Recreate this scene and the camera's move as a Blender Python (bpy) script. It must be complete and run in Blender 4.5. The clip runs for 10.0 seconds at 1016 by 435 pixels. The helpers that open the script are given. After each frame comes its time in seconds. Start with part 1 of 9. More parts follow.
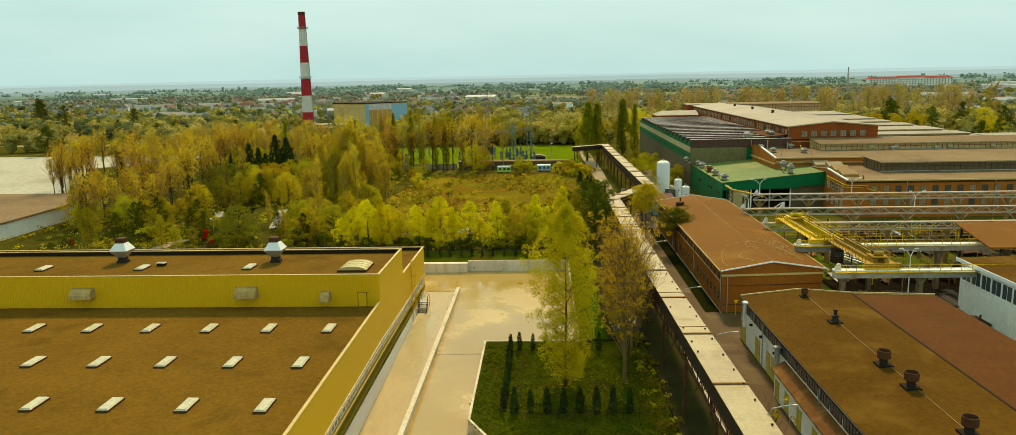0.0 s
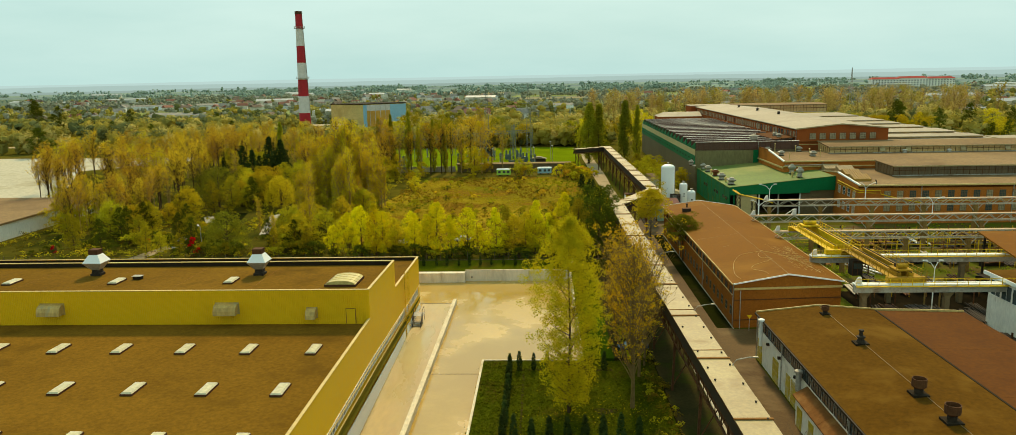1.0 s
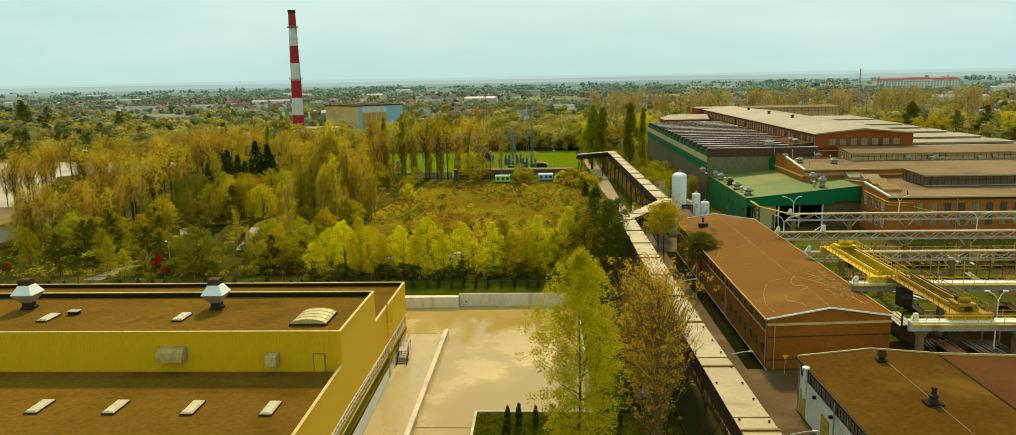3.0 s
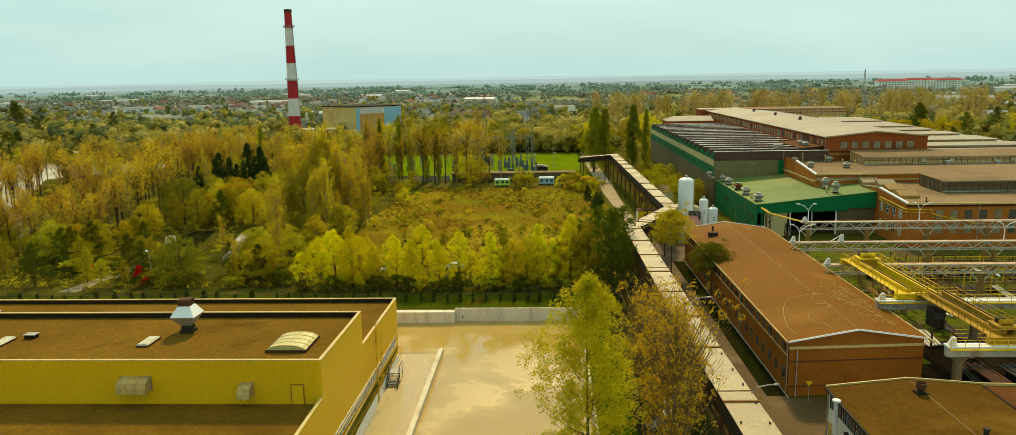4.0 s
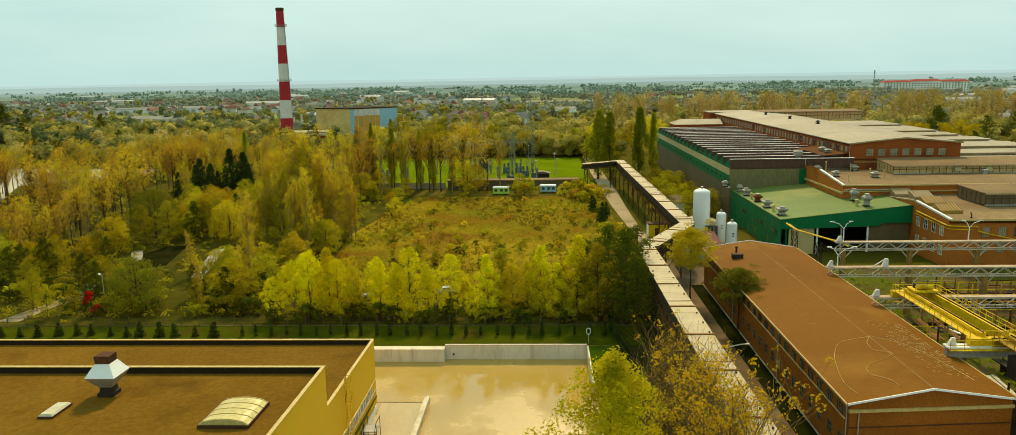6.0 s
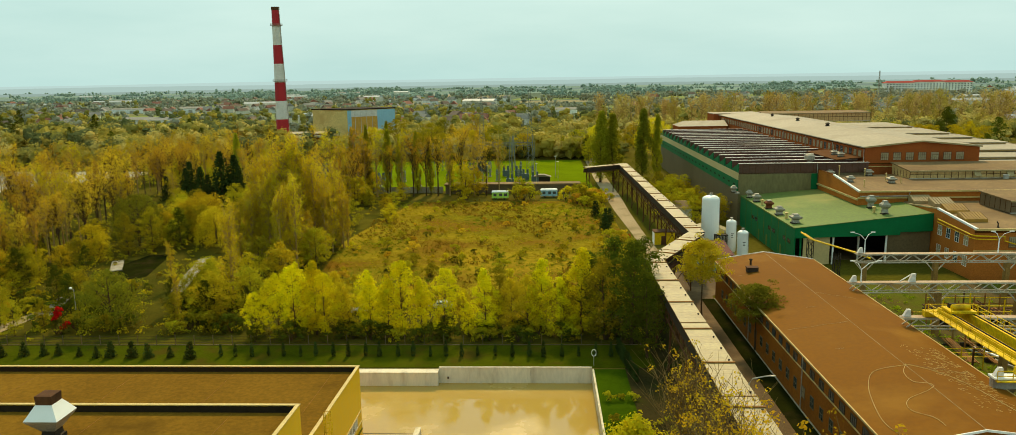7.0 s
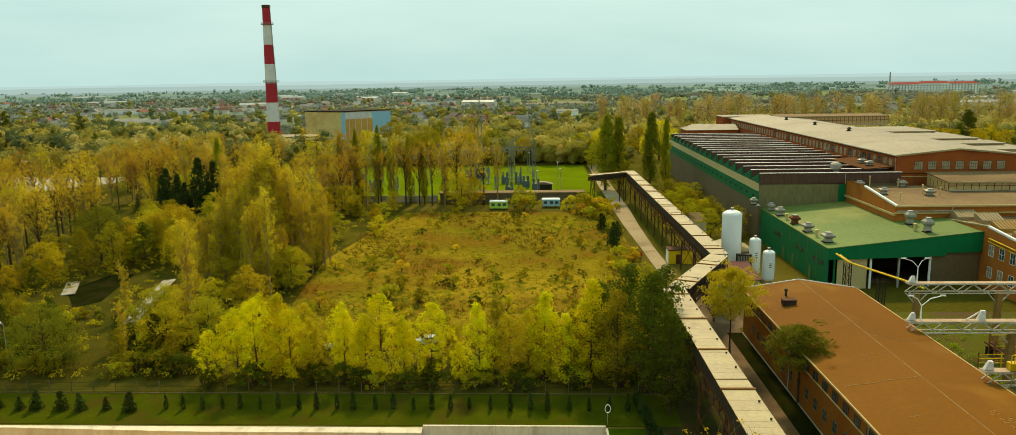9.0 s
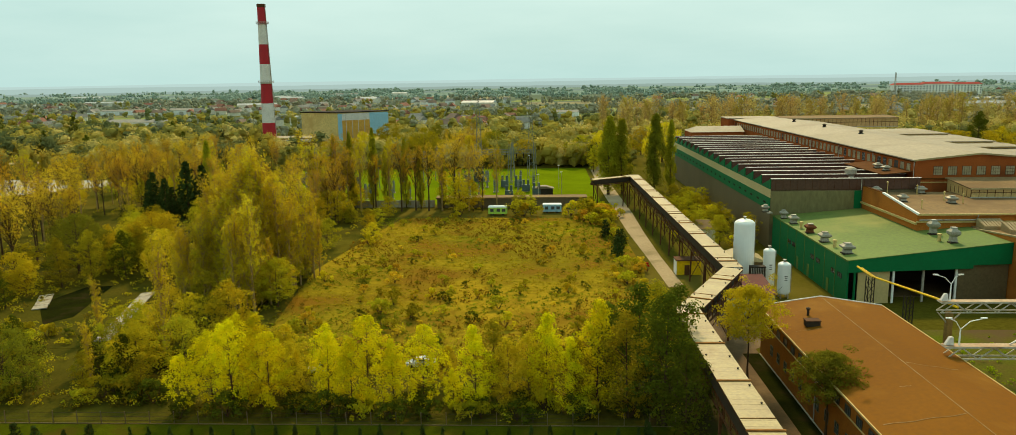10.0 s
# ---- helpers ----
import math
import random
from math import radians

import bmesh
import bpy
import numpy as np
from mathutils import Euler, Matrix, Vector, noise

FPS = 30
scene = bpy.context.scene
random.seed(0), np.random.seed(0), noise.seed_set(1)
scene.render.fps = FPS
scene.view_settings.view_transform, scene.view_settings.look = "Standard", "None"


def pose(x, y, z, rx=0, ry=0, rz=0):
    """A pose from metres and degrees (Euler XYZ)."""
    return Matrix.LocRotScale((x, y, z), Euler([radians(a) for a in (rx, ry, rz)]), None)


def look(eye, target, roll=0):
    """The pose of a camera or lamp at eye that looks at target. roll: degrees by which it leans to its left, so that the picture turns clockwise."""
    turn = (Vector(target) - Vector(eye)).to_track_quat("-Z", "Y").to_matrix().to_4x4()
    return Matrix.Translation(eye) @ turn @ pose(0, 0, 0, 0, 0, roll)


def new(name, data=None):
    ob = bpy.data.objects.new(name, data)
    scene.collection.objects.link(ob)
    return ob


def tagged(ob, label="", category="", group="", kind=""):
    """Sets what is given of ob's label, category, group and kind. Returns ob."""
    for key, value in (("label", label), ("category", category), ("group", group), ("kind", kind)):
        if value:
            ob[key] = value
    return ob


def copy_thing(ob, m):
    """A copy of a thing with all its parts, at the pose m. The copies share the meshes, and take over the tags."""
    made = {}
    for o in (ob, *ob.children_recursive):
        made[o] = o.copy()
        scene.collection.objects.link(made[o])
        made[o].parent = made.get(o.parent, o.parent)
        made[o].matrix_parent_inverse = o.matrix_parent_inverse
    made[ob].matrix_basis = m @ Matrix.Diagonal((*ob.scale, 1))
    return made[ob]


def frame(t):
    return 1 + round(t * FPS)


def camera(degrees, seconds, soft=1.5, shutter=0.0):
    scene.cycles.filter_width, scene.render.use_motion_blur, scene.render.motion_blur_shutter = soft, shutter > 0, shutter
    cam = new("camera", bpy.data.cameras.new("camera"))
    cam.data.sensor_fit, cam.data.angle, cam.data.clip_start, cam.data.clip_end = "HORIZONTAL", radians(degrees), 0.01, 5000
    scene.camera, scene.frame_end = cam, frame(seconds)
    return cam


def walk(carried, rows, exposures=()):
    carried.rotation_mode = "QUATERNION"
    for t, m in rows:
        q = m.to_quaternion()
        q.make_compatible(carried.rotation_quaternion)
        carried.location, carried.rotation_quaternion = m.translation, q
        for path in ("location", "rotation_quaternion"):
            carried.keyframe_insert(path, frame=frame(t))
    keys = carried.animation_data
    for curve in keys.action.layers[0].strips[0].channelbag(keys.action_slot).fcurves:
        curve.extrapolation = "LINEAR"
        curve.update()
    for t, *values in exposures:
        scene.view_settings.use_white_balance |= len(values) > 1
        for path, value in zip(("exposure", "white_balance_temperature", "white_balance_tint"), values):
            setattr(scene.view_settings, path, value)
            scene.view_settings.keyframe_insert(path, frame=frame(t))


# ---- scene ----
import itertools

# Camera: a drone gliding ahead at about forty metres.
cam = camera(66.32, 10.0, 0.45)
ROWS = [
    (0.0, 0.000, 0.000, 40.000, 2.676, -10.477, -1.125),
    (0.5, -0.102, 3.800, 40.029, 2.675, -10.464, -1.111),
    (1.0, -0.207, 7.731, 40.059, 2.674, -10.451, -1.098),
    (1.5, -0.315, 11.777, 40.091, 2.673, -10.438, -1.084),
    (2.0, -0.426, 15.921, 40.122, 2.672, -10.425, -1.071),
    (2.5, -0.539, 20.149, 40.155, 2.671, -10.413, -1.058),
    (3.0, -0.653, 24.446, 40.188, 2.669, -10.400, -1.044),
    (3.5, -0.770, 28.800, 40.222, 2.668, -10.387, -1.031),
    (4.0, -0.887, 33.201, 40.255, 2.667, -10.374, -1.018),
    (4.5, -1.006, 37.638, 40.290, 2.666, -10.361, -1.004),
    (5.0, -1.125, 42.103, 40.324, 2.665, -10.349, -0.991),
    (5.5, -1.245, 46.589, 40.358, 2.664, -10.336, -0.977),
    (6.0, -1.366, 51.089, 40.393, 2.663, -10.323, -0.964),
    (6.5, -1.486, 55.598, 40.428, 2.662, -10.310, -0.951),
    (7.0, -1.607, 60.114, 40.462, 2.660, -10.297, -0.937),
    (7.5, -1.728, 64.634, 40.497, 2.659, -10.284, -0.924),
    (8.0, -1.848, 69.156, 40.532, 2.658, -10.272, -0.911),
    (8.5, -1.969, 73.681, 40.567, 2.657, -10.259, -0.897),
    (9.0, -2.091, 78.211, 40.602, 2.656, -10.246, -0.884),
    (9.5, -2.212, 82.748, 40.637, 2.655, -10.233, -0.870),
    (10.0, -2.333, 87.297, 40.672, 2.654, -10.220, -0.857),
]
EXPO, KELVIN, TINT = 0.0, 6500, 10
walk(cam, [(t, pose(x, y, z, 90 + pitch, 0, yaw) @ pose(0, 0, 0, 0, 0, roll)) for t, x, y, z, yaw, pitch, roll in ROWS],
     [(0, EXPO, KELVIN, TINT), (10, EXPO, KELVIN, TINT)])

# ---- light: a hazy sun ahead, under a milky sky ----
SUN_EL, SUN_AZ = 44.0, 4.0  # degrees; azimuth from +y, to the right
world = bpy.data.worlds.new("sky")
scene.world = world
world.use_nodes = True
wn, wl = world.node_tree.nodes, world.node_tree.links
wn.clear()
w_out = wn.new("ShaderNodeOutputWorld")
w_bg = wn.new("ShaderNodeBackground")
w_sky = wn.new("ShaderNodeTexSky")
w_sky.sky_type = "NISHITA"
w_sky.sun_disc = False
w_sky.sun_elevation = radians(SUN_EL)
w_sky.sun_rotation = radians(SUN_AZ)
w_sky.dust_density = 4.0
w_sky.air_density = 1.5
w_tc = wn.new("ShaderNodeTexCoord")
w_map = wn.new("ShaderNodeMapping")
w_map.inputs["Scale"].default_value = (1.0, 1.0, 5.0)
w_noise = wn.new("ShaderNodeTexNoise")
w_noise.inputs["Scale"].default_value = 2.2
w_noise.inputs["Detail"].default_value = 6.0
w_noise.inputs["Roughness"].default_value = 0.55
w_ramp = wn.new("ShaderNodeValToRGB")
w_ramp.color_ramp.elements[0].position, w_ramp.color_ramp.elements[0].color = 0.3, (5.2, 7.95, 7.5, 1)
w_ramp.color_ramp.elements[1].position, w_ramp.color_ramp.elements[1].color = 0.7, (6.6, 9.15, 8.5, 1)
w_mix = wn.new("ShaderNodeMix")
w_mix.data_type = "RGBA"
w_mix.inputs["Factor"].default_value = 0.9
wl.new(w_tc.outputs["Generated"], w_map.inputs["Vector"])
wl.new(w_map.outputs["Vector"], w_noise.inputs["Vector"])
wl.new(w_noise.outputs["Fac"], w_ramp.inputs["Fac"])
wl.new(w_sky.outputs["Color"], w_mix.inputs["A"])
wl.new(w_ramp.outputs["Color"], w_mix.inputs["B"])
wl.new(w_mix.outputs["Result"], w_bg.inputs["Color"])
w_bg.inputs["Strength"].default_value = 0.1
wl.new(w_bg.outputs["Background"], w_out.inputs["Surface"])

sun_data = bpy.data.lights.new("sun", "SUN")
sun_data.energy = 3.8
sun_data.angle = radians(6.0)
sun_data.color = (1.0, 0.78, 0.42)
sun = new("sun", sun_data)
az, el = radians(SUN_AZ), radians(SUN_EL)
sun_dir = Vector((math.sin(az) * math.cos(el), math.cos(az) * math.cos(el), math.sin(el)))
sun.matrix_world = look(sun_dir * 300, (0, 0, 0))


# ---- materials ----
def surface(name, c1, c2=None, scale=0.15, fine=4.0, rough=0.85, metal=0.0, bump=0.3, depth=0.02, stain=None, stain_scale=0.05,
            stain_cut=(0.52, 0.68), rand=0.0, island=0.0, stretch=(1, 1, 1), spec=None, rough_low=None, grain_amp=0.25):
    """A surface with broad patches, fine grain, stains and a fine relief."""
    m = bpy.data.materials.new(name)
    m.use_nodes = True
    n, l = m.node_tree.nodes, m.node_tree.links
    bsdf = n["Principled BSDF"]
    bsdf.inputs["Metallic"].default_value = metal
    if spec is None:
        spec = 0.1 if rough >= 0.7 else 0.3
    bsdf.inputs["Specular IOR Level"].default_value = spec
    c2 = c2 or tuple(c * 0.72 for c in c1)
    geo = n.new("ShaderNodeNewGeometry")
    mp = n.new("ShaderNodeMapping")
    mp.inputs["Scale"].default_value = stretch
    l.new(geo.outputs["Position"], mp.inputs["Vector"])

    def noise_tex(sc, detail):
        t = n.new("ShaderNodeTexNoise")
        t.inputs["Scale"].default_value = sc
        t.inputs["Detail"].default_value = detail
        t.inputs["Roughness"].default_value = 0.6
        l.new(mp.outputs["Vector"], t.inputs["Vector"])
        return t

    def mix(fac, a, b, blend="MIX"):
        x = n.new("ShaderNodeMix")
        x.data_type, x.blend_type = "RGBA", blend
        for socket, v in (("Factor", fac), ("A", a), ("B", b)):
            if isinstance(v, bpy.types.NodeSocket):
                l.new(v, x.inputs[socket])
            else:
                x.inputs[socket].default_value = v if socket == "Factor" else (*v[:3], 1)
        return x.outputs["Result"]

    def ramp(src, lo, hi, a=0.0, b=1.0):
        r = n.new("ShaderNodeMapRange")
        r.inputs["From Min"].default_value, r.inputs["From Max"].default_value = lo, hi
        r.inputs["To Min"].default_value, r.inputs["To Max"].default_value = a, b
        l.new(src, r.inputs["Value"])
        return r.outputs["Result"]

    broad, grain = noise_tex(scale, 6), noise_tex(fine, 5)
    col = mix(ramp(broad.outputs["Fac"], 0.32, 0.68), c1, c2)
    g = ramp(grain.outputs["Fac"], 0.25, 0.75, 1 - grain_amp * 1.1, 1 + grain_amp * 0.9)
    gc = n.new("ShaderNodeCombineColor")
    for k in range(3):
        l.new(g, gc.inputs[k])
    col = mix(1.0, col, gc.outputs["Color"], "MULTIPLY")
    rough_in = None
    if stain:
        st = noise_tex(stain_scale, 7)
        f = ramp(st.outputs["Fac"], *stain_cut)
        col = mix(f, col, stain)
        if rough_low is not None:
            rough_in = ramp(st.outputs["Fac"], stain_cut[0], stain_cut[1], rough, rough_low)
    if rand or island:
        if rand:
            src = n.new("ShaderNodeObjectInfo").outputs["Random"]
        else:
            src = geo.outputs["Random Per Island"]
        amount = rand or island
        v = ramp(src, 0, 1, 1 - amount, 1 + amount)
        hsv = n.new("ShaderNodeHueSaturation")
        l.new(col, hsv.inputs["Color"])
        l.new(v, hsv.inputs["Value"])
        h = ramp(src, 0, 1, 0.5 - amount * 0.05, 0.5 + amount * 0.05)
        l.new(h, hsv.inputs["Hue"])
        col = hsv.outputs["Color"]
    l.new(col, bsdf.inputs["Base Color"])
    if rough_in is not None:
        l.new(rough_in, bsdf.inputs["Roughness"])
    else:
        l.new(ramp(grain.outputs["Fac"], 0.2, 0.8, max(rough - 0.1, 0.02), min(rough + 0.08, 1)), bsdf.inputs["Roughness"])
    if bump:
        b = n.new("ShaderNodeBump")
        b.inputs["Strength"].default_value, b.inputs["Distance"].default_value = bump, depth
        l.new(grain.outputs["Fac"], b.inputs["Height"])
        l.new(b.outputs["Normal"], bsdf.inputs["Normal"])
    return m


def foliage(name, c1, c2, glow=0.45, rand=0.35, clump=0.55):
    """Leaves: light passes through; colour drifts from clump to clump, leaf to leaf and tree to tree."""
    m = bpy.data.materials.new(name)
    m.use_nodes = True
    n, l = m.node_tree.nodes, m.node_tree.links
    n.clear()
    out = n.new("ShaderNodeOutputMaterial")
    geo, info = n.new("ShaderNodeNewGeometry"), n.new("ShaderNodeObjectInfo")
    drift = n.new("ShaderNodeTexNoise")
    drift.inputs["Scale"].default_value, drift.inputs["Detail"].default_value = clump, 2.0
    l.new(geo.outputs["Position"], drift.inputs["Vector"])
    wide = n.new("ShaderNodeMapRange")
    wide.inputs["From Min"].default_value, wide.inputs["From Max"].default_value = 0.3, 0.7
    l.new(drift.outputs["Fac"], wide.inputs["Value"])
    fac = n.new("ShaderNodeMix")
    fac.inputs["Factor"].default_value = 0.45
    l.new(wide.outputs["Result"], fac.inputs["A"])
    l.new(geo.outputs["Random Per Island"], fac.inputs["B"])
    mix = n.new("ShaderNodeMix")
    mix.data_type = "RGBA"
    mix.inputs["A"].default_value, mix.inputs["B"].default_value = (*c1, 1), (*c2, 1)
    l.new(fac.outputs["Result"], mix.inputs["Factor"])
    hsv = n.new("ShaderNodeHueSaturation")
    r = n.new("ShaderNodeMapRange")
    r.inputs["To Min"].default_value, r.inputs["To Max"].default_value = 1 - rand, 1 + rand
    l.new(info.outputs["Random"], r.inputs["Value"])
    r2 = n.new("ShaderNodeMapRange")
    r2.inputs["To Min"].default_value, r2.inputs["To Max"].default_value = 0.485, 0.515
    l.new(info.outputs["Random"], r2.inputs["Value"])
    l.new(mix.outputs["Result"], hsv.inputs["Color"])
    l.new(r.outputs["Result"], hsv.inputs["Value"])
    l.new(r2.outputs["Result"], hsv.inputs["Hue"])
    dif, tra, ms = n.new("ShaderNodeBsdfDiffuse"), n.new("ShaderNodeBsdfTranslucent"), n.new("ShaderNodeMixShader")
    l.new(hsv.outputs["Color"], dif.inputs["Color"])
    l.new(hsv.outputs["Color"], tra.inputs["Color"])
    ms.inputs["Fac"].default_value = glow
    l.new(dif.outputs["BSDF"], ms.inputs[1])
    l.new(tra.outputs["BSDF"], ms.inputs[2])
    l.new(ms.outputs["Shader"], out.inputs["Surface"])
    return m


def glass(name, tint=(0.05, 0.07, 0.07), rough=0.08):
    m = bpy.data.materials.new(name)
    m.use_nodes = True
    b = m.node_tree.nodes["Principled BSDF"]
    b.inputs["Base Color"].default_value = (*tint, 1)
    b.inputs["Roughness"].default_value = rough
    b.inputs["Specular IOR Level"].default_value = 0.8
    return m


YELLOW = surface("yellow_cladding", (0.80, 0.45, 0.005), (0.77, 0.43, 0.005), 0.03, 1.5, 0.5, bump=0.02, spec=0.15, grain_amp=0.04)
TRIM = surface("cream_trim", (0.60, 0.43, 0.15), (0.52, 0.36, 0.115), 0.3, 3, 0.6, bump=0.1)
GRAVEL_ROOF = surface("gravel_roof", (0.19, 0.098, 0.010), (0.14, 0.07, 0.007), 0.07, 2.2, 0.95, bump=0.8, depth=0.05, stain=(0.10, 0.052, 0.006), stain_scale=0.16, stain_cut=(0.55, 0.75), spec=0.02)
DARK_FELT = surface("dark_felt", (0.03, 0.02, 0.01), None, 0.5, 3, 0.9)
CONCRETE = surface("wet_concrete", (0.49, 0.32, 0.070), (0.40, 0.255, 0.052), 0.045, 1.6, 0.30, bump=0.01, depth=0.01, stain=(0.41, 0.26, 0.055), stain_scale=0.06, stain_cut=(0.42, 0.54), rough_low=0.04, spec=0.55, grain_amp=0.1)
RAMP_CONCRETE = surface("ramp_concrete", (0.44, 0.31, 0.10), (0.35, 0.225, 0.062), 0.1, 1.6, 0.4, bump=0.03, depth=0.01, stain=(0.50, 0.40, 0.19), stain_scale=0.09, rough_low=0.12, stretch=(1, 0.3, 1), spec=0.5, grain_amp=0.15)
PRECAST = surface("precast_concrete", (0.46, 0.40, 0.29), (0.36, 0.31, 0.21), 0.25, 3, 0.85, bump=0.2, rand=0.08, stain=(0.28, 0.23, 0.15), stain_scale=0.5, stretch=(1, 1, 0.3))
WHITEWASH = surface("white_render", (0.86, 0.82, 0.71), (0.76, 0.71, 0.59), 0.2, 2.5, 0.8, bump=0.1, stain=(0.42, 0.35, 0.24), stain_scale=0.35, stain_cut=(0.6, 0.76), stretch=(1, 1, 0.5), grain_amp=0.12)
BRICK_WALL = surface("brick_wall", (0.33, 0.115, 0.016), (0.26, 0.085, 0.012), 0.2, 5, 0.9, bump=0.5, stain=(0.17, 0.06, 0.014), stain_scale=0.15, stain_cut=(0.56, 0.74), spec=0.03)
ORANGE_BRICK = surface("orange_brick", (0.50, 0.165, 0.028), (0.41, 0.13, 0.022), 0.15, 5, 0.9, bump=0.5, stain=(0.29, 0.10, 0.022), stain_scale=0.12, stain_cut=(0.56, 0.74), spec=0.03)
BROWN_ROOF = surface("brown_felt_roof", (0.205, 0.079, 0.006), (0.165, 0.062, 0.0045), 0.05, 2.0, 0.72, bump=0.12, stain=(0.24, 0.105, 0.012), stain_scale=0.1, spec=0.03, grain_amp=0.14)
OLD_ROOF = surface("weathered_felt_roof", (0.122, 0.057, 0.006), (0.088, 0.040, 0.004), 0.06, 2.0, 0.95, bump=0.3, stain=(0.15, 0.075, 0.010), stain_scale=0.13, spec=0.02)
RUST_SHEET = surface("rust_red_sheet", (0.12, 0.042, 0.006), (0.095, 0.032, 0.005), 0.15, 2, 0.85, bump=0.1, spec=0.05)
RED_TILE = surface("brown_red_sheet", (0.17, 0.055, 0.02), (0.13, 0.042, 0.015), 0.2, 2, 0.8, bump=0.2)
GREEN_SHEET = surface("green_sheet", (0.003, 0.15, 0.045), (0.003, 0.125, 0.037), 0.1, 2, 0.55, bump=0.05, spec=0.15, grain_amp=0.1)
GREEN_ROOF = surface("green_membrane_roof", (0.145, 0.20, 0.045), (0.11, 0.155, 0.035), 0.07, 1.5, 0.7, bump=0.1, stain=(0.23, 0.23, 0.06), stain_scale=0.05, spec=0.1)
BEIGE_SHEET = surface("beige_sheet", (0.58, 0.44, 0.19), (0.50, 0.37, 0.155), 0.1, 2, 0.6, bump=0.1, grain_amp=0.1)
GREY_SHEET = surface("grey_brown_sheet", (0.17, 0.12, 0.055), (0.13, 0.09, 0.04), 0.08, 2, 0.6, bump=0.1)
PALE_ROOF = surface("pale_tan_roof", (0.37, 0.30, 0.205), (0.30, 0.24, 0.155), 0.04, 1.2, 0.7, bump=0.1, stain=(0.25, 0.195, 0.125), stain_scale=0.06, spec=0.2)
MAROON_ROOF = surface("maroon_roof", (0.17, 0.08, 0.055), (0.13, 0.06, 0.042), 0.05, 1.2, 0.42, bump=0.08, stain=(0.25, 0.17, 0.12), stain_scale=0.06, spec=0.4)
TAN_ROOF = surface("tan_roof", (0.26, 0.165, 0.072), (0.205, 0.125, 0.054), 0.04, 1.2, 0.85, bump=0.15, stain=(0.16, 0.095, 0.042), stain_scale=0.06, spec=0.1)
BROWN_GLAZE = surface("brown_glazing", (0.11, 0.046, 0.028), (0.08, 0.034, 0.02), 0.2, 2, 0.35, bump=0.03, spec=0.4)
SHED_GLASS = surface("shed_glazing", (0.62, 0.41, 0.155), (0.50, 0.32, 0.115), 0.4, 2, 0.35, bump=0.05)
STEEL = surface("galvanised_steel", (0.50, 0.44, 0.33), (0.40, 0.35, 0.26), 0.6, 4, 0.5, 0.4, bump=0.1)
GREY_PAINT = surface("grey_paint", (0.42, 0.39, 0.32), (0.34, 0.31, 0.25), 0.3, 3, 0.6, bump=0.1, stain=(0.2, 0.12, 0.06), stain_scale=0.4)
DARK_STEEL = surface("dark_steel", (0.045, 0.032, 0.02), None, 0.4, 3, 0.7, bump=0.2)
RUST_STEEL = surface("rusty_steel", (0.12, 0.05, 0.018), (0.075, 0.032, 0.014), 0.5, 3, 0.8, bump=0.3)
CRANE_YELLOW = surface("crane_yellow", (0.76, 0.49, 0.004), (0.66, 0.41, 0.004), 0.3, 3, 0.6, bump=0.05, stain=(0.30, 0.165, 0.01), stain_scale=0.4, spec=0.12)
WHITE_PAINT = surface("white_paint", (0.84, 0.82, 0.76), (0.81, 0.79, 0.72), 0.3, 0.7, 0.4, bump=0.0, grain_amp=0.03)
RED_PAINT = surface("red_paint", (0.44, 0.016, 0.02), (0.38, 0.014, 0.018), 0.2, 2, 0.6, bump=0.05)
CHIM_WHITE = surface("chimney_white", (0.72, 0.66, 0.58), (0.62, 0.56, 0.48), 0.2, 2, 0.6, bump=0.05)
DECK = surface("pale_roof_sheet", (0.37, 0.28, 0.125), (0.31, 0.225, 0.095), 0.2, 2.5, 0.5, bump=0.06, stain=(0.24, 0.155, 0.05), stain_scale=0.35, stain_cut=(0.55, 0.75), spec=0.3, rand=0.07)
ASPHALT = surface("asphalt", (0.12, 0.07, 0.025), (0.088, 0.05, 0.018), 0.12, 3, 0.8, bump=0.25, stain=(0.19, 0.125, 0.055), stain_scale=0.08, spec=0.1)
PALE_ROAD = surface("dusty_track", (0.40, 0.30, 0.17), (0.31, 0.225, 0.12), 0.1, 2, 0.9, bump=0.3, stain=(0.23, 0.175, 0.08), stain_scale=0.12)
LAWN = surface("mown_lawn", (0.040, 0.072, 0.002), (0.028, 0.052, 0.002), 0.12, 6, 1.0, bump=0.8, depth=0.05, stain=(0.065, 0.11, 0.003), stain_scale=0.06, spec=0.0)
# Lawn colour of its own for tree-shaded grass, with the shade mixed in.
SHADY_LAWN = surface("shaded_lawn", (0.066, 0.076, 0.003), (0.042, 0.053, 0.002), 0.25, 5, 1.0, bump=0.9, depth=0.06, stain=(0.065, 0.05, 0.006), stain_scale=0.18, stain_cut=(0.5, 0.66), spec=0.0)
# Near-black green for the workshop verge and the channel bed.
DARK_GREEN_GROUND = surface("dark_green_ground", (0.018, 0.021, 0.003), (0.012, 0.013, 0.003), 0.3, 4, 1.0, bump=0.6, stain=(0.03, 0.022, 0.008), stain_scale=0.2, spec=0.0)
LIGHT_RUST = surface("light_rust_steel", (0.30, 0.13, 0.03), (0.2, 0.085, 0.02), 0.5, 3, 0.8, bump=0.3)
BARK = surface("bark", (0.10, 0.06, 0.028), (0.065, 0.038, 0.018), 0.8, 5, 0.95, bump=0.4)
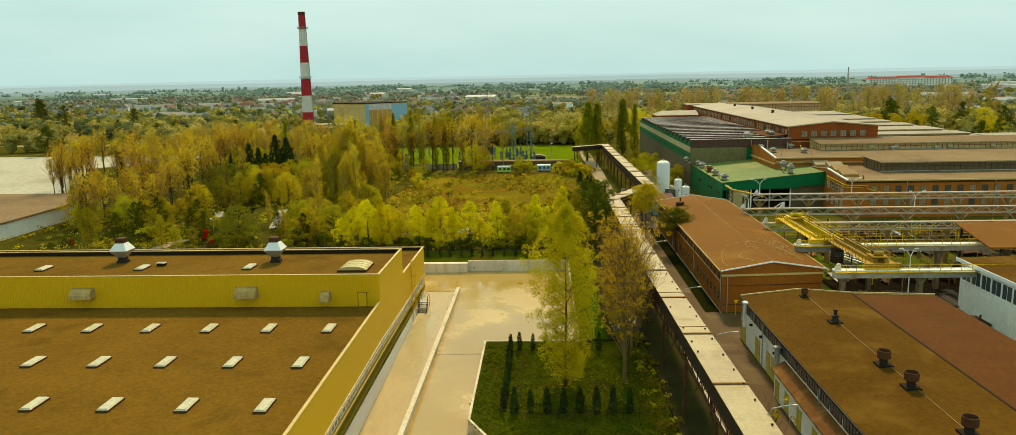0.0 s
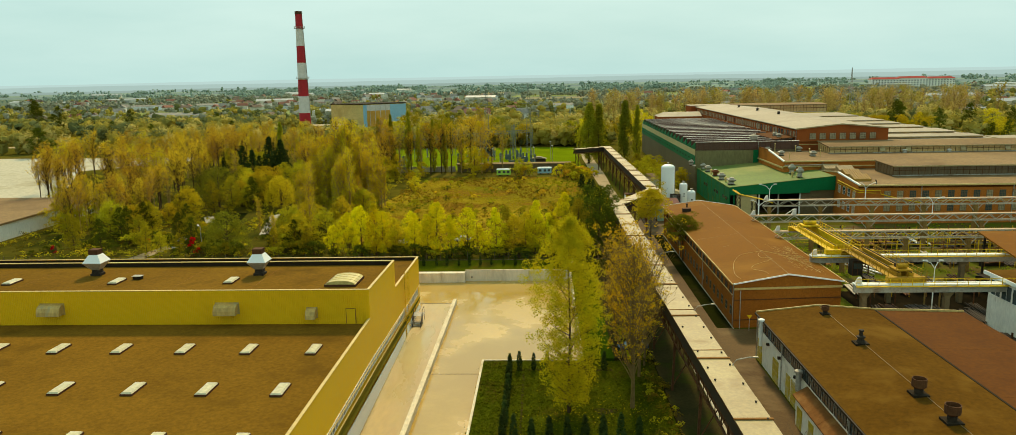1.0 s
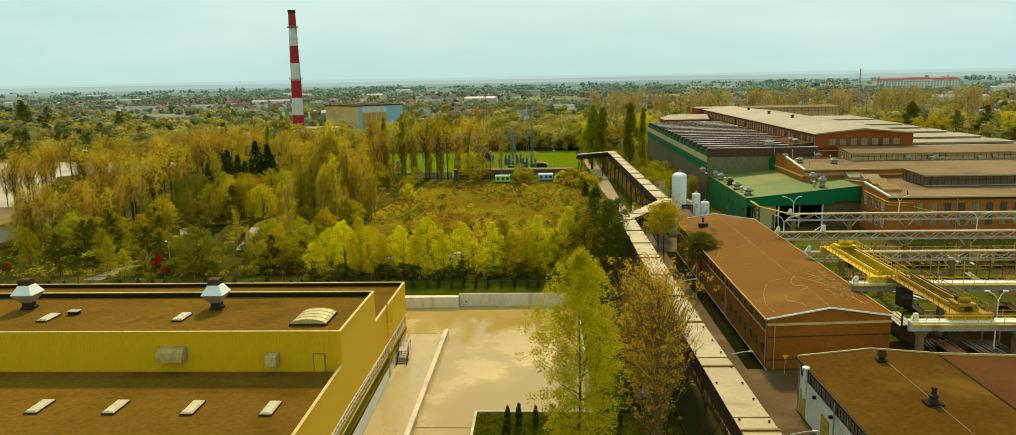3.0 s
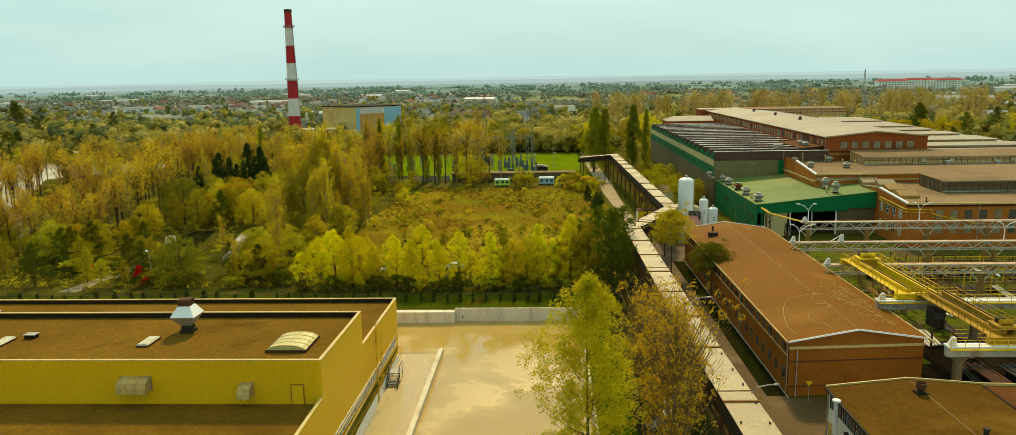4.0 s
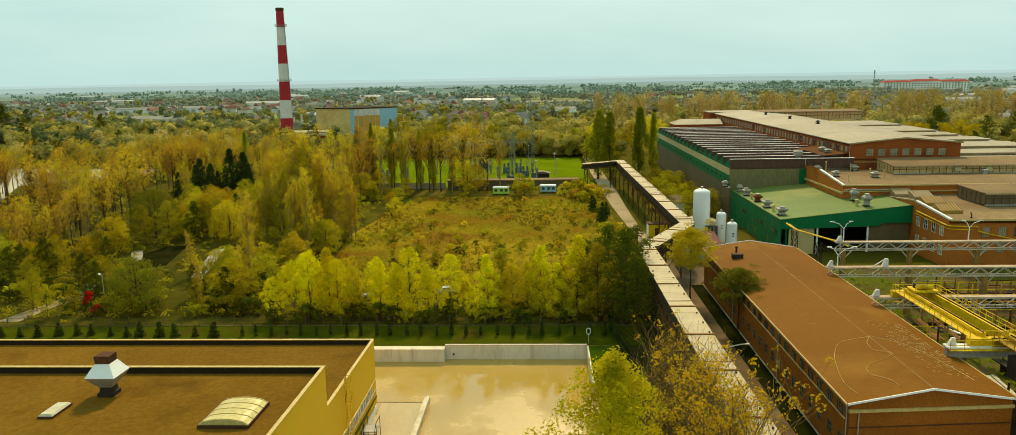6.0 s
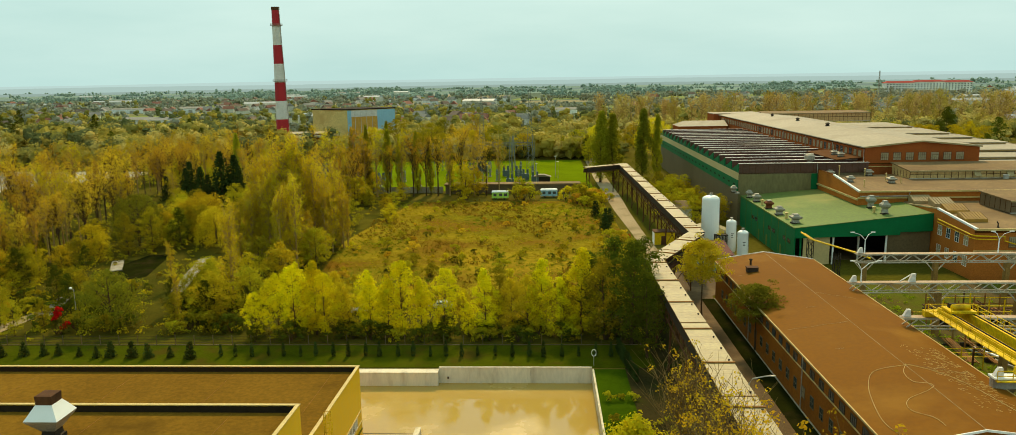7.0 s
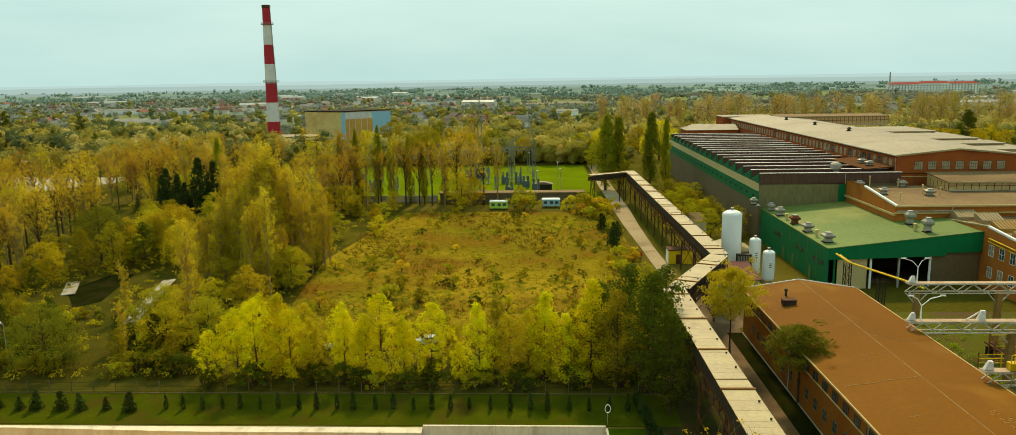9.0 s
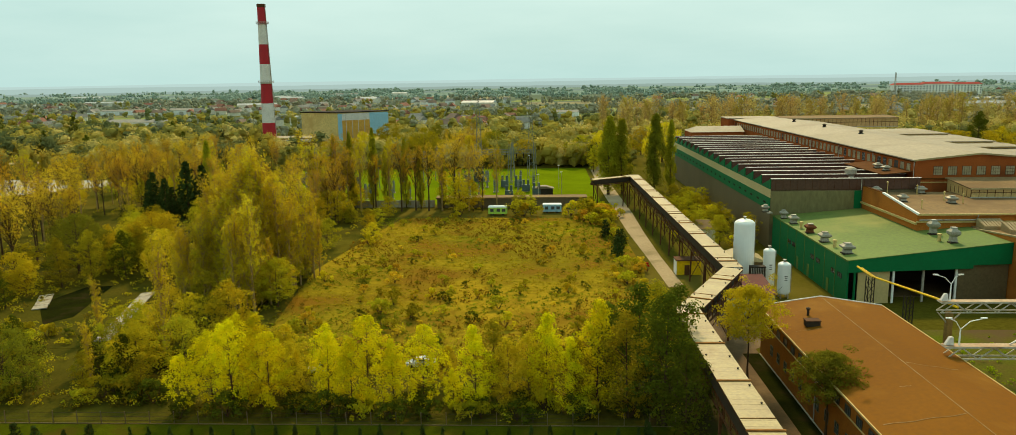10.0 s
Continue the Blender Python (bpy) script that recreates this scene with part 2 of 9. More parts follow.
PALE_BARK = surface("pale_bark", (0.2, 0.14, 0.07), (0.13, 0.085, 0.04), 0.8, 5, 0.95, bump=0.4)
EARTH = surface("bare_earth", (0.052, 0.038, 0.013), (0.030, 0.026, 0.009), 0.2, 3, 0.95, bump=0.5, stain=(0.035, 0.042, 0.006), stain_scale=0.25, spec=0.0)
DOOR_YELLOW = surface("yellow_door_paint", (0.55, 0.40, 0.02), (0.45, 0.31, 0.02), 0.6, 3, 0.6, bump=0.1, stain=(0.5, 0.45, 0.3), stain_scale=0.9)
SKYLIGHT = surface("skylight_plastic", (0.60, 0.53, 0.33), (0.50, 0.42, 0.24), 0.8, 3, 0.35, bump=0.02)
DOME_PLASTIC = surface("yellowed_dome_plastic", (0.62, 0.50, 0.18), (0.52, 0.4, 0.12), 0.8, 3, 0.35, bump=0.02)
BLUE_SHEET = surface("pale_blue_sheet", (0.30, 0.52, 0.62), (0.26, 0.45, 0.54), 0.05, 1, 0.6, bump=0.05, grain_amp=0.1)
WINDOW = glass("window_glass")
PALE_WINDOW = surface("dusty_window_glass", (0.38, 0.29, 0.16), (0.26, 0.19, 0.10), 0.5, 2, 0.5, bump=0.02, island=0.5)

L_YELLOW = foliage("yellow_green_leaves", (0.92, 0.735, 0.006), (0.44, 0.43, 0.006), 0.42, 0.15)
L_GOLD = foliage("golden_leaves", (0.68, 0.50, 0.010), (0.36, 0.30, 0.008), 0.5, 0.15)
L_GREEN = foliage("green_leaves", (0.52, 0.425, 0.014), (0.26, 0.235, 0.010), 0.5, 0.28)
L_OLIVE = foliage("olive_leaves", (0.68, 0.50, 0.014), (0.42, 0.33, 0.012), 0.55, 0.22)
L_BROWN = foliage("tawny_leaves", (0.76, 0.49, 0.026), (0.54, 0.35, 0.020), 0.5, 0.2)
L_COLUMN = foliage("poplar_column_leaves", (0.40, 0.36, 0.016), (0.26, 0.245, 0.012), 0.5, 0.2)
L_COLUMN_DARK = foliage("dark_poplar_leaves", (0.25, 0.225, 0.014), (0.14, 0.135, 0.010), 0.4, 0.2)
L_BIRCH = foliage("birch_leaves", (0.76, 0.52, 0.016), (0.50, 0.35, 0.012), 0.5, 0.1)
L_FEATHER = foliage("fine_tawny_leaves", (0.74, 0.54, 0.018), (0.46, 0.345, 0.014), 0.5, 0.12)
L_DARK = foliage("dark_leaves", (0.115, 0.125, 0.008), (0.06, 0.075, 0.006), 0.35, 0.25)
L_LAWN = foliage("lawn_blades", (0.13, 0.13, 0.004), (0.05, 0.062, 0.002), 0.3, 0.0)
L_WEED = foliage("yard_weeds", (0.36, 0.40, 0.010), (0.20, 0.25, 0.008), 0.4, 0.0)
L_LITTER = foliage("undergrowth_leaves", (0.22, 0.14, 0.012), (0.07, 0.07, 0.006), 0.35, 0.0)
L_CONIFER = foliage("conifer_needles", (0.058, 0.078, 0.016), (0.030, 0.046, 0.010), 0.2, 0.2)
L_RED = foliage("red_leaves", (0.60, 0.03, 0.008), (0.38, 0.025, 0.008), 0.4, 0.2)
L_GRASS = foliage("meadow_tufts", (0.46, 0.305, 0.015), (0.28, 0.205, 0.010), 0.45, 0.1)


# ---- mesh building ----
class Shape:
    """Gathers faces of one mesh."""

    def __init__(self):
        self.v, self.f = [], []

    def poly(self, *pts):
        k = len(self.v)
        self.v += [tuple(p) for p in pts]
        self.f.append(tuple(range(k, k + len(pts))))
        return self

    def box(self, x0, x1, y0, y1, z0, z1):
        return self.hexa([(x0, y0), (x1, y0), (x1, y1), (x0, y1)], z0, z1)

    def hexa(self, plan, z0, z1, top=None):
        """A prism over a plan of corners, anticlockwise; top: another plan for the upper face."""
        k, n = len(self.v), len(plan)
        top = top or plan
        lo = z0 if isinstance(z0, (list, tuple)) else [z0] * n
        hi = z1 if isinstance(z1, (list, tuple)) else [z1] * n
        self.v += [(x, y, z) for (x, y), z in zip(plan, lo)] + [(x, y, z) for (x, y), z in zip(top, hi)]
        self.f.append(tuple(k + i for i in reversed(range(n))))
        self.f.append(tuple(k + n + i for i in range(n)))
        for i in range(n):
            j = (i + 1) % n
            self.f.append((k + i, k + j, k + n + j, k + n + i))
        return self

    def beam(self, a, b, w, h=None, up=(0, 0, 1)):
        """A square bar from a to b."""
        h = h or w
        a, b = Vector(a), Vector(b)
        d = (b - a).normalized()
        u = Vector(up)
        if abs(d.dot(u)) > 0.98:
            u = Vector((0, 1, 0))
        s = d.cross(u).normalized() * (w / 2)
        t = s.cross(d).normalized() * (h / 2)
        k = len(self.v)
        for p in (a, b):
            self.v += [tuple(p - s - t), tuple(p + s - t), tuple(p + s + t), tuple(p - s + t)]
        self.f += [(k, k + 1, k + 2, k + 3), (k + 7, k + 6, k + 5, k + 4), (k, k + 4, k + 5, k + 1), (k + 1, k + 5, k + 6, k + 2), (k + 2, k + 6, k + 7, k + 3), (k + 3, k + 7, k + 4, k)]
        return self

    def tube(self, path, radii, n=8, caps=True):
        """A round limb along a path."""
        k0 = len(self.v)
        pts = [Vector(p) for p in path]
        for i, p in enumerate(pts):
            d = (pts[min(i + 1, len(pts) - 1)] - pts[max(i - 1, 0)]).normalized()
            u = Vector((1, 0, 0)) if abs(d.z) > 0.7 else Vector((0, 0, 1))
            s = d.cross(u).normalized()
            t = d.cross(s)
            r = radii[i] if isinstance(radii, (list, tuple)) else radii
            for j in range(n):
                a = 2 * math.pi * j / n
                self.v.append(tuple(p + s * (r * math.cos(a)) + t * (r * math.sin(a))))
        for i in range(len(pts) - 1):
            for j in range(n):
                a, b = k0 + i * n + j, k0 + i * n + (j + 1) % n
                self.f.append((a, b, b + n, a + n))
        if caps:
            self.f.append(tuple(k0 + j for j in reversed(range(n))))
            self.f.append(tuple(k0 + (len(pts) - 1) * n + j for j in range(n)))
        return self

    def lathe(self, x, y, profile, n=16):
        """A round body about an upright axis; profile: (radius, z)."""
        k0 = len(self.v)
        for r, z in profile:
            for j in range(n):
                a = 2 * math.pi * j / n
                self.v.append((x + r * math.cos(a), y + r * math.sin(a), z))
        for i in range(len(profile) - 1):
            for j in range(n):
                a, b = k0 + i * n + j, k0 + i * n + (j + 1) % n
                self.f.append((a, b, b + n, a + n))
        self.f.append(tuple(k0 + j for j in reversed(range(n))))
        self.f.append(tuple(k0 + (len(profile) - 1) * n + j for j in range(n)))
        return self

    def mesh(self, name, material, smooth=False):
        me = bpy.data.meshes.new(name)
        me.from_pydata(self.v, [], self.f)
        me.materials.append(material)
        if smooth:
            me.polygons.foreach_set("use_smooth", [True] * len(me.polygons))
        me.update()
        return me


def part(name, shape, material, parent=None, label="", smooth=False):
    ob = new(name, shape.mesh(name, material, smooth))
    if parent:
        ob.parent = parent
    return tagged(ob, label)


def thing(name, label, category, group="", at=(0, 0, 0), kind=""):
    ob = new(name)
    ob.empty_display_size = 0.3
    ob.location = at
    return tagged(ob, label, category, group, kind)


def setting(name, shape, material, label, category="", smooth=False):
    return tagged(part(name, shape, material, None, "", smooth), label, category or name.split("_")[0], "", "structure")


# ---- ground ----
YARD_Z, LAWN_Z = -2.0, -0.35
s = Shape()
R = 4600
xs = [-R, -100.0, -23.0, -9.0, 5.0, 15.0, R]
ys = [-R, 30, 113.6, 145.0, 163.8, R]
for i in range(6):
    for j in range(5):
        if (j == 1 and i in (2, 3, 4)) or (j == 2 and i in (2, 3)) or (j == 3 and i in (1, 2, 3)):
            continue
        s.poly((xs[i], ys[j], 0), (xs[i + 1], ys[j], 0), (xs[i + 1], ys[j + 1], 0), (xs[i], ys[j + 1], 0))
GROUND = surface("rough_ground", (0.100, 0.082, 0.010), (0.066, 0.060, 0.007), 0.02, 1.2, 1.0, bump=0.6, depth=0.08, stain=(0.135, 0.105, 0.018), stain_scale=0.012, stain_cut=(0.48, 0.62), spec=0.0)
setting("ground", s, GROUND, "rough olive grassland reaching to the horizon", "ground")


def window_mesh(w, h, along, bars=1, cross=0, material=None):
    """Two shared meshes, a frame and its pane, for a wall that runs along x or y and faces -x, +x or -y."""
    fr, pa = Shape(), Shape()
    t, d = 0.07, 0.06

    def cuts(a0, a1, n):
        c = [a0, a0 + t]
        for k in range(n):
            m = a0 + (a1 - a0) * (k + 1) / (n + 1)
            c += [m - 0.025, m + 0.025]
        return c + [a1 - t, a1]
    us, zs = cuts(-w / 2, w / 2, bars), cuts(0, h, cross)
    lo, hi = (-d, 0.02) if along == "x" else (-d, d)
    index = {}

    def vert(i, j, out):
        if (i, j, out) not in index:
            index[i, j, out] = len(fr.v)
            e = lo if out else hi
            fr.v.append((us[i], e, zs[j]) if along == "x" else (e, us[i], zs[j]))
        return index[i, j, out]

    def solid(i, j):
        return 0 <= i < len(us) - 1 and 0 <= j < len(zs) - 1 and (i % 2 == 0 or j % 2 == 0)
    for i in range(len(us) - 1):
        for j in range(len(zs) - 1):
            if solid(i, j):
                for out in (True, False):
                    fr.f.append(tuple(vert(a, b, out) for a, b in ((i, j), (i + 1, j), (i + 1, j + 1), (i, j + 1))))
                for di, dj, (p, q) in ((-1, 0, ((i, j), (i, j + 1))), (1, 0, ((i + 1, j), (i + 1, j + 1))), (0, -1, ((i, j), (i + 1, j))), (0, 1, ((i, j + 1), (i + 1, j + 1)))):
                    if not solid(i + di, j + dj):
                        fr.f.append((vert(*p, True), vert(*q, True), vert(*q, False), vert(*p, False)))
    a0, a1, d = -w / 2 + t, w / 2 - t, 0.03
    if along == "x":
        pa.box(a0, a1, -d, 0.02, t, h - t)
    else:
        pa.box(-d, d, a0, a1, t, h - t)
    return fr.mesh("window", material or GREY_PAINT), pa.mesh("pane", WINDOW)


def put_windows(parent, meshes, places, pale=0.0, rng=random.Random(5)):
    fr, pa = meshes
    pa2 = pa.copy()
    pa2.materials[0] = PALE_WINDOW
    for p in places:
        w = new("window", fr)
        w.parent, w.location = parent, p
        g = new("pane", pa2 if rng.random() < pale else pa)
        g.parent = w


# ---- yard, ramp, lawns, street ----
PALE_WALL = surface("pale_cast_wall", (0.70, 0.60, 0.42), (0.61, 0.51, 0.34), 0.2, 3, 0.8, bump=0.1, stain=(0.42, 0.31, 0.14), stain_scale=0.4, stretch=(1, 0.4, 1))
s = Shape()
s.box(-16.6, 5.0, 113.6, 163.5, YARD_Z - 0.4, YARD_Z)
s.box(-9.297, -4.7, 30, 86.5, YARD_Z - 0.4, YARD_Z - 0.003)
s.box(-16.6, -9.3, 30, 113.597, YARD_Z - 0.4, YARD_Z)
s.box(-100.0, -16.603, 147.5, 163.8, YARD_Z - 0.4, YARD_Z - 0.003)
s.box(-100.0, -23.0, 144.0, 147.497, YARD_Z - 0.4, YARD_Z - 0.006)
setting("yard_paving", s, CONCRETE, "wet pale concrete yard with puddles and joints", "pavement")
s = Shape().hexa([(-23.93, 30), (-17.2, 30), (-17.2, 147.5), (-23.93, 147.5)], -6.6, [-6.0, -6.0, YARD_Z, YARD_Z])
setting("ramp", s, RAMP_CONCRETE, "sloping concrete loading ramp beside the warehouse", "ramp")
s = Shape()
s.hexa([(-17.25, 30), (-16.6, 30), (-16.6, 147.5), (-17.25, 147.5)], -6.4, [-0.8, -0.8, -1.1, -1.1])
setting("ramp_wall", s, PALE_WALL, "low pale concrete wall along the ramp", "wall")
s = Shape()
for y in (52, 82, 112.5):
    s.box(-16.55, -9.32, y, y + 0.18, YARD_Z, YARD_Z + 0.006)
s.box(-23.9, -16.7, 147.42, 147.6, YARD_Z, YARD_Z + 0.008)
setting("drain_slots", s, DARK_FELT, "dark drain slots and joints in the concrete", "drain")

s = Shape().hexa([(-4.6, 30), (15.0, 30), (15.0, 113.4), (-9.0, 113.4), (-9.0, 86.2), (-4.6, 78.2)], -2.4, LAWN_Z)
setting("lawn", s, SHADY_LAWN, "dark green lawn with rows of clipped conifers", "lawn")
s = Shape()
s.box(-9.3, -9.003, 86.2, 113.65, -2.4, LAWN_Z + 0.12)
s.hexa([(-4.9, 78.0), (-4.603, 78.2), (-9.003, 86.197), (-9.3, 86.197)], -2.4, LAWN_Z + 0.12)
s.box(-4.9, -4.603, 30, 78.0, -2.4, LAWN_Z + 0.12)
s.box(-9.0, 5.0, 113.403, 113.65, -2.4, LAWN_Z + 0.12)
s.box(5.0, 5.25, 113.66, 163.5, -2.4, 0.12)
setting("kerb_wall", s, PALE_WALL, "pale concrete kerb round the raised lawn", "kerb")
s = Shape().box(5.253, 9.6, 113.4, 163.5, -0.6, 0.03)
setting("side_lawn", s, LAWN, "strip of bright mown grass beside the yard", "lawn")
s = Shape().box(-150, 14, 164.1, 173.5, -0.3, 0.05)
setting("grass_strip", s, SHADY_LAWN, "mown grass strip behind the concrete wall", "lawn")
s = Shape()
s.box(20.2, 29.3, 20, 200, -0.2, 0.04)
s.hexa([(20.2, 200), (29.3, 200), (47, 216), (30, 232)], -0.2, 0.04)
s.box(29.3, 48, 113.6, 126, -0.2, 0.035)
setting("street", s, ASPHALT, "worn asphalt works street between the buildings", "road")
s = Shape()
s.box(19.9, 20.2, 20, 200, -0.2, 0.16)
s.box(29.3, 29.45, 126, 198, -0.2, 0.14)
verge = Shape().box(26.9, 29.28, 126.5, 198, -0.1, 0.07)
setting("verge", verge, DARK_GREEN_GROUND, "dark grass verge along the brick workshop", "lawn")
rough_strip = Shape().box(9.6, 19.88, 113.403, 200, -0.6, 0.035).box(15.003, 19.88, 20, 113.4, -0.6, 0.035)
setting("bare_strip", rough_strip, EARTH, "dark bare earth strip under the pipe gallery", "ground")
setting("kerb", s, PRECAST, "narrow concrete kerb along the street", "kerb")
s = Shape()
pts = [(23.5, 235, 3.2), (22.6, 261, 3.2), (21.9, 290, 4.2), (21.8, 317, 5.0), (21.0, 369, 5.0), (21.0, 480, 5.0)]
for (xa, ya, wa), (xb, yb, wb) in zip(pts, pts[1:]):
    s.poly((xa - wa / 2, ya, 0.05), (xa + wa / 2, ya, 0.05), (xb + wb / 2, yb, 0.05), (xb - wb / 2, yb, 0.05))
setting("track", s, PALE_ROAD, "pale dusty track running under the pipe gallery", "road")

# precast retaining wall, panel by panel
setting("wall_end", Shape().box(-100.4, -100.003, 143.5, 163.65, -2.4, -0.02), PALE_WALL, "pale concrete end wall of the yard", "wall")
wall = setting("wall_retaining", Shape().box(-100.2, 5.0, 163.66, 164.1, -2.4, -0.03), PALE_WALL, "retaining wall of pale precast concrete panels", "wall")
PANEL = surface("wall_panel", (0.76, 0.66, 0.50), (0.68, 0.58, 0.42), 0.25, 3, 0.85, bump=0.15, rand=0.05, stain=(0.50, 0.40, 0.27), stain_scale=0.5, stain_cut=(0.56, 0.74), stretch=(1, 1, 0.3), grain_amp=0.1)
x = -99.9
while x < 4.9:
    left = x < -16.5
    w = 3.14 if left else 4.3
    y, top = (162.35 + max(0.0, -45 - x) * 0.035, -0.02) if left else (163.4, 0.36)
    e = min(x + w, -16.5 if left else 4.98)
    p = Shape().box(x + 0.012, e - 0.012, y, 163.657, YARD_Z, top)
    p.box(x + 0.012, e - 0.012, y - 0.05, y - 0.003, top - 0.13, top)
    part("panel", p, PANEL, wall)
    x = e
t = thing("wall_box", "small dark box on the concrete wall", "box", at=(-15.2, 163.35, -1.3))
part("body", Shape().box(-0.12, 0.12, -0.1, 0.0, 0, 0.25), RUST_STEEL, t)
part("lid", Shape().box(-0.14, 0.14, -0.12, 0.0, 0.253, 0.28), DARK_STEEL, t)

# ---- yellow warehouse ----
ware = thing("warehouse", "long yellow clad warehouse with brown gravel roofs and skylights", "warehouse", at=(-60, 108, -5.5))
ox, oy, oz = -60, 108, -5.5


def skew(y):
    """The side wall runs slightly out of square."""
    return 0.15 + 0.018 * max(0.0, y - 108)


def wpart(name, sh, m, parent=ware, label="", smooth=False):
    sh.v = [(a + skew(b) - ox, b - oy, c - oz) for a, b, c in sh.v]
    return part(name, sh, m, parent, label, smooth)


WX0, WX1 = -115.0, -24.0
wpart("wall", Shape().box(WX0, WX1, 28, 107.98, -5.5, 7.0), YELLOW)
wpart("wall", Shape().box(WX0, WX1, 108, 124.7, -5.5, 11.1), YELLOW)
wpart("wall", Shape().box(WX0, WX1, 124.72, 145.2, -5.5, 6.85), YELLOW)
s = Shape().box(WX0, WX1 - 0.25, 28, 107.9, 7.0, 7.1)
wpart("roof", s, GRAVEL_ROOF, label="brown gravel flat roof")
wpart("roof", Shape().box(WX0, WX1 - 0.25, 108.25, 124.45, 11.1, 11.2), GRAVEL_ROOF, label="brown gravel flat roof")
wpart("roof", Shape().box(WX0, WX1 - 0.25, 124.75, 144.95, 6.85, 6.95), GRAVEL_ROOF, label="brown gravel flat roof")
# parapets: yellow outside, dark felt inside, pale caps
wpart("parapet", Shape().box(WX1 - 0.25, WX1, 28, 107.98, 7.0, 7.8), YELLOW)
wpart("parapet", Shape().box(WX1 - 0.25, WX1, 108, 124.7, 11.1, 11.85), YELLOW)
wpart("parapet", Shape().box(WX0, WX1 - 0.253, 108, 108.25, 11.1, 11.85), YELLOW)
wpart("parapet", Shape().box(WX0, WX1 - 0.253, 124.45, 124.7, 11.1, 11.85), YELLOW)
wpart("parapet", Shape().box(WX1 - 0.25, WX1, 124.72, 145.2, 6.85, 7.55), YELLOW)
wpart("parapet", Shape().box(WX0, WX1 - 0.253, 144.95, 145.2, 6.85, 7.55), YELLOW)
for x0, x1, y0, y1, z0, z1 in ((WX0, WX1 - 0.26, 108.253, 108.31, 11.2, 11.8), (WX0, WX1 - 0.26, 124.39, 124.447, 11.2, 11.8), (WX1 - 0.31, WX1 - 0.253, 108.32, 124.38, 11.2, 11.8),
                               (WX0, WX1 - 0.26, 144.89, 144.947, 6.95, 7.5), (WX1 - 0.31, WX1 - 0.253, 124.95, 144.88, 6.95, 7.5), (WX1 - 0.31, WX1 - 0.253, 28, 107.9, 7.1, 7.75)):
    wpart("upstand", Shape().box(x0, x1, y0, y1, z0, z1), DARK_FELT, label="dark bitumen upstand")
for x0, x1, y0, y1, z in ((WX1 - 0.3, WX1 + 0.06, 28, 107.9, 7.8), (WX1 - 0.3, WX1 + 0.06, 107.94, 124.76, 11.85), (WX0, WX1 - 0.303, 107.94, 108.3, 11.85),
                          (WX0, WX1 - 0.303, 124.4, 124.76, 11.85), (WX1 - 0.3, WX1 + 0.06, 124.77, 145.26, 7.55), (WX0, WX1 - 0.303, 144.9, 145.26, 7.55)):
    wpart("coping", Shape().box(x0, x1, y0, y1, z, z + 0.07), TRIM, label="cream metal coping")
# ribbed front of the upper block
s = Shape()
x = WX0
while x < WX1 - 0.3:
    s.hexa([(x, 107.955), (x + 0.13, 107.955), (x + 0.16, 107.985), (x - 0.03, 107.985)], 7.12, 11.8)
    x += 0.26
wpart("cladding", s, YELLOW, label="ribbed yellow wall sheeting")
# lower wall: white plinth, window strip
wpart("plinth", Shape().box(-23.997, -23.93, 28, 145.2, -5.5, -1.1), WHITE_PAINT, label="white rendered lower wall")
wpart("string_course", Shape().box(-23.997, -23.9, 28, 145.2, 0.86, 0.97), TRIM)
wpart("string_course", Shape().box(-23.997, -23.9, 28, 145.2, 2.23, 2.34), TRIM)
wm = window_mesh(1.0, 1.15, "y", 1, 0, WHITE_PAINT)
put_windows(ware, wm, [(-23.98 + skew(40 + 1.22 * i) - ox, 40 + 1.22 * i - oy, 1.02 - oz) for i in range(85)], 0.45)
wm = window_mesh(1.9, 1.3, "y", 2)
put_windows(ware, wm, [(-23.93 + skew(y) - ox, y - oy, z - oz) for y, z in ((111.8, -4.0), (106.4, -4.2), (103.6, -4.2), (100.8, -4.3))], 0.4)
for y in (84.0, 88.5, 93.0):
    d = wpart("dock_door", Shape().box(-23.93, -23.86, y, y + 3.2, -5.4, -2.2), WHITE_PAINT, label="white loading door")
    s = Shape()
    for k in range(7):
        s.box(-23.858, -23.83, y + 0.1, y + 3.1, -5.2 + k * 0.42, -5.16 + k * 0.42)
    wpart("door_slat", s, GREY_PAINT, d)
# skylights on the low roof
kerb_m = Shape().box(-0.68, 0.68, -1.62, 1.62, 0, 0.22).mesh("skylight", RUST_STEEL)
sh = Shape()
sh.hexa([(-0.64, -1.58), (0.64, -1.58), (0.64, 1.58), (-0.64, 1.58)], 0.22, 0.36, [(-0.5, -1.42), (0.5, -1.42), (0.5, 1.42), (-0.5, 1.42)])
dome_m = sh.mesh("dome", SKYLIGHT)
small_k = Shape().box(-0.7, 0.7, -1.5, 1.5, 0, 0.22).mesh("skylight", RUST_STEEL)
small_d = Shape().hexa([(-0.66, -1.45), (0.66, -1.45), (0.66, 1.45), (-0.66, 1.45)], 0.22, 0.38, [(-0.5, -1.3), (0.5, -1.3), (0.5, 1.3), (-0.5, 1.3)]).mesh("dome", SKYLIGHT)


def skylight(x, y, z, k=kerb_m, d=dome_m):
    a = new("skylight", k)
    a.parent, a.location = ware, (x - ox, y - oy, z - oz)
    b = new("dome", d)
    b.parent = a
    tagged(b, "milky plastic skylight dome")


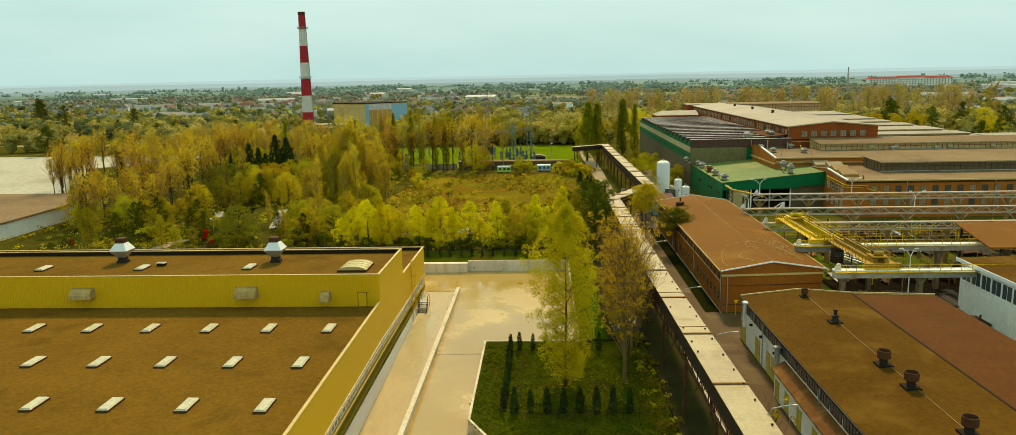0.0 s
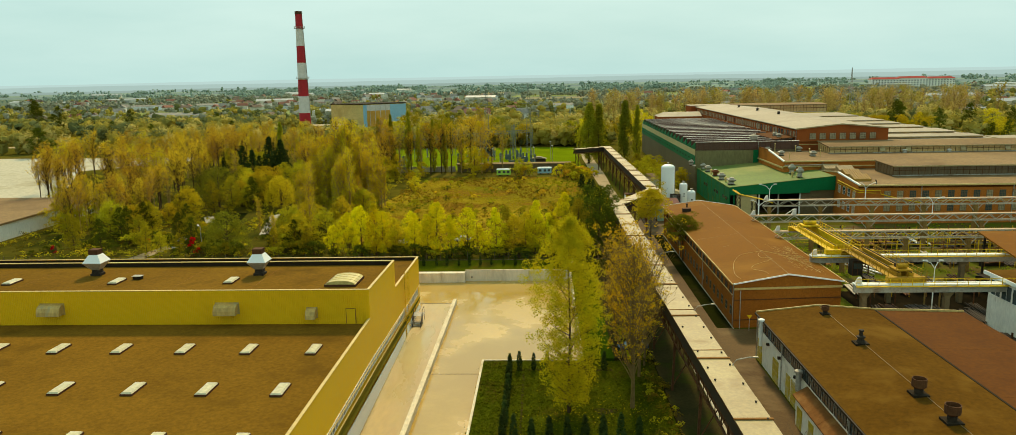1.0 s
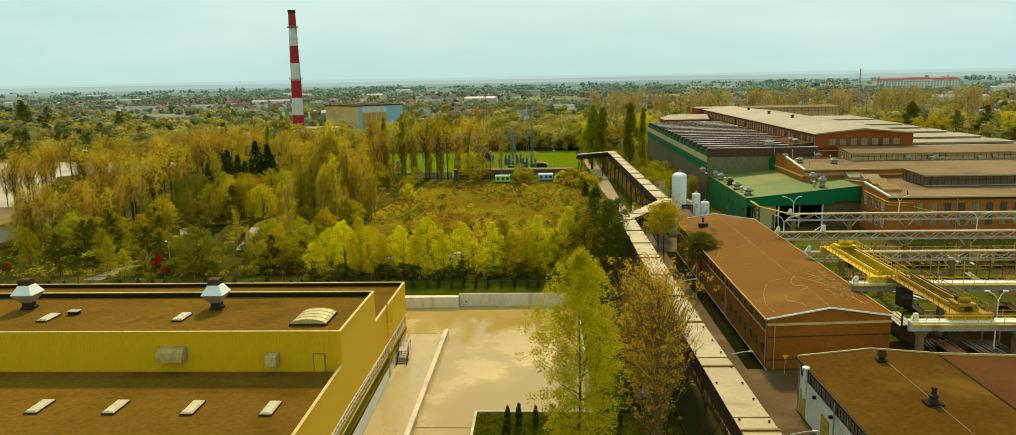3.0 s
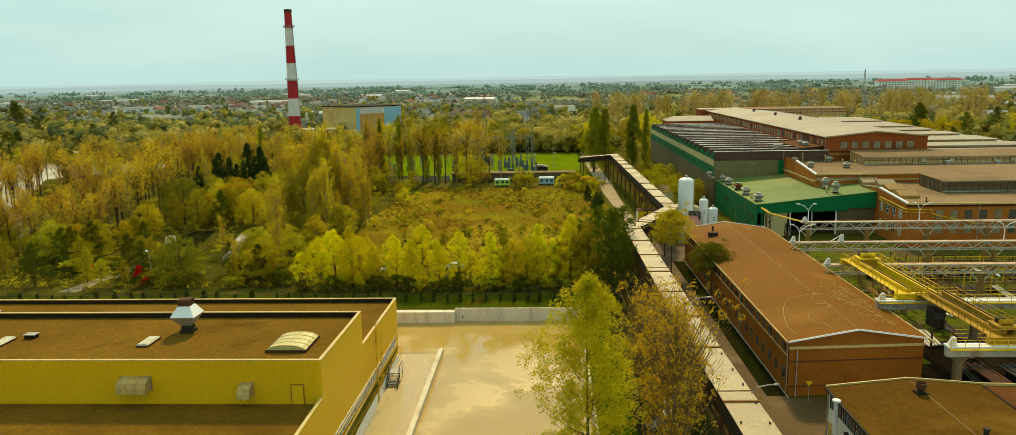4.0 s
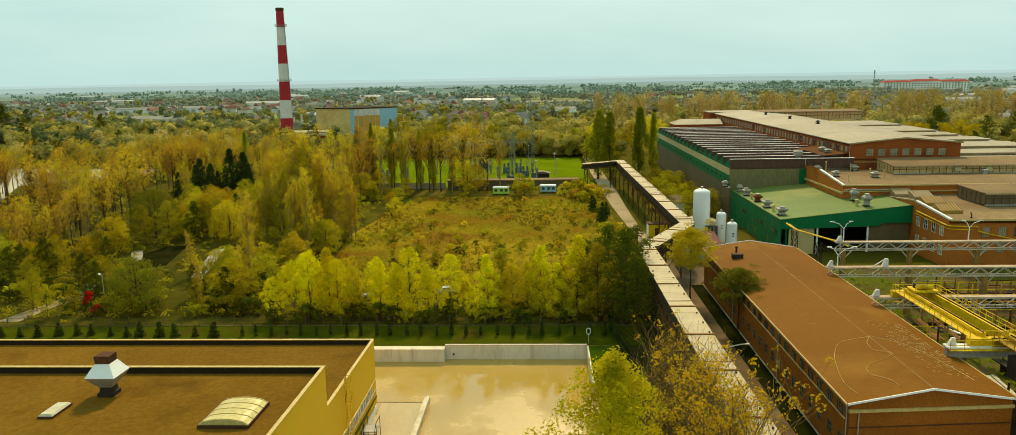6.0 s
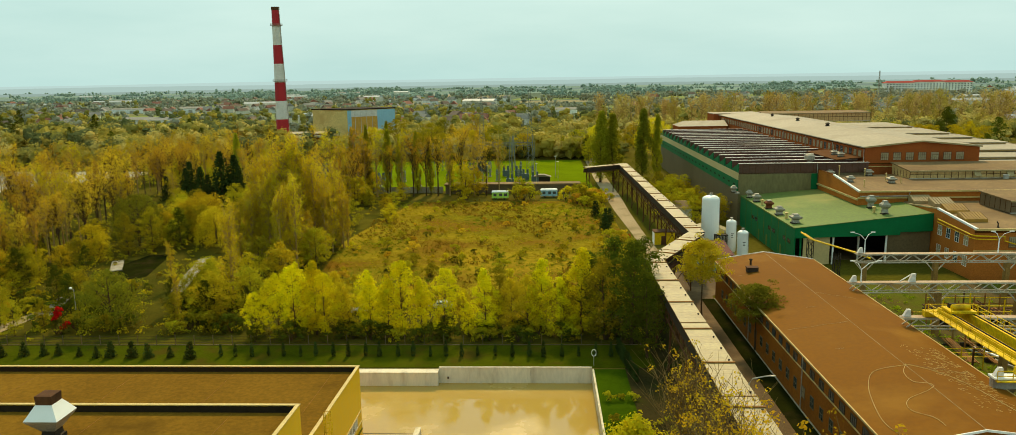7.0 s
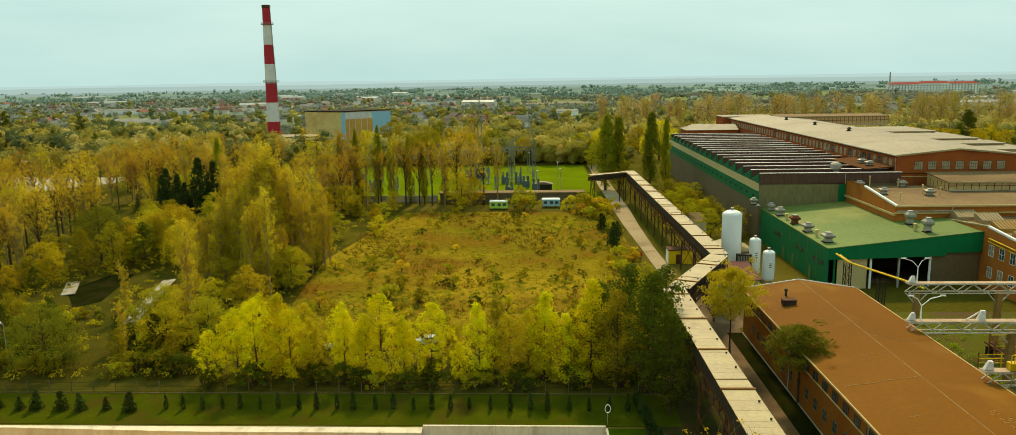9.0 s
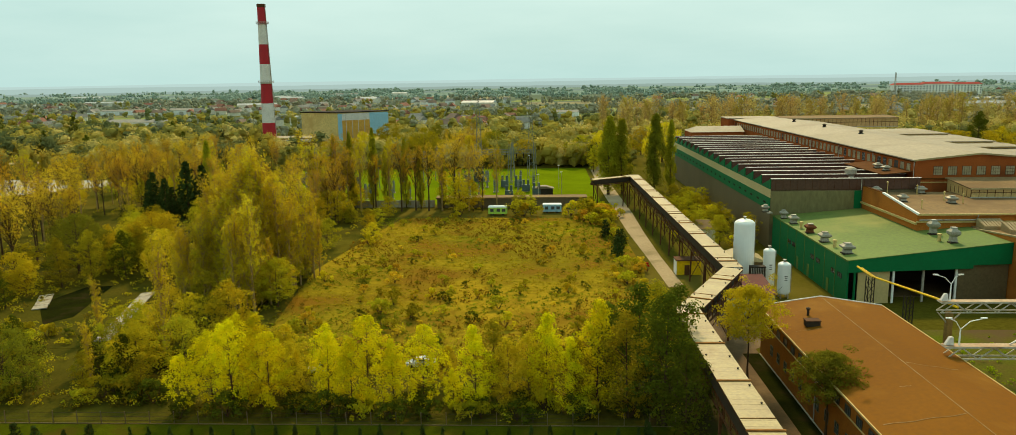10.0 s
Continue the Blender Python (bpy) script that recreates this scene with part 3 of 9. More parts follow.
for row, y in enumerate((97.6, 85.2, 73.2, 61.0, 48.8)):
    for k in range(10):
        skylight(-28.6 - 8.13 * k, y + 0.12 * k, 7.1)
for x in (-45.6, -62.6, -78.4, -94.0):
    skylight(x, 115.2, 11.2, small_k, small_d)
# barrel rooflight
b = wpart("rooflight", Shape().box(-31.3, -26.8, 111.9, 116.9, 11.2, 11.5), RUST_STEEL)
s = Shape()
n = 10
prof = [(-31.2 + 4.3 * i / n, 11.5 + 0.5 * math.sin(math.pi * i / n) ** 0.55) for i in range(n + 1)]
for (xa, za), (xb, zb) in zip(prof, prof[1:]):
    s.poly((xa, 112, za), (xb, 112, zb), (xb, 116.8, zb), (xa, 116.8, za))
s.poly(*[(a, 112, c) for a, c in reversed(prof)])
s.poly(*[(a, 116.8, c) for a, c in prof])
d = wpart("dome", s, DOME_PLASTIC, b, "yellowed ribbed plastic barrel vault")
s = Shape()
for k in range(5):
    y = 112.1 + k * 1.15
    for (xa, za), (xb, zb) in zip(prof, prof[1:]):
        s.beam((xa, y, za + 0.02), (xb, y, zb + 0.02), 0.08, 0.05)
wpart("rib", s, TRIM, b)
# roof seams
s = Shape()
for x in [-30 - 11.5 * i for i in range(8)]:
    s.box(x, x + 0.025, 108.5, 124.2, 11.2, 11.215)
    s.box(x + 3, x + 3.025, 125, 144.7, 6.95, 6.965)
wpart("seam", s, LIGHT_RUST)
# flush access door on the upper wall
wpart("door", Shape().box(-27.2, -26.0, 107.9, 107.95, 7.12, 9.2), YELLOW, label="flush yellow access door")
s = Shape()
s.box(-27.28, -27.2, 107.88, 107.95, 7.12, 9.28)
s.box(-26.0, -25.92, 107.88, 107.95, 7.12, 9.28)
s.box(-27.2, -26.0, 107.88, 107.95, 9.2, 9.28)
wpart("door_frame", s, LIGHT_RUST)


HOOD_STEEL = surface("weathered_hood_sheet", (0.60, 0.40, 0.12), (0.40, 0.24, 0.06), 0.7, 3, 0.6, 0.0, bump=0.1, stain=(0.36, 0.28, 0.13), stain_scale=0.8, stretch=(1, 1, 0.4))


def wall_hood(x, y, z, w, h):
    """A quarter-round air hood on the wall."""
    t = thing("air_hood", "weathered tan curved air hood fixed to the yellow wall", "vent", "air hoods", (x, y, z))
    prof = [(0, h), (-0.45 * h, h * 0.97), (-0.75 * h, h * 0.75), (-0.9 * h, h * 0.4), (-0.95 * h, 0)]
    s = Shape()
    for (ya, za), (yb, zb) in zip(prof, prof[1:]):
        s.poly((-w / 2, ya, za), (-w / 2, yb, zb), (w / 2, yb, zb), (w / 2, ya, za))
    s.poly(*[(-w / 2, a, c) for a, c in reversed(prof)], (-w / 2, 0, 0))
    s.poly(*[(w / 2, a, c) for a, c in prof], (w / 2, 0, 0))
    part("hood", s, HOOD_STEEL, t)
    part("flange", Shape().box(-w / 2 - 0.12, w / 2 + 0.12, -0.04, 0.0, -0.1, h + 0.12), HOOD_STEEL, t)


wall_hood(-67.9, 107.92, 8.7, 3.2, 1.4)
wall_hood(-43.4, 107.92, 8.7, 3.1, 1.4)
wall_hood(-31.75, 107.92, 8.1, 1.3, 1.3)


def cowl_vent(x, y, z):
    t = thing("roof_ventilator", "large silver sheet-metal roof ventilator on the gravel roof", "vent", "silver roof ventilators", (x, y, z))

    def ring(levels):
        s = Shape()
        for (r, a), (q, b) in zip(levels, levels[1:]):
            s.hexa([(-r, -r), (r, -r), (r, r), (-r, r)], a, b, [(-q, -q), (q, -q), (q, q), (-q, q)])
        return s
    part("base", ring([(0.75, 0), (0.75, 0.35), (0.6, 0.4), (0.55, 0.9)]), DARK_STEEL, t)
    part("body", ring([(0.57, 0.9), (1.35, 1.95), (1.42, 2.1)]), STEEL, t)
    part("shoulder", ring([(1.42, 2.103), (0.72, 3.25)]), WHITE_PAINT, t, "bright sheet-metal shoulder")
    part("cap", ring([(0.68, 3.253), (0.72, 4.0), (0.55, 4.05)]), RUST_STEEL, t)


cowl_vent(-42.8, 119.2, 11.2)
cowl_vent(-68.0, 119.6, 11.2)
t = thing("roof_box", "small dark vent box on the gravel roof", "vent", at=(-60.4, 117.0, 11.2))
part("body", Shape().box(-0.6, 0.6, -0.4, 0.4, 0, 0.45), DARK_FELT, t)
part("lid", Shape().box(-0.7, 0.7, -0.5, 0.5, 0.453, 0.52), GREY_PAINT, t)

# caged ladder on the side wall
lad = thing("wall_ladder", "caged yellow-painted ladder fixed to the yellow side wall", "ladder", at=(-23.95 + skew(130.2), 130.2, -3.2))
for dy in (0, 0.55):
    part("rail", Shape().beam((0.25, dy, 0), (0.25, dy, 11.8), 0.07), CRANE_YELLOW, lad)
rung = Shape().beam((0.25, 0, 0), (0.25, 0.55, 0), 0.04).mesh("rung", CRANE_YELLOW)
for k in range(36):
    r = new("rung", rung)
    r.parent, r.location = lad, (0, 0, 0.3 + 0.31 * k)
pr = [(0.25 + 0.75 * math.sin(a), 0.275 + 0.45 * -math.cos(a)) for a in [math.pi * i / 8 for i in range(9)]]
hoop_m = Shape().tube([(a, b, 0) for a, b in pr], 0.03, 5).mesh("hoop", CRANE_YELLOW)
for k in range(11):
    r = new("hoop", hoop_m)
    r.parent, r.location = lad, (0, 0, 2.6 + 0.9 * k)
for i in (2, 4, 6):
    part("cage_bar", Shape().beam((*pr[i], 2.6), (*pr[i], 11.7), 0.04), CRANE_YELLOW, lad)

# dock stair with landing
st = thing("steel_stair", "small grey steel stair and landing by the loading ramp", "stairs", at=(-23.9 + skew(136.6), 136.6, -2.75))
part("landing", Shape().box(0, 1.9, 0, 2.2, 1.7, 1.82), GREY_PAINT, st)
for k in range(7):
    part("tread", Shape().box(0.35, 1.75, -0.32 * (k + 1), -0.32 * k - 0.04, 1.45 - 0.24 * k, 1.5 - 0.24 * k), GREY_PAINT, st)
for x in (0.3, 1.8):
    part("stringer", Shape().beam((x, 0, 1.7), (x, -2.4, 0.05), 0.06, 0.25), DARK_STEEL, st)
    part("handrail", Shape().beam((x, 2.2, 2.85), (x, 0, 2.85), 0.06).beam((x, 0, 2.85), (x, -2.3, 1.15), 0.06), DARK_STEEL, st)
    for y, z0, z1 in ((2.15, 0, 2.85), (0.05, 0, 2.85), (-1.15, 0.9, 2.0), (-2.25, 0, 1.15)):
        part("post", Shape().beam((x, y, z0), (x, y, z1), 0.06), DARK_STEEL, st)

# ---- brick workshop ----
RUSTY_TAPE = surface("worn_tape", (0.36, 0.26, 0.13), (0.2, 0.10, 0.02), 0.5, 3, 0.8, bump=0.05)
shop = thing("brick_workshop", "long red brick workshop with a shallow brown felt roof", "building")
BX0, BX1, BY0, BY1 = 29.5, 46.4, 126.6, 198.3
BSK = 1.4  # the front gable runs out of square
part("wall", Shape().hexa([(BX0, BY0), (BX1, BY0 + BSK), (BX1, BY1), (BX0, BY1)], 0, 7.0), BRICK_WALL, shop)
s = Shape()
for y, dy in ((BY0, BSK), (BY1 - 0.35, 0)):
    s.v += [(BX0, y, 7.0), (BX1, y + dy, 7.0), (37.9, y + dy / 2, 8.35), (BX0, y + 0.35, 7.0), (BX1, y + dy + 0.35, 7.0), (37.9, y + dy / 2 + 0.35, 8.35)]
    k = len(s.v) - 6
    s.f += [(k, k + 1, k + 2), (k + 5, k + 4, k + 3), (k, k + 3, k + 4, k + 1), (k + 1, k + 4, k + 5, k + 2), (k + 2, k + 5, k + 3, k)]
part("gable", s, BRICK_WALL, shop)
s = Shape()
for xa, za, xb, zb in ((BX0 - 0.35, 7.02, 37.9, 8.4), (37.9, 8.4, BX1 + 0.35, 7.02)):
    ya, yb = (BY0 - 0.25 + BSK * (q - BX0) / (BX1 - BX0) for q in (xa, xb))
    s.hexa([(xa, ya), (xb, yb), (xb, BY1 + 0.2), (xa, BY1 + 0.2)], [za, zb, zb, za], [za + 0.2, zb + 0.2, zb + 0.2, za + 0.2])
part("roof", s, BROWN_ROOF, shop, "brown felt roof with pale seams")
part("ridge_seam", Shape().beam((37.9, BY0 + 0.3, 8.61), (37.9, BY1, 8.61), 0.08, 0.03), RUSTY_TAPE, shop, "pale taped ridge seam")
for xa, xb in ((BX0 - 0.47, BX0 - 0.353), (BX1 + 0.353, BX1 + 0.47)):
    part("gutter", Shape().box(xa, xb, BY0 - 0.25, BY1 + 0.2, 7.05, 7.27), TRIM, shop)
part("verge", Shape().beam((BX0 - 0.3, BY0 - 0.31, 7.2), (37.9, BY0 + 0.36, 8.56), 0.1, 0.22).beam((37.9, BY0 + 0.36, 8.56), (BX1 + 0.3, BY0 + BSK - 0.35, 7.2), 0.1, 0.22), WHITE_PAINT, shop)
part("verge", Shape().beam((BX0 - 0.3, BY1 + 0.28, 7.25), (37.9, BY1 + 0.28, 8.62), 0.1, 0.2).beam((37.9, BY1 + 0.28, 8.62), (BX1 + 0.3, BY1 + 0.28, 7.25), 0.1, 0.2), WHITE_PAINT, shop)
part("cornice", Shape().beam((BX0 - 0.1, BY0 - 0.05, 6.35), (BX1 + 0.1, BY0 + BSK - 0.05, 6.35), 0.3, 0.32), TRIM, shop, "pale stone cornice")
part("cornice", Shape().box(BX0 - 0.12, BX0 - 0.003, BY0 + 0.2, BY1, 6.75, 6.98), TRIM, shop)
s = Shape()
for z in (4.55, 1.3):
    s.beam((BX0, BY0 - 0.03, z), (BX1, BY0 + BSK - 0.03, z), 0.08, 0.12)
part("band_course", s, RUST_STEEL, shop)
wm = window_mesh(1.5, 1.05, "y", 2, 0, DARK_STEEL)
put_windows(shop, wm, [(BX0, 129 + 3.05 * i, 5.2) for i in range(22)], 0.0)
wm = window_mesh(1.2, 1.45, "y", 1, 1, GREY_SHEET)
put_windows(shop, wm, [(BX0, 128.6 + 3.05 * i + d, 1.7) for i in range(22) for d in (0, )], 0.12)
part("sill", Shape().box(BX0 - 0.14, BX0 - 0.003, 127.5, 196, 5.05, 5.15), TRIM, shop)
for y in (127.0, 150.5, 175.0):
    part("downpipe", Shape().tube([(BX0 - 0.12, y, 0), (BX0 - 0.12, y, 6.9)], 0.07, 6), GREY_PAINT, shop)
part("downpipe", Shape().tube([(30.4, BY0 - 0.1, 0), (30.4, BY0 - 0.1, 6.1)], 0.07, 6), GREY_PAINT, shop)


def on_roof(x, y):
    return 8.62 - abs(x - 37.9) * 1.38 / 8.9


# loose cables lying in loops on the roof
def cable(name, pts, r=0.026):
    cu = bpy.data.curves.new(name, "CURVE")
    cu.dimensions, cu.bevel_depth, cu.bevel_resolution = "3D", r, 0
    sp = cu.splines.new("POLY")
    dense = []
    for i in range(len(pts) - 1):
        p0, p1, p2, p3 = (Vector((*pts[max(min(j, len(pts) - 1), 0)], 0)) for j in (i - 1, i, i + 1, i + 2))
        for k in range(8):
            u = k / 8
            q = 0.5 * ((2 * p1) + (p2 - p0) * u + (2 * p0 - 5 * p1 + 4 * p2 - p3) * u * u + (3 * p1 - p0 - 3 * p2 + p3) * u ** 3)
            dense.append((q.x, q.y, on_roof(q.x, q.y) + 0.03))
    sp.points.add(len(dense) - 1)
    for p, q in zip(sp.points, dense):
        p.co = (*q, 1)
    cu.materials.append(TRIM)
    return tagged(new(name, cu), "pale cable lying in loose loops on the roof", "cable", "roof cables")


cable("roof_cable", [(37.9, 142.9), (34.5, 142.5), (32.6, 139.5), (31.4, 135.5), (30.6, 131.0), (30.9, 128.0)])
cable("roof_cable", [(37.9, 142.9), (36.9, 141.0), (36.8, 138.6), (38.2, 137.4), (37.2, 136.2), (34.6, 134.8), (33.8, 132.6), (35.0, 130.5), (35.2, 128.5)])
cable("roof_cable", [(38.0, 143.2), (41.0, 142.0), (43.0, 138.5), (44.5, 131.0)], 0.03)
for y, x0, x1 in ((158.5, 30.0, 37.8), (143.2, 38.1, 45.0), (172.0, 38.1, 44.0), (186.0, 30.5, 33.5), (166.0, 34.8, 36.0), (150.0, 33.0, 34.0)):
    path = [(x0 + (x1 - x0) * k / 8, y + 0.12 * math.sin(k * 1.7)) for k in range(9)]
    s = Shape()
    for (a, b), (c, d) in zip(path, path[1:]):
        s.beam((a, b, on_roof(a, b) + 0.002), (c, d, on_roof(c, d) + 0.002), 0.07, 0.012)
    part("felt_seam", s, RUSTY_TAPE, shop, "taped cross seam in the felt")
# flaked pale coating on the sunny slope
fl = random.Random(8)
s = Shape()
for k in range(430):
    x = 45.0 - 4.6 * fl.random() ** 1.5
    y = 129 + 22 * fl.random() ** 0.8
    if fl.random() > 1.15 - abs(y - 143) / 12:
        continue
    z, w, l = on_roof(x, y), fl.uniform(0.015, 0.05), fl.uniform(0.08, 0.5)
    s.hexa([(x, y), (x + l, y - 0.1), (x + l, y + w - 0.1), (x, y + w)], [z - 0.01, z - 0.01 - l * 0.158, z - 0.01 - l * 0.158, z - 0.01], [z + 0.008, z + 0.008 - l * 0.158, z + 0.008 - l * 0.158, z + 0.008])
tagged(part("flaked_coating", s, TRIM, shop, "pale flakes of old roof coating"), kind="stuff")
t = thing("roof_hatch", "dark metal hatch box on the brown roof", "vent", at=(33.0, 187.5, 7.8))
part("body", Shape().box(-0.9, 0.9, -0.6, 0.6, 0, 0.75), DARK_STEEL, t)
part("lid", Shape().box(-1.0, 1.0, -0.7, 0.7, 0.753, 0.85), RUST_STEEL, t)
t = thing("roof_pipe", "short dark vent pipe on the brown roof", "vent", at=(33.8, 191.5, 7.85))
part("pipe", Shape().lathe(0, 0, [(0.18, 0), (0.18, 0.9), (0.3, 0.95), (0.3, 1.15), (0.05, 1.25)], 10), DARK_STEEL, t)
t = thing("road_sign", "yellow triangular warning sign on a thin post", "sign", at=(31.5, 125.0, 0.04))
part("post", Shape().tube([(0, 0, 0), (0, 0, 2.6)], 0.04, 6), GREY_PAINT, t)
part("plate", Shape().hexa([(-0.45, -0.07), (0.45, -0.07), (0.45, -0.045), (-0.45, -0.045)], 2.6, 2.0, [(-0.03, -0.07), (0.03, -0.07), (0.03, -0.045), (-0.03, -0.045)]), CRANE_YELLOW, t)

# ---- white workshop in the foreground ----
wb = thing("white_workshop", "white rendered workshop with a weathered brown felt roof", "building")
part("wall", Shape().box(29.6, 57.3, 28, 113.3, 0, 6.38), WHITEWASH, wb)
s = Shape()
prof = [(29.3, 6.7), (37.8, 7.62), (45.6, 7.0)]
for (xa, za), (xb, zb) in zip(prof, prof[1:]):
    s.hexa([(xa, 28), (xb, 28), (xb, 113.5), (xa, 113.5)], [za - 0.25, zb - 0.25, zb - 0.25, za - 0.25], [za, zb, zb, za])
part("roof", s, OLD_ROOF, wb, "weathered brown felt roof")
s = Shape()
s.hexa([(45.603, 28), (57.6, 28), (57.6, 113.4), (45.603, 113.4)], [6.4, 6.2, 6.2, 6.4], [6.92, 6.58, 6.58, 6.92])
part("sheet_roof", s, RUST_SHEET, wb, "rust-red sheet roof")
for y in (41.5, 55.6, 69.8, 84.0, 98.2):
    part("sheet_lap", Shape().hexa([(45.7, y), (57.6, y), (57.6, y + 0.1), (45.7, y + 0.1)], [6.86, 6.53, 6.53, 6.86], [6.925, 6.59, 6.59, 6.925]), RUST_SHEET, wb)
part("ridge_seam", Shape().beam((37.8, 28, 7.64), (37.8, 113, 7.64), 0.1, 0.03), TAN_ROOF, wb)
part("seam", Shape().beam((45.4, 28, 7.05), (45.4, 113, 7.05), 0.22, 0.08), DARK_FELT, wb)
s = Shape()
for (xa, za), (xb, zb) in zip(prof, prof[1:] + [(57.6, 6.66)]):
    s.beam((xa, 113.56, za + 0.02), (xb, 113.56, zb + 0.02), 0.16, 0.3)
part("verge", s, TRIM, wb)
part("gutter", Shape().box(29.08, 29.247, 28, 113.4, 6.5, 6.72), DARK_STEEL, wb)
part("fascia", Shape().box(29.45, 29.597, 28, 113.3, 6.3, 6.597), DARK_STEEL, wb)
wm = window_mesh(3.2, 1.45, "y", 3, 0, DARK_STEEL)
put_windows(wb, wm, [(29.57, 111.2 - 3.55 * i, 4.75) for i in range(20)], 0.0)
for y in (113.1, 101.9, 94.5, 80.2, 66):
    part("downpipe", Shape().tube([(29.42, y, 0.1), (29.42, y, 6.6)], 0.09, 6), GREY_PAINT, wb)
for y, w in ((111.9, 1.9), (104.6, 2.3), (99.4, 1.5), (97.3, 1.7), (91.2, 1.5), (89.3, 1.5), (85.0, 2.2)):
    d = part("door", Shape().box(29.5, 29.597, y - w / 2, y + w / 2, 0.05, 3.1), DOOR_YELLOW, wb, "chipped yellow metal door")
    s = Shape()
    for k in range(3):
        s.box(29.46, 29.497, y - w / 2 + 0.1, y + w / 2 - 0.1, 0.5 + k * 1.0, 0.62 + k * 1.0)
    part("rail", s, TRIM, d)
part("duct", Shape().lathe(28.95, 109.6, [(0.24, 3.2), (0.24, 6.7), (0.42, 6.72), (0.42, 6.92), (0.1, 7.06)], 14), WHITE_PAINT, wb, "white ventilation duct with a mushroom cap")
part("duct", Shape().lathe(29.1, 94.4, [(0.3, 3.2), (0.3, 5.4), (0.5, 5.42), (0.5, 5.65), (0.1, 5.8)], 12), GREY_PAINT, wb)
for y in (107.6, 102.5, 96.2):
    part("bracket_lamp", Shape().box(29.2, 29.58, y, y + 0.35, 3.9, 4.2), DARK_STEEL, wb)
RUSTY_FELT = surface("reddish_brown_felt", (0.20, 0.085, 0.022), (0.15, 0.062, 0.016), 0.2, 2.5, 0.85, bump=0.15, stain=(0.26, 0.13, 0.04), stain_scale=0.3, spec=0.05)
shed = thing("lean_to", "lean-to shed with a reddish-brown felt roof", "shed", at=(0, 0, 0.0))
s = Shape().hexa([(28.0, 40), (31.3, 40), (31.3, 92.8), (28.0, 92.8)], [3.3, 5.3, 5.3, 3.3], [3.45, 5.45, 5.45, 3.45])
part("roof", s, RUSTY_FELT, shed)
for y in (52.0, 60.2, 68.4, 76.6, 84.8):
    part("sheet_lap", Shape().hexa([(27.98, y), (31.3, y), (31.3, y + 0.06), (27.98, y + 0.06)], [3.4, 5.42, 5.42, 3.4], [3.47, 5.47, 5.47, 3.47]), RUSTY_FELT, shed)
part("wall", Shape().box(28.3, 29.3, 40, 92.4, 0, 3.28), WHITEWASH, shed)
for y in (90.2, 86.5, 82, 77, 71):
    part("door", Shape().box(28.22, 28.297, y, y + 1.5, 0.1, 2.5), DOOR_YELLOW, shed)


def drum_vent(x, y, z, r, h, m=RUST_STEEL):
    t = thing("roof_drum_vent", "rusty round drum ventilator on the felt roof", "vent", "drum ventilators", (x, y, z))
    part("base", Shape().box(-r * 1.1, r * 1.1, -r * 1.1, r * 1.1, -0.1, 0.12), DARK_FELT, t)
    part("neck", Shape().lathe(0, 0, [(r * 0.6, 0.1), (r * 0.6, h * 0.45)], 14), DARK_STEEL, t)
    part("drum", Shape().lathe(0, 0, [(r * 0.7, h * 0.4), (r, h * 0.5), (r, h), (r * 0.9, h), (r * 0.88, h * 0.75)], 18), m, t, smooth=False)


drum_vent(37.3, 83.2, 7.62, 0.72, 1.65)
drum_vent(37.4, 76.9, 7.62, 0.72, 1.65)
drum_vent(37.7, 66.4, 7.62, 0.72, 1.65)
drum_vent(37.4, 109.8, 7.6, 0.5, 1.1)
t = thing("roof_flue", "dark cast flue with collars on the felt roof", "vent", at=(37.5, 98.2, 7.58))
part("base", Shape().box(-0.8, 0.8, -0.7, 0.7, -0.05, 0.15), DARK_FELT, t)
part("flue", Shape().lathe(0, 0, [(0.55, 0.15), (0.3, 0.7), (0.5, 0.75), (0.5, 0.9), (0.25, 1.0), (0.2, 1.5), (0.3, 1.52), (0.3, 1.7)], 12), DARK_STEEL, t)

# ---- pipe gallery with its plank-like roof sheets ----
gal = thing("pipe_gallery", "long elevated pipe gallery roofed with pale metal sheets on rusty trestles", "gallery")
grng = random.Random(11)
VENT_CAP = Shape().lathe(0, 0, [(0.08, 0), (0.08, 0.1), (0.12, 0.11), (0.12, 0.19)], 8).mesh("vent_cap", DARK_STEEL)


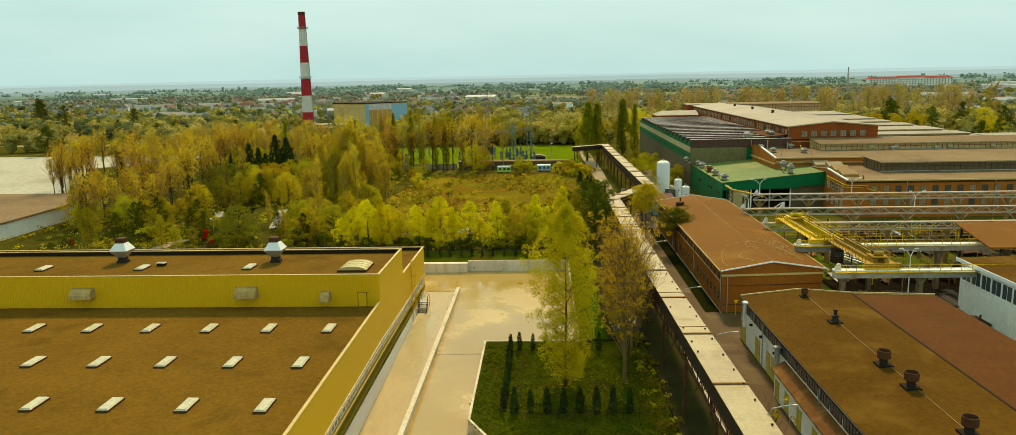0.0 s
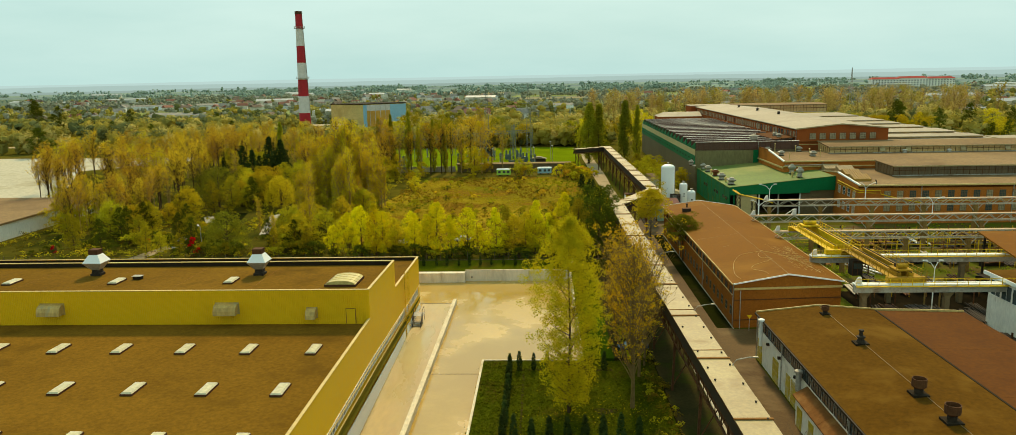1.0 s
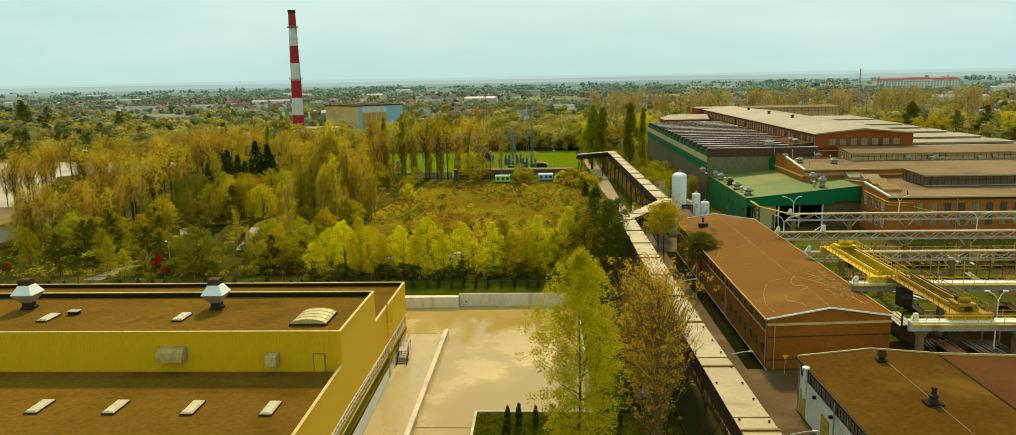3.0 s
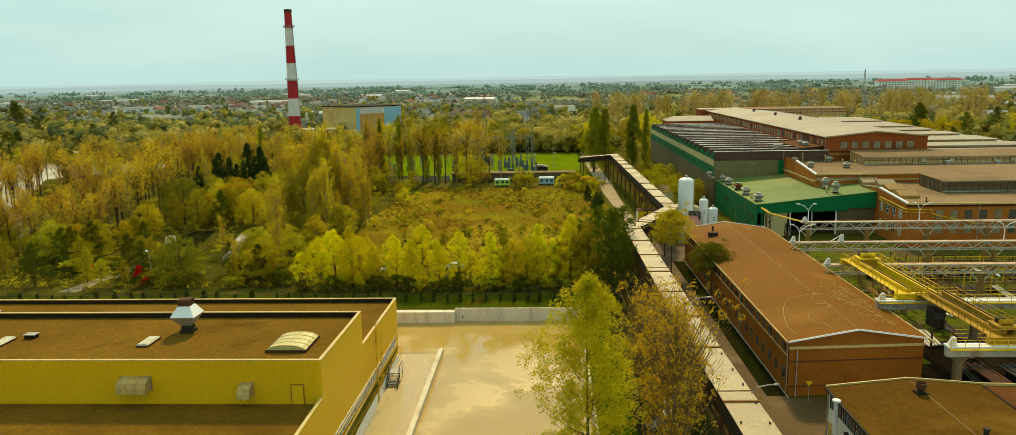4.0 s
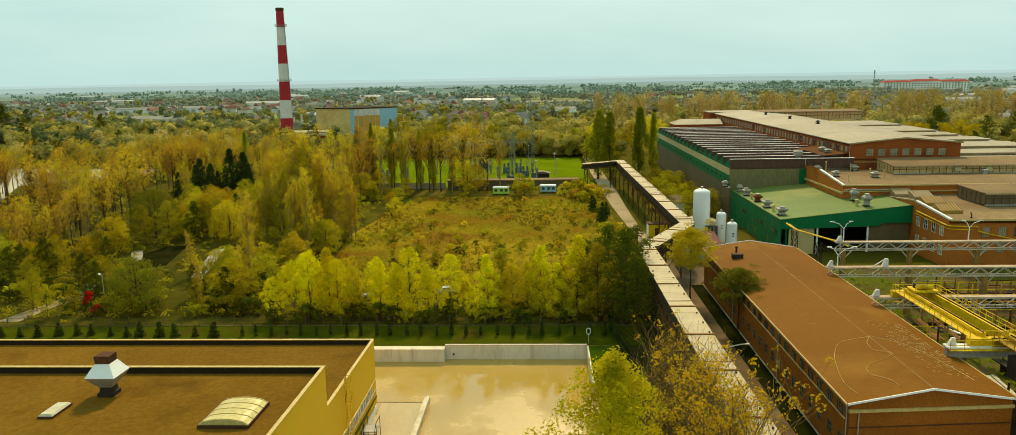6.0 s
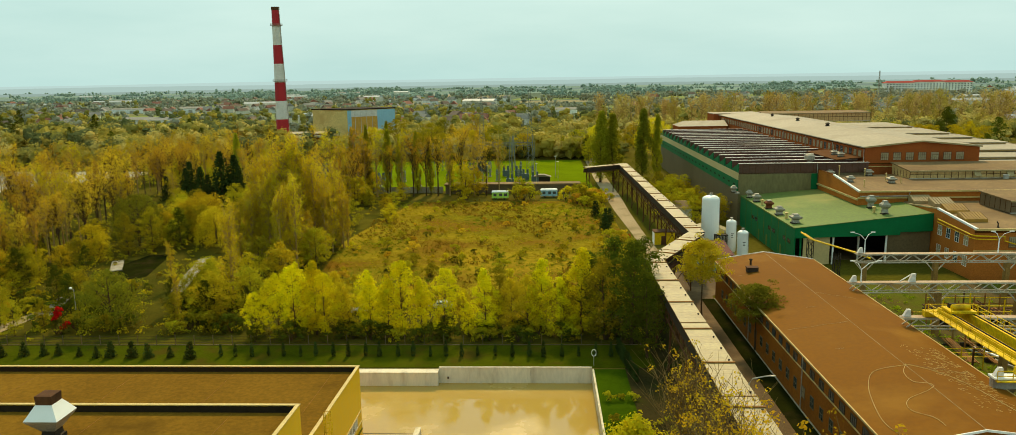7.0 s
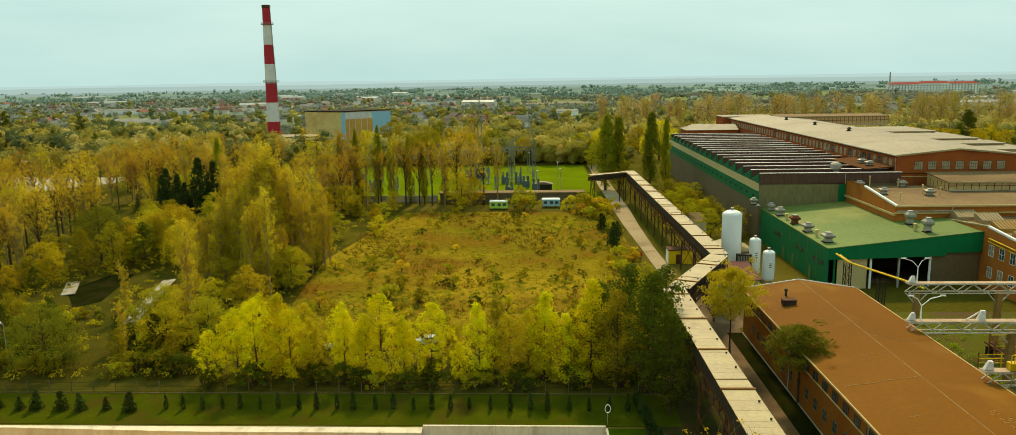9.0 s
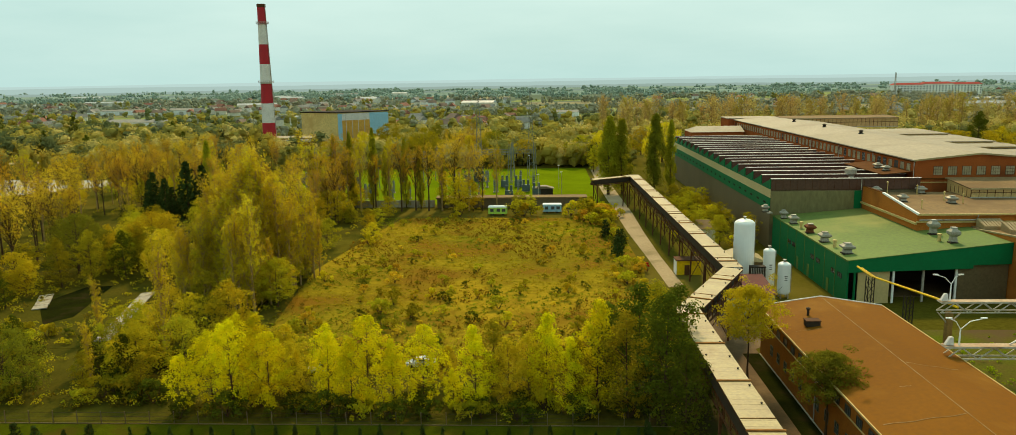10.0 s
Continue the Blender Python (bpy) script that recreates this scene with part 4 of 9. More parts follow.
def gallery_run(a, b, z0, z1, width, sheet=1.15, ribs=(0.03, 0.5), legs=11.5, drop=3.0):
    a, b = Vector((*a, 0)), Vector((*b, 0))
    length = (b - a).length
    d = (b - a).normalized()
    sd = Vector((d.y, -d.x, 0))
    n = max(1, round(length / sheet))

    def at(u, off, z):
        return a + d * u + sd * off + Vector((0, 0, z0 + (z1 - z0) * u / length + z))
    for i in range(n):
        u0, u1 = length * i / n + 0.007, length * (i + 1) / n - 0.007
        lift = grng.uniform(0, 0.015)
        s = Shape()
        c = [at(u0, -width / 2, lift), at(u0, width / 2, lift), at(u1, width / 2, lift + 0.02), at(u1, -width / 2, lift + 0.02)]
        k = len(s.v)
        s.v += [tuple(p) for p in c] + [tuple(p + Vector((0, 0, 0.06))) for p in c]
        s.f += [(3, 2, 1, 0), (4, 5, 6, 7), (0, 1, 5, 4), (1, 2, 6, 5), (2, 3, 7, 6), (3, 0, 4, 7)]
        for f in ribs:
            u = u0 + (u1 - u0) * f
            s.beam(at(u, -width / 2, lift + 0.066), at(u, width / 2, lift + 0.066), 0.06, 0.03)
        part("roof_sheet", s, DECK, gal)
    u = 1.5
    while u < length:
        for off in (-width / 2 + 0.4, width / 2 - 0.4):
            if grng.random() < (0.35 if off < 0 else 0.85):
                o = new("vent_cap", VENT_CAP)
                o.parent, o.location = gal, at(u + grng.uniform(-0.6, 0.6), off, 0.06)
        u += 4.3
    u = 4.0
    while u < length - 1:
        part("batten", Shape().beam(at(u, -width / 2 - 0.1, 0.16), at(u, width / 2 + 0.1, 0.16), 0.26, 0.13), LIGHT_RUST, gal)
        if grng.random() < 0.4:
            part("batten", Shape().beam(at(u + 2.6, -width / 2, 0.1), at(u + 2.6, width / 2, 0.12), 0.09, 0.07), LIGHT_RUST, gal)
        u += legs
    # Added dark panel stands in for the dense pipes and brush on this side.
    part("side_sheet", Shape().beam(at(0, -width / 2 + 0.06, -0.85), at(length, -width / 2 + 0.06, -0.85), 0.05, 1.2), DARK_STEEL, gal, "added dark panel along the gallery side")
    for off in (-width / 2 + 0.12, width / 2 - 0.12):
        s = Shape()
        s.beam(at(0, off, -0.12), at(length, off, -0.12), 0.16, 0.2)
        s.beam(at(0, off, -drop), at(length, off, -drop), 0.16, 0.22)
        s.beam(at(0, off, -drop * 0.5), at(length, off, -drop * 0.5), 0.08, 0.1)
        m = max(1, round(length / 2.6))
        for i in range(m):
            u0, u1 = length * i / m, length * (i + 1) / m
            s.beam(at(u0, off, -drop), at(u0, off, -0.1), 0.09)
            s.beam(at(u0, off, -drop if i % 2 else -0.1), at(u1, off, -0.1 if i % 2 else -drop), 0.07)
        part("side_truss", s, RUST_STEEL, gal, "rusty lattice side truss")
    for off, z, r in ((-width * 0.28, -drop + 0.45, 0.32), (0.05, -drop + 0.4, 0.26), (width * 0.3, -drop + 0.45, 0.3), (-width * 0.2, -drop * 0.45, 0.2), (width * 0.22, -drop * 0.45, 0.22)):
        part("pipe", Shape().tube([at(0, off, z), at(length, off, z)], r, 8), DARK_STEEL if r < 0.3 else RUST_STEEL, gal)
    u = 3.0
    while u < length - 1:
        s = Shape()
        for off in (-width / 2 + 0.2, width / 2 - 0.2):
            p, q = at(u, off, -drop), at(u, off * 1.15, 0)
            s.beam((q.x, q.y, 0), p, 0.28)
        p0, p1 = at(u, -width / 2, 0), at(u, width / 2, 0)
        s.beam((p0.x, p0.y, 0.6), (p1.x, p1.y, at(u, 0, -drop).z), 0.12)
        s.beam((p1.x, p1.y, 0.6), (p0.x, p0.y, at(u, 0, -drop).z), 0.12)
        part("trestle", s, RUST_STEEL, gal)
        u += legs


gallery_run((19.1, 24), (17.35, 114.0), 9.5, 9.5, 3.3, 4.6, (), legs=15.0)
gallery_run((17.35, 114.05), (17.05, 190.5), 9.45, 9.45, 3.3, 1.2, (0.03,))
gallery_run((17.9, 191.0), (28.6, 212.6), 9.4, 9.3, 3.3, 2.4, (), legs=12)
gallery_run((28.9, 213.4), (26.2, 333), 9.3, 9.7, 3.1, 3.0, ())
gallery_run((26.0, 331.2), (12.6, 324.0), 9.75, 9.55, 2.6, 3.0, (), legs=11.0, drop=1.8)


def gallery_lamp(x, y, z, reach=2.2):
    x += max(0.0, 114 - y) * 0.019
    t = thing("bracket_lamp", "grey curved street lamp fixed to the pipe gallery", "lamp", "gallery lamps", (x, y, z))
    part("arm", Shape().tube([(0, 0, -1.5), (0, 0, 0.4), (0.35, 0, 0.9), (reach * 0.7, 0, 1.15), (reach, 0, 1.2)], 0.06, 6), GREY_PAINT, t)
    part("lamp_head", Shape().hexa([(reach - 0.1, -0.1), (reach + 0.4, -0.07), (reach + 0.4, 0.07), (reach - 0.1, 0.1)], 1.14, 1.26), STEEL, t)


for y in (66, 86, 105, 135):
    gallery_lamp(18.9, y, 9.3)

# ---- crane yard: runways along x, two travelling cranes ----
RNG = random.Random(21)
s = Shape().box(46.2, 140, 114, 209, -0.2, 0.03)
YARD_GRASS = surface("weedy_yard", (0.085, 0.11, 0.006), (0.11, 0.075, 0.022), 0.12, 3, 1.0, bump=0.5, stain=(0.105, 0.07, 0.03), stain_scale=0.07, stain_cut=(0.52, 0.62), spec=0.0)
setting("stockyard_ground", s, YARD_GRASS, "weedy stockyard ground with bare patches", "ground")


PALE_STEEL = surface("pale_steel_paint", (0.50, 0.45, 0.34), (0.40, 0.35, 0.26), 0.4, 3, 0.6, bump=0.1, stain=(0.26, 0.15, 0.07), stain_scale=0.5, stain_cut=(0.56, 0.72))
RUSTY_CREAM = surface("rusty_cream_paint", (0.52, 0.38, 0.25), (0.40, 0.24, 0.13), 0.5, 3, 0.7, bump=0.1)
OCHRE_PILLAR = surface("ochre_pillar", (0.30, 0.18, 0.05), (0.22, 0.12, 0.03), 0.4, 3, 0.85, bump=0.2)


def runway(y, x0, x1, ztop, kind, label, rail=True, step=12.0):
    t = thing("crane_runway", label, "runway", "crane runways", (x0, y, 0))
    n = x1 - x0
    if kind == "concrete":
        part("beam", Shape().box(0, n, -0.35, 0.35, ztop - 1.15, ztop), GREY_PAINT, t)
        part("flange", Shape().box(0, n, -0.7, 0.7, ztop + 0.003, ztop + 0.2), WHITE_PAINT, t)
    else:
        s = Shape()
        for yy in (-0.6, 0.6):
            s.beam((0, yy, ztop), (n, yy, ztop), 0.15, 0.17)
            s.beam((0, yy, ztop - 1.4), (n, yy, ztop - 1.4), 0.14, 0.16)
            m = round(n / 1.9)
            for i in range(m):
                a, b = n * i / m, n * (i + 1) / m
                s.beam((a, yy, ztop if i % 2 else ztop - 1.4), (b, yy, ztop - 1.4 if i % 2 else ztop), 0.12)
        for i in range(int(n / 3.8)):
            s.beam((i * 3.8, -0.6, ztop), (i * 3.8, 0.6, ztop), 0.1)
        part("truss", s, PALE_STEEL, t, "pale grey lattice girder")
        part("crane_rail", Shape().box(0, n, -0.62, 0.62, ztop + 0.09, ztop + 0.14), RUSTY_CREAM, t, "rust-stained pale top plate")
    # end stop
    part("end_stop", Shape().hexa([(0.1, -0.25), (1.1, -0.25), (1.1, 0.25), (0.1, 0.25)], ztop + 0.2, ztop + 1.15, [(0.6, -0.2), (1.0, -0.2), (1.0, 0.2), (0.6, 0.2)]), CHIM_WHITE, t)
    x = 1.5
    while x < n:
        part("column", Shape().box(x - 0.35, x + 0.35, -0.45, 0.45, 0, ztop - (1.15 if kind == "concrete" else 1.5)), GREY_SHEET if kind == "concrete" else OCHRE_PILLAR, t)
        if kind != "concrete":
            part("knee_brace", Shape().beam((x - 1.6, 0, ztop - 1.5), (x - 0.3, 0, ztop - 3.0), 0.16).beam((x + 1.6, 0, ztop - 1.5), (x + 0.3, 0, ztop - 3.0), 0.16), PALE_STEEL, t)
        if kind == "concrete":
            part("corbel", Shape().hexa([(x - 0.3, -0.3), (x + 0.3, -0.3), (x + 0.3, 0.3), (x - 0.3, 0.3)], ztop - 2.2, ztop - 1.153, [(x - 0.8, -0.6), (x + 0.8, -0.6), (x + 0.8, 0.6), (x - 0.8, 0.6)]), GREY_SHEET, t)
        x += step
    if rail:
        s = Shape()
        yy = -1.0
        for z in (0.55, 1.1):
            s.beam((0, yy, ztop + z), (n, yy, ztop + z), 0.07)
        for i in range(int(n / 1.6)):
            s.beam((i * 1.6, yy, ztop - 0.1), (i * 1.6, yy, ztop + 1.1), 0.06)
        s.box(0, n, -1.15, -0.72, ztop - 0.12, ztop - 0.02)
        part("railing", s, CRANE_YELLOW, t, "yellow walkway railing")


runway(121.3, 45.6, 130, 8.4, "concrete", "white-topped concrete crane runway with yellow railing")
runway(139.8, 45.4, 130, 8.4, "concrete", "grey concrete crane runway with yellow railing")
runway(160.2, 45.2, 140, 8.5, "truss", "grey steel lattice crane runway on pillars", False)
runway(177.6, 45.0, 160, 8.5, "truss", "grey steel lattice crane runway with end stop", False)
runway(193.4, 52.2, 175, 9.3, "truss", "long grey lattice pipe bridge with lamps", False)

t = thing("buffer_stop", "white buffer stop standing on the lattice runway", "buffer", at=(54.0, 177.6, 8.65))
part("block", Shape().hexa([(-0.1, -0.25), (0.9, -0.25), (0.9, 0.25), (-0.1, 0.25)], 0, 1.3, [(0.4, -0.2), (0.9, -0.2), (0.9, 0.2), (0.4, 0.2)]), CHIM_WHITE, t)
part("stay", Shape().beam((-1.4, 0, 0.05), (0.2, 0, 1.1), 0.14), CHIM_WHITE, t)


CRANE_OCHRE = surface("crane_ochre", (0.46, 0.26, 0.015), (0.36, 0.19, 0.012), 0.3, 3, 0.65, bump=0.05, stain=(0.2, 0.1, 0.012), stain_scale=0.4, spec=0.1)


def crane(x, y0, y1, z, w=5.2, paint=None, trolley_at=0.86, with_cab=True):
    """A travelling bridge crane: two girders, end trucks, walkways, a trolley and a cab."""
    paint = paint or CRANE_YELLOW
    t = thing("bridge_crane", "yellow double-girder travelling crane standing on its runways" if paint is CRANE_YELLOW else "ochre double-girder travelling crane standing on its runways", "crane", "travelling cranes", (x, y0, z))
    n = y1 - y0
    for xx in (0.7, w - 0.7):
        part("girder", Shape().hexa([(xx - 0.32, 0.3), (xx + 0.32, 0.3), (xx + 0.32, n - 0.3), (xx - 0.32, n - 0.3)], 0.1, 1.45, None), paint, t)
        part("rail", Shape().box(xx - 0.06, xx + 0.06, 0.3, n - 0.3, 1.453, 1.58), DARK_STEEL, t)
        k = 1.6
        while k < n - 1:
            part("stiffener", Shape().box(xx - 0.36, xx - 0.323, k, k + 0.1, 0.12, 1.43), paint, t)
            k += 2.4
    for yy in (0, n):
        part("end_truck", Shape().hexa([(-1.2, yy - 0.45), (w + 1.2, yy - 0.45), (w + 1.2, yy + 0.45), (-1.2, yy + 0.45)], 0.15, 0.95), paint, t)
        for xx in (-0.8, 0.2, w - 0.2, w + 0.8):
            part("wheel", Shape().tube([(xx, yy - 0.15, 0.2), (xx, yy + 0.15, 0.2)], 0.35, 12), DARK_STEEL, t)
        part("truck_rail", Shape().beam((-1.2, yy - 0.4, 1.9), (w + 1.2, yy - 0.4, 1.9), 0.07).beam((-1.2, yy - 0.4, 0.95), (-1.2, yy - 0.4, 1.9), 0.07).beam((w + 1.2, yy - 0.4, 0.95), (w + 1.2, yy - 0.4, 1.9), 0.07).beam((w / 2, yy - 0.4, 0.95), (w / 2, yy - 0.4, 1.9), 0.07), paint, t)
    for xx, sgn in ((0.2, -1), (w - 0.2, 1)):
        s = Shape()
        edge = xx + sgn * 1.0
        s.box(min(xx, edge), max(xx, edge), 0.3, n - 0.3, 0.82, 0.9)
        for zz in (1.4, 1.95):
            s.beam((edge, 0.3, zz), (edge, n - 0.3, zz), 0.07)
        k = 0.3
        while k < n:
            s.beam((edge, k, 0.85), (edge, k, 1.95), 0.06)
            k += 1.4
        part("walkway", s, paint, t, "railed walkway")
    ty = n * trolley_at - 2.6
    tr = part("trolley", Shape().box(0.4, w - 0.4, ty, ty + 2.6, 1.6, 1.85), paint, t)
    part("winch", Shape().tube([(0.9, ty + 0.9, 2.2), (w - 0.9, ty + 0.9, 2.2)], 0.35, 12), paint, tr)
    part("motor", Shape().box(1.0, 1.9, ty + 1.6, ty + 2.2, 1.853, 2.4), DARK_STEEL, tr)
    part("trolley_rail", Shape().beam((0.4, ty, 2.8), (w - 0.4, ty, 2.8), 0.07).beam((0.4, ty, 1.8), (0.4, ty, 2.8), 0.07).beam((w - 0.4, ty, 1.8), (w - 0.4, ty, 2.8), 0.07), paint, tr)
    if not with_cab:
        return
    cab = part("cab", Shape().box(-0.9, 0.7, n - 4.6, n - 2.8, -2.4, 0.08), DARK_STEEL, t, "dark hanging operator cab")
    part("pane", Shape().box(-0.75, 0.55, n - 4.66, n - 4.603, -1.2, -0.3), WINDOW, cab)
    for k in range(3):
        part("cab_frame", Shape().beam((-0.9 + k * 0.8, n - 4.62, -2.4), (-0.9 + k * 0.8, n - 4.62, 0.0), 0.08), RUST_STEEL, cab)


crane(49.1, 139.9, 160.1, 8.55, 4.0, None, 0.95, False)
crane(51.6, 121.6, 139.5, 8.55, 3.2, CRANE_OCHRE, 0.18)

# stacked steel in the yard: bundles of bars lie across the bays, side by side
# Shade below the runways is put into this ground's near-black colour.
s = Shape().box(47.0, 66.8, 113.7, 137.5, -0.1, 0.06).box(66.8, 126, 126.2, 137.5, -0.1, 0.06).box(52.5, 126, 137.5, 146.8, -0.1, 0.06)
setting("oily_ground", s, surface("oily_ground", (0.015, 0.011, 0.006), (0.010, 0.008, 0.004), 0.2, 3, 0.9, bump=0.5, stain=(0.022, 0.016, 0.008), stain_scale=0.15, spec=0.0), "near-black bay ground with painted shade", "ground")
# dim: share of dark bars, raised where the bay lies in shade.
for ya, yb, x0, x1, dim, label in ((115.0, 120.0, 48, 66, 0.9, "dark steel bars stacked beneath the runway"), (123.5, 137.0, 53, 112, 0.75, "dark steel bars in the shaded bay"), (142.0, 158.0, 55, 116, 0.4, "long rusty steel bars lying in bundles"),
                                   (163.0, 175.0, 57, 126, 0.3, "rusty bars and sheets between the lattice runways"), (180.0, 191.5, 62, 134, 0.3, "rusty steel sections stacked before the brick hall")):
    stock = thing("steel_stock", label, "steel stock", "steel stacks", (0, ya, 0))
    x = x0
    while x < x1:
        q = RNG.random()
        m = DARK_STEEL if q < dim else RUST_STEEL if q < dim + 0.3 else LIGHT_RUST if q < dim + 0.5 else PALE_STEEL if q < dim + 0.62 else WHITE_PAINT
        n, w, top, tilt = RNG.randrange(3, 8), RNG.choice((0.14, 0.18, 0.26, 0.45)), RNG.uniform(0.35, 1.7), RNG.uniform(-0.05, 0.16)
        y0 = RNG.uniform(0, 2.5)
        ln = min(RNG.uniform(6, 12), yb - ya - y0)
        for k in range(n):
            xx, yy = x + k * w * 1.35, y0 + RNG.uniform(-0.4, 0.4)
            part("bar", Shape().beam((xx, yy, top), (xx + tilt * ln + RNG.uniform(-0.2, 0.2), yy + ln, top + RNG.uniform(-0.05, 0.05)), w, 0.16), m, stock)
        for f in (0.2, 0.8):
            part("bearer", Shape().beam((x - 0.3, y0 + ln * f, top * 0.5), (x + n * w * 1.35 + 0.3, y0 + ln * f, top * 0.5), 0.25, top), DARK_STEEL, stock)
        if RNG.random() < 0.7:
            yy = RNG.choice((0.2, yb - ya - 0.4))
            part("stanchion", Shape().beam((x - 0.5, yy, 0), (x - 0.5, yy, RNG.uniform(2.2, 3.4)), 0.2), OCHRE_PILLAR if RNG.random() < 0.6 else RUST_STEEL, stock)
        x += n * w * 1.35 + RNG.uniform(0.5, 2.2)
# storage racks: posts and cross rails holding long bars
for y, x0, x1, hgt in ((171.8, 60, 126, 3.8), (183.4, 60, 130, 4.0), (188.2, 62, 134, 3.6)):
    t = thing("bar_rack", "rusty steel rack of posts and rails holding long bars", "rack", "bar racks", (x0, y, 0))
    x = 0.0
    while x < x1 - x0:
        part("post", Shape().beam((x, 0, 0), (x, 0, hgt + RNG.uniform(-0.4, 0.5)), 0.16), CRANE_YELLOW if RNG.random() < 0.45 else LIGHT_RUST, t)
        x += 2.4
    for z in (0.9, 2.0, 3.0):
        part("rail", Shape().beam((0, 0, z), (x1 - x0, 0, z), 0.1, 0.12), LIGHT_RUST if z < 2.5 else CRANE_YELLOW, t)
    for k in range(14):
        a = RNG.uniform(0, x1 - x0 - 9)
        z = RNG.choice((1.05, 2.15, 3.1))
        part("bar", Shape().beam((a, 0.3 + RNG.uniform(0, 0.8), z), (a + RNG.uniform(5, 9), 0.3 + RNG.uniform(0, 0.8), z), 0.18, 0.14), RNG.choice((RUST_STEEL, LIGHT_RUST, PALE_ROAD)), t)
# low yellow railings between the bays
for y, x0, x1 in ((163.4, 52, 118), (180.0, 56, 124), (143.0, 58, 112)):
    t = thing("yard_railing", "yellow pipe railing between the steel bays", "railing", "bay railings", (x0, y, 0))
    for z in (1.9, 2.5, 3.1):
        part("rail", Shape().beam((0, 0, z), (x1 - x0, 0, z), 0.08), CRANE_YELLOW, t)
    for k in range(int((x1 - x0) / 3)):
        part("post", Shape().beam((k * 3.0, 0, 0), (k * 3.0, 0, 3.3), 0.13), CRANE_YELLOW if k % 3 else LIGHT_RUST, t)
# pipe bundle near the end of the far runway
for k in range(9):
    t = thing("steel_tube", "long pale steel tube lying on the ground", "tube", "tube bundle", (60 + k * 0.75, 171.0, 0.3 + 0.28 * (k % 2)))
    part("tube", Shape().tube([(0, 0, 0), (4.2, -13, 0)], 0.16, 8), WHITE_PAINT if k % 2 else GREY_PAINT, t)


def yard_lamp(x, y, z0, h, dx):
    t = thing("street_lamp", "grey double-arm lamp post above the works yard", "lamp", "yard lamps", (x, y, z0))
    part("pole", Shape().tube([(0, 0, 0), (0, 0, h)], [0.12, 0.07], 8), WHITE_PAINT, t)
    for d in (dx, -dx * 0.55):
        part("arm", Shape().tube([(0, 0, h - 0.05), (d * 0.4, 0, h + 0.9), (d, 0, h + 1.3)], 0.06, 6), WHITE_PAINT, t)
        part("lamp_head", Shape().hexa([(d - 0.35, -0.1), (d + 0.35, -0.1), (d + 0.35, 0.1), (d - 0.35, 0.1)], h + 1.24, h + 1.4), WHITE_PAINT, t)


for x, y, z, h, d in ((53.6, 193.4, 9.44, 2.4, -2.2), (76, 193.4, 9.44, 2.4, 2.0), (84, 177.6, 8.64, 2.2, 2.0), (61.5, 130, 0.06, 8.5, -1.6), (46.8, 177.6, 8.64, 2.0, 2.6)):
    yard_lamp(x, y, z, h, d)
# inclined yellow pipe on lattice towers beside the green hall
pg = thing("pipe_support", "yellow gas pipe rising over two lattice towers", "pipe", at=(0, 0, 0))
part("pipe", Shape().tube([(51.2, 219, 8.0), (51.5, 214, 7.6), (53.4, 196, 8.9), (54, 192, 8.9)], 0.17, 8), CRANE_YELLOW, pg)
part("pipe", Shape().tube([(51.9, 219, 7.8), (52.2, 214, 7.4), (54.0, 196, 8.7)], 0.1, 8), CRANE_YELLOW, pg)
for x, y in ((51.6, 214.5), (52.6, 203.0)):
    s = Shape()
    for dx in (-0.5, 0.5):
        for dy in (-0.5, 0.5):
            s.beam((x + dx, y + dy, 0), (x + dx, y + dy, 7.4), 0.12)
    for k in range(6):
        z = k * 1.2
        s.beam((x - 0.5, y - 0.5, z), (x + 0.5, y - 0.5, z + 1.2), 0.08).beam((x + 0.5, y - 0.5, z), (x - 0.5, y - 0.5, z + 1.2), 0.08)
        s.beam((x - 0.5, y - 0.5, z), (x - 0.5, y + 0.5, z + 1.2), 0.08)
    part("tower", s, DARK_STEEL, pg)

# canopy and grey building on the far side of the yard
t = thing("canopy", "rust-brown sheet canopy on steel lattice posts", "canopy")
s = Shape().hexa([(75.2, 131.5), (130, 131.5), (130, 153.5), (80.6, 153.5)], 9.35, 9.6)
part("roof", s, BROWN_ROOF, t)
for x in (77.5, 89, 101, 113):
    for y in (132.2, 152.5):
        part("post", Shape().beam((x + (4 if y > 150 else 0), y, 0), (x + (4 if y > 150 else 0), y, 9.35), 0.3), DARK_STEEL, t)
part("edge_truss", Shape().beam((75.4, 131.7, 8.4), (130, 131.7, 8.4), 0.15).beam((75.4, 131.7, 9.3), (130, 131.7, 9.3), 0.12), DARK_STEEL, t)
gb = thing("grey_building", "pale rendered workshop with a glazed upper band", "building")
part("wall", Shape().box(67.5, 110, 60, 125.5, 0, 5.6), WHITEWASH, gb)
part("upper_wall", Shape().box(67.53, 110, 60, 125.47, 5.6, 9.0), WHITEWASH, gb)
part("roof", Shape().hexa([(67.0, 60), (110, 60), (110, 126), (67.0, 126)], [8.98, 9.8, 9.8, 8.98], [9.25, 10.1, 10.1, 9.25]), OLD_ROOF, gb)
part("fascia", Shape().box(66.85, 66.997, 60, 126.1, 8.75, 9.3), WHITE_PAINT, gb)
wm = window_mesh(2.5, 2.3, "y", 1, 0, WHITE_PAINT)
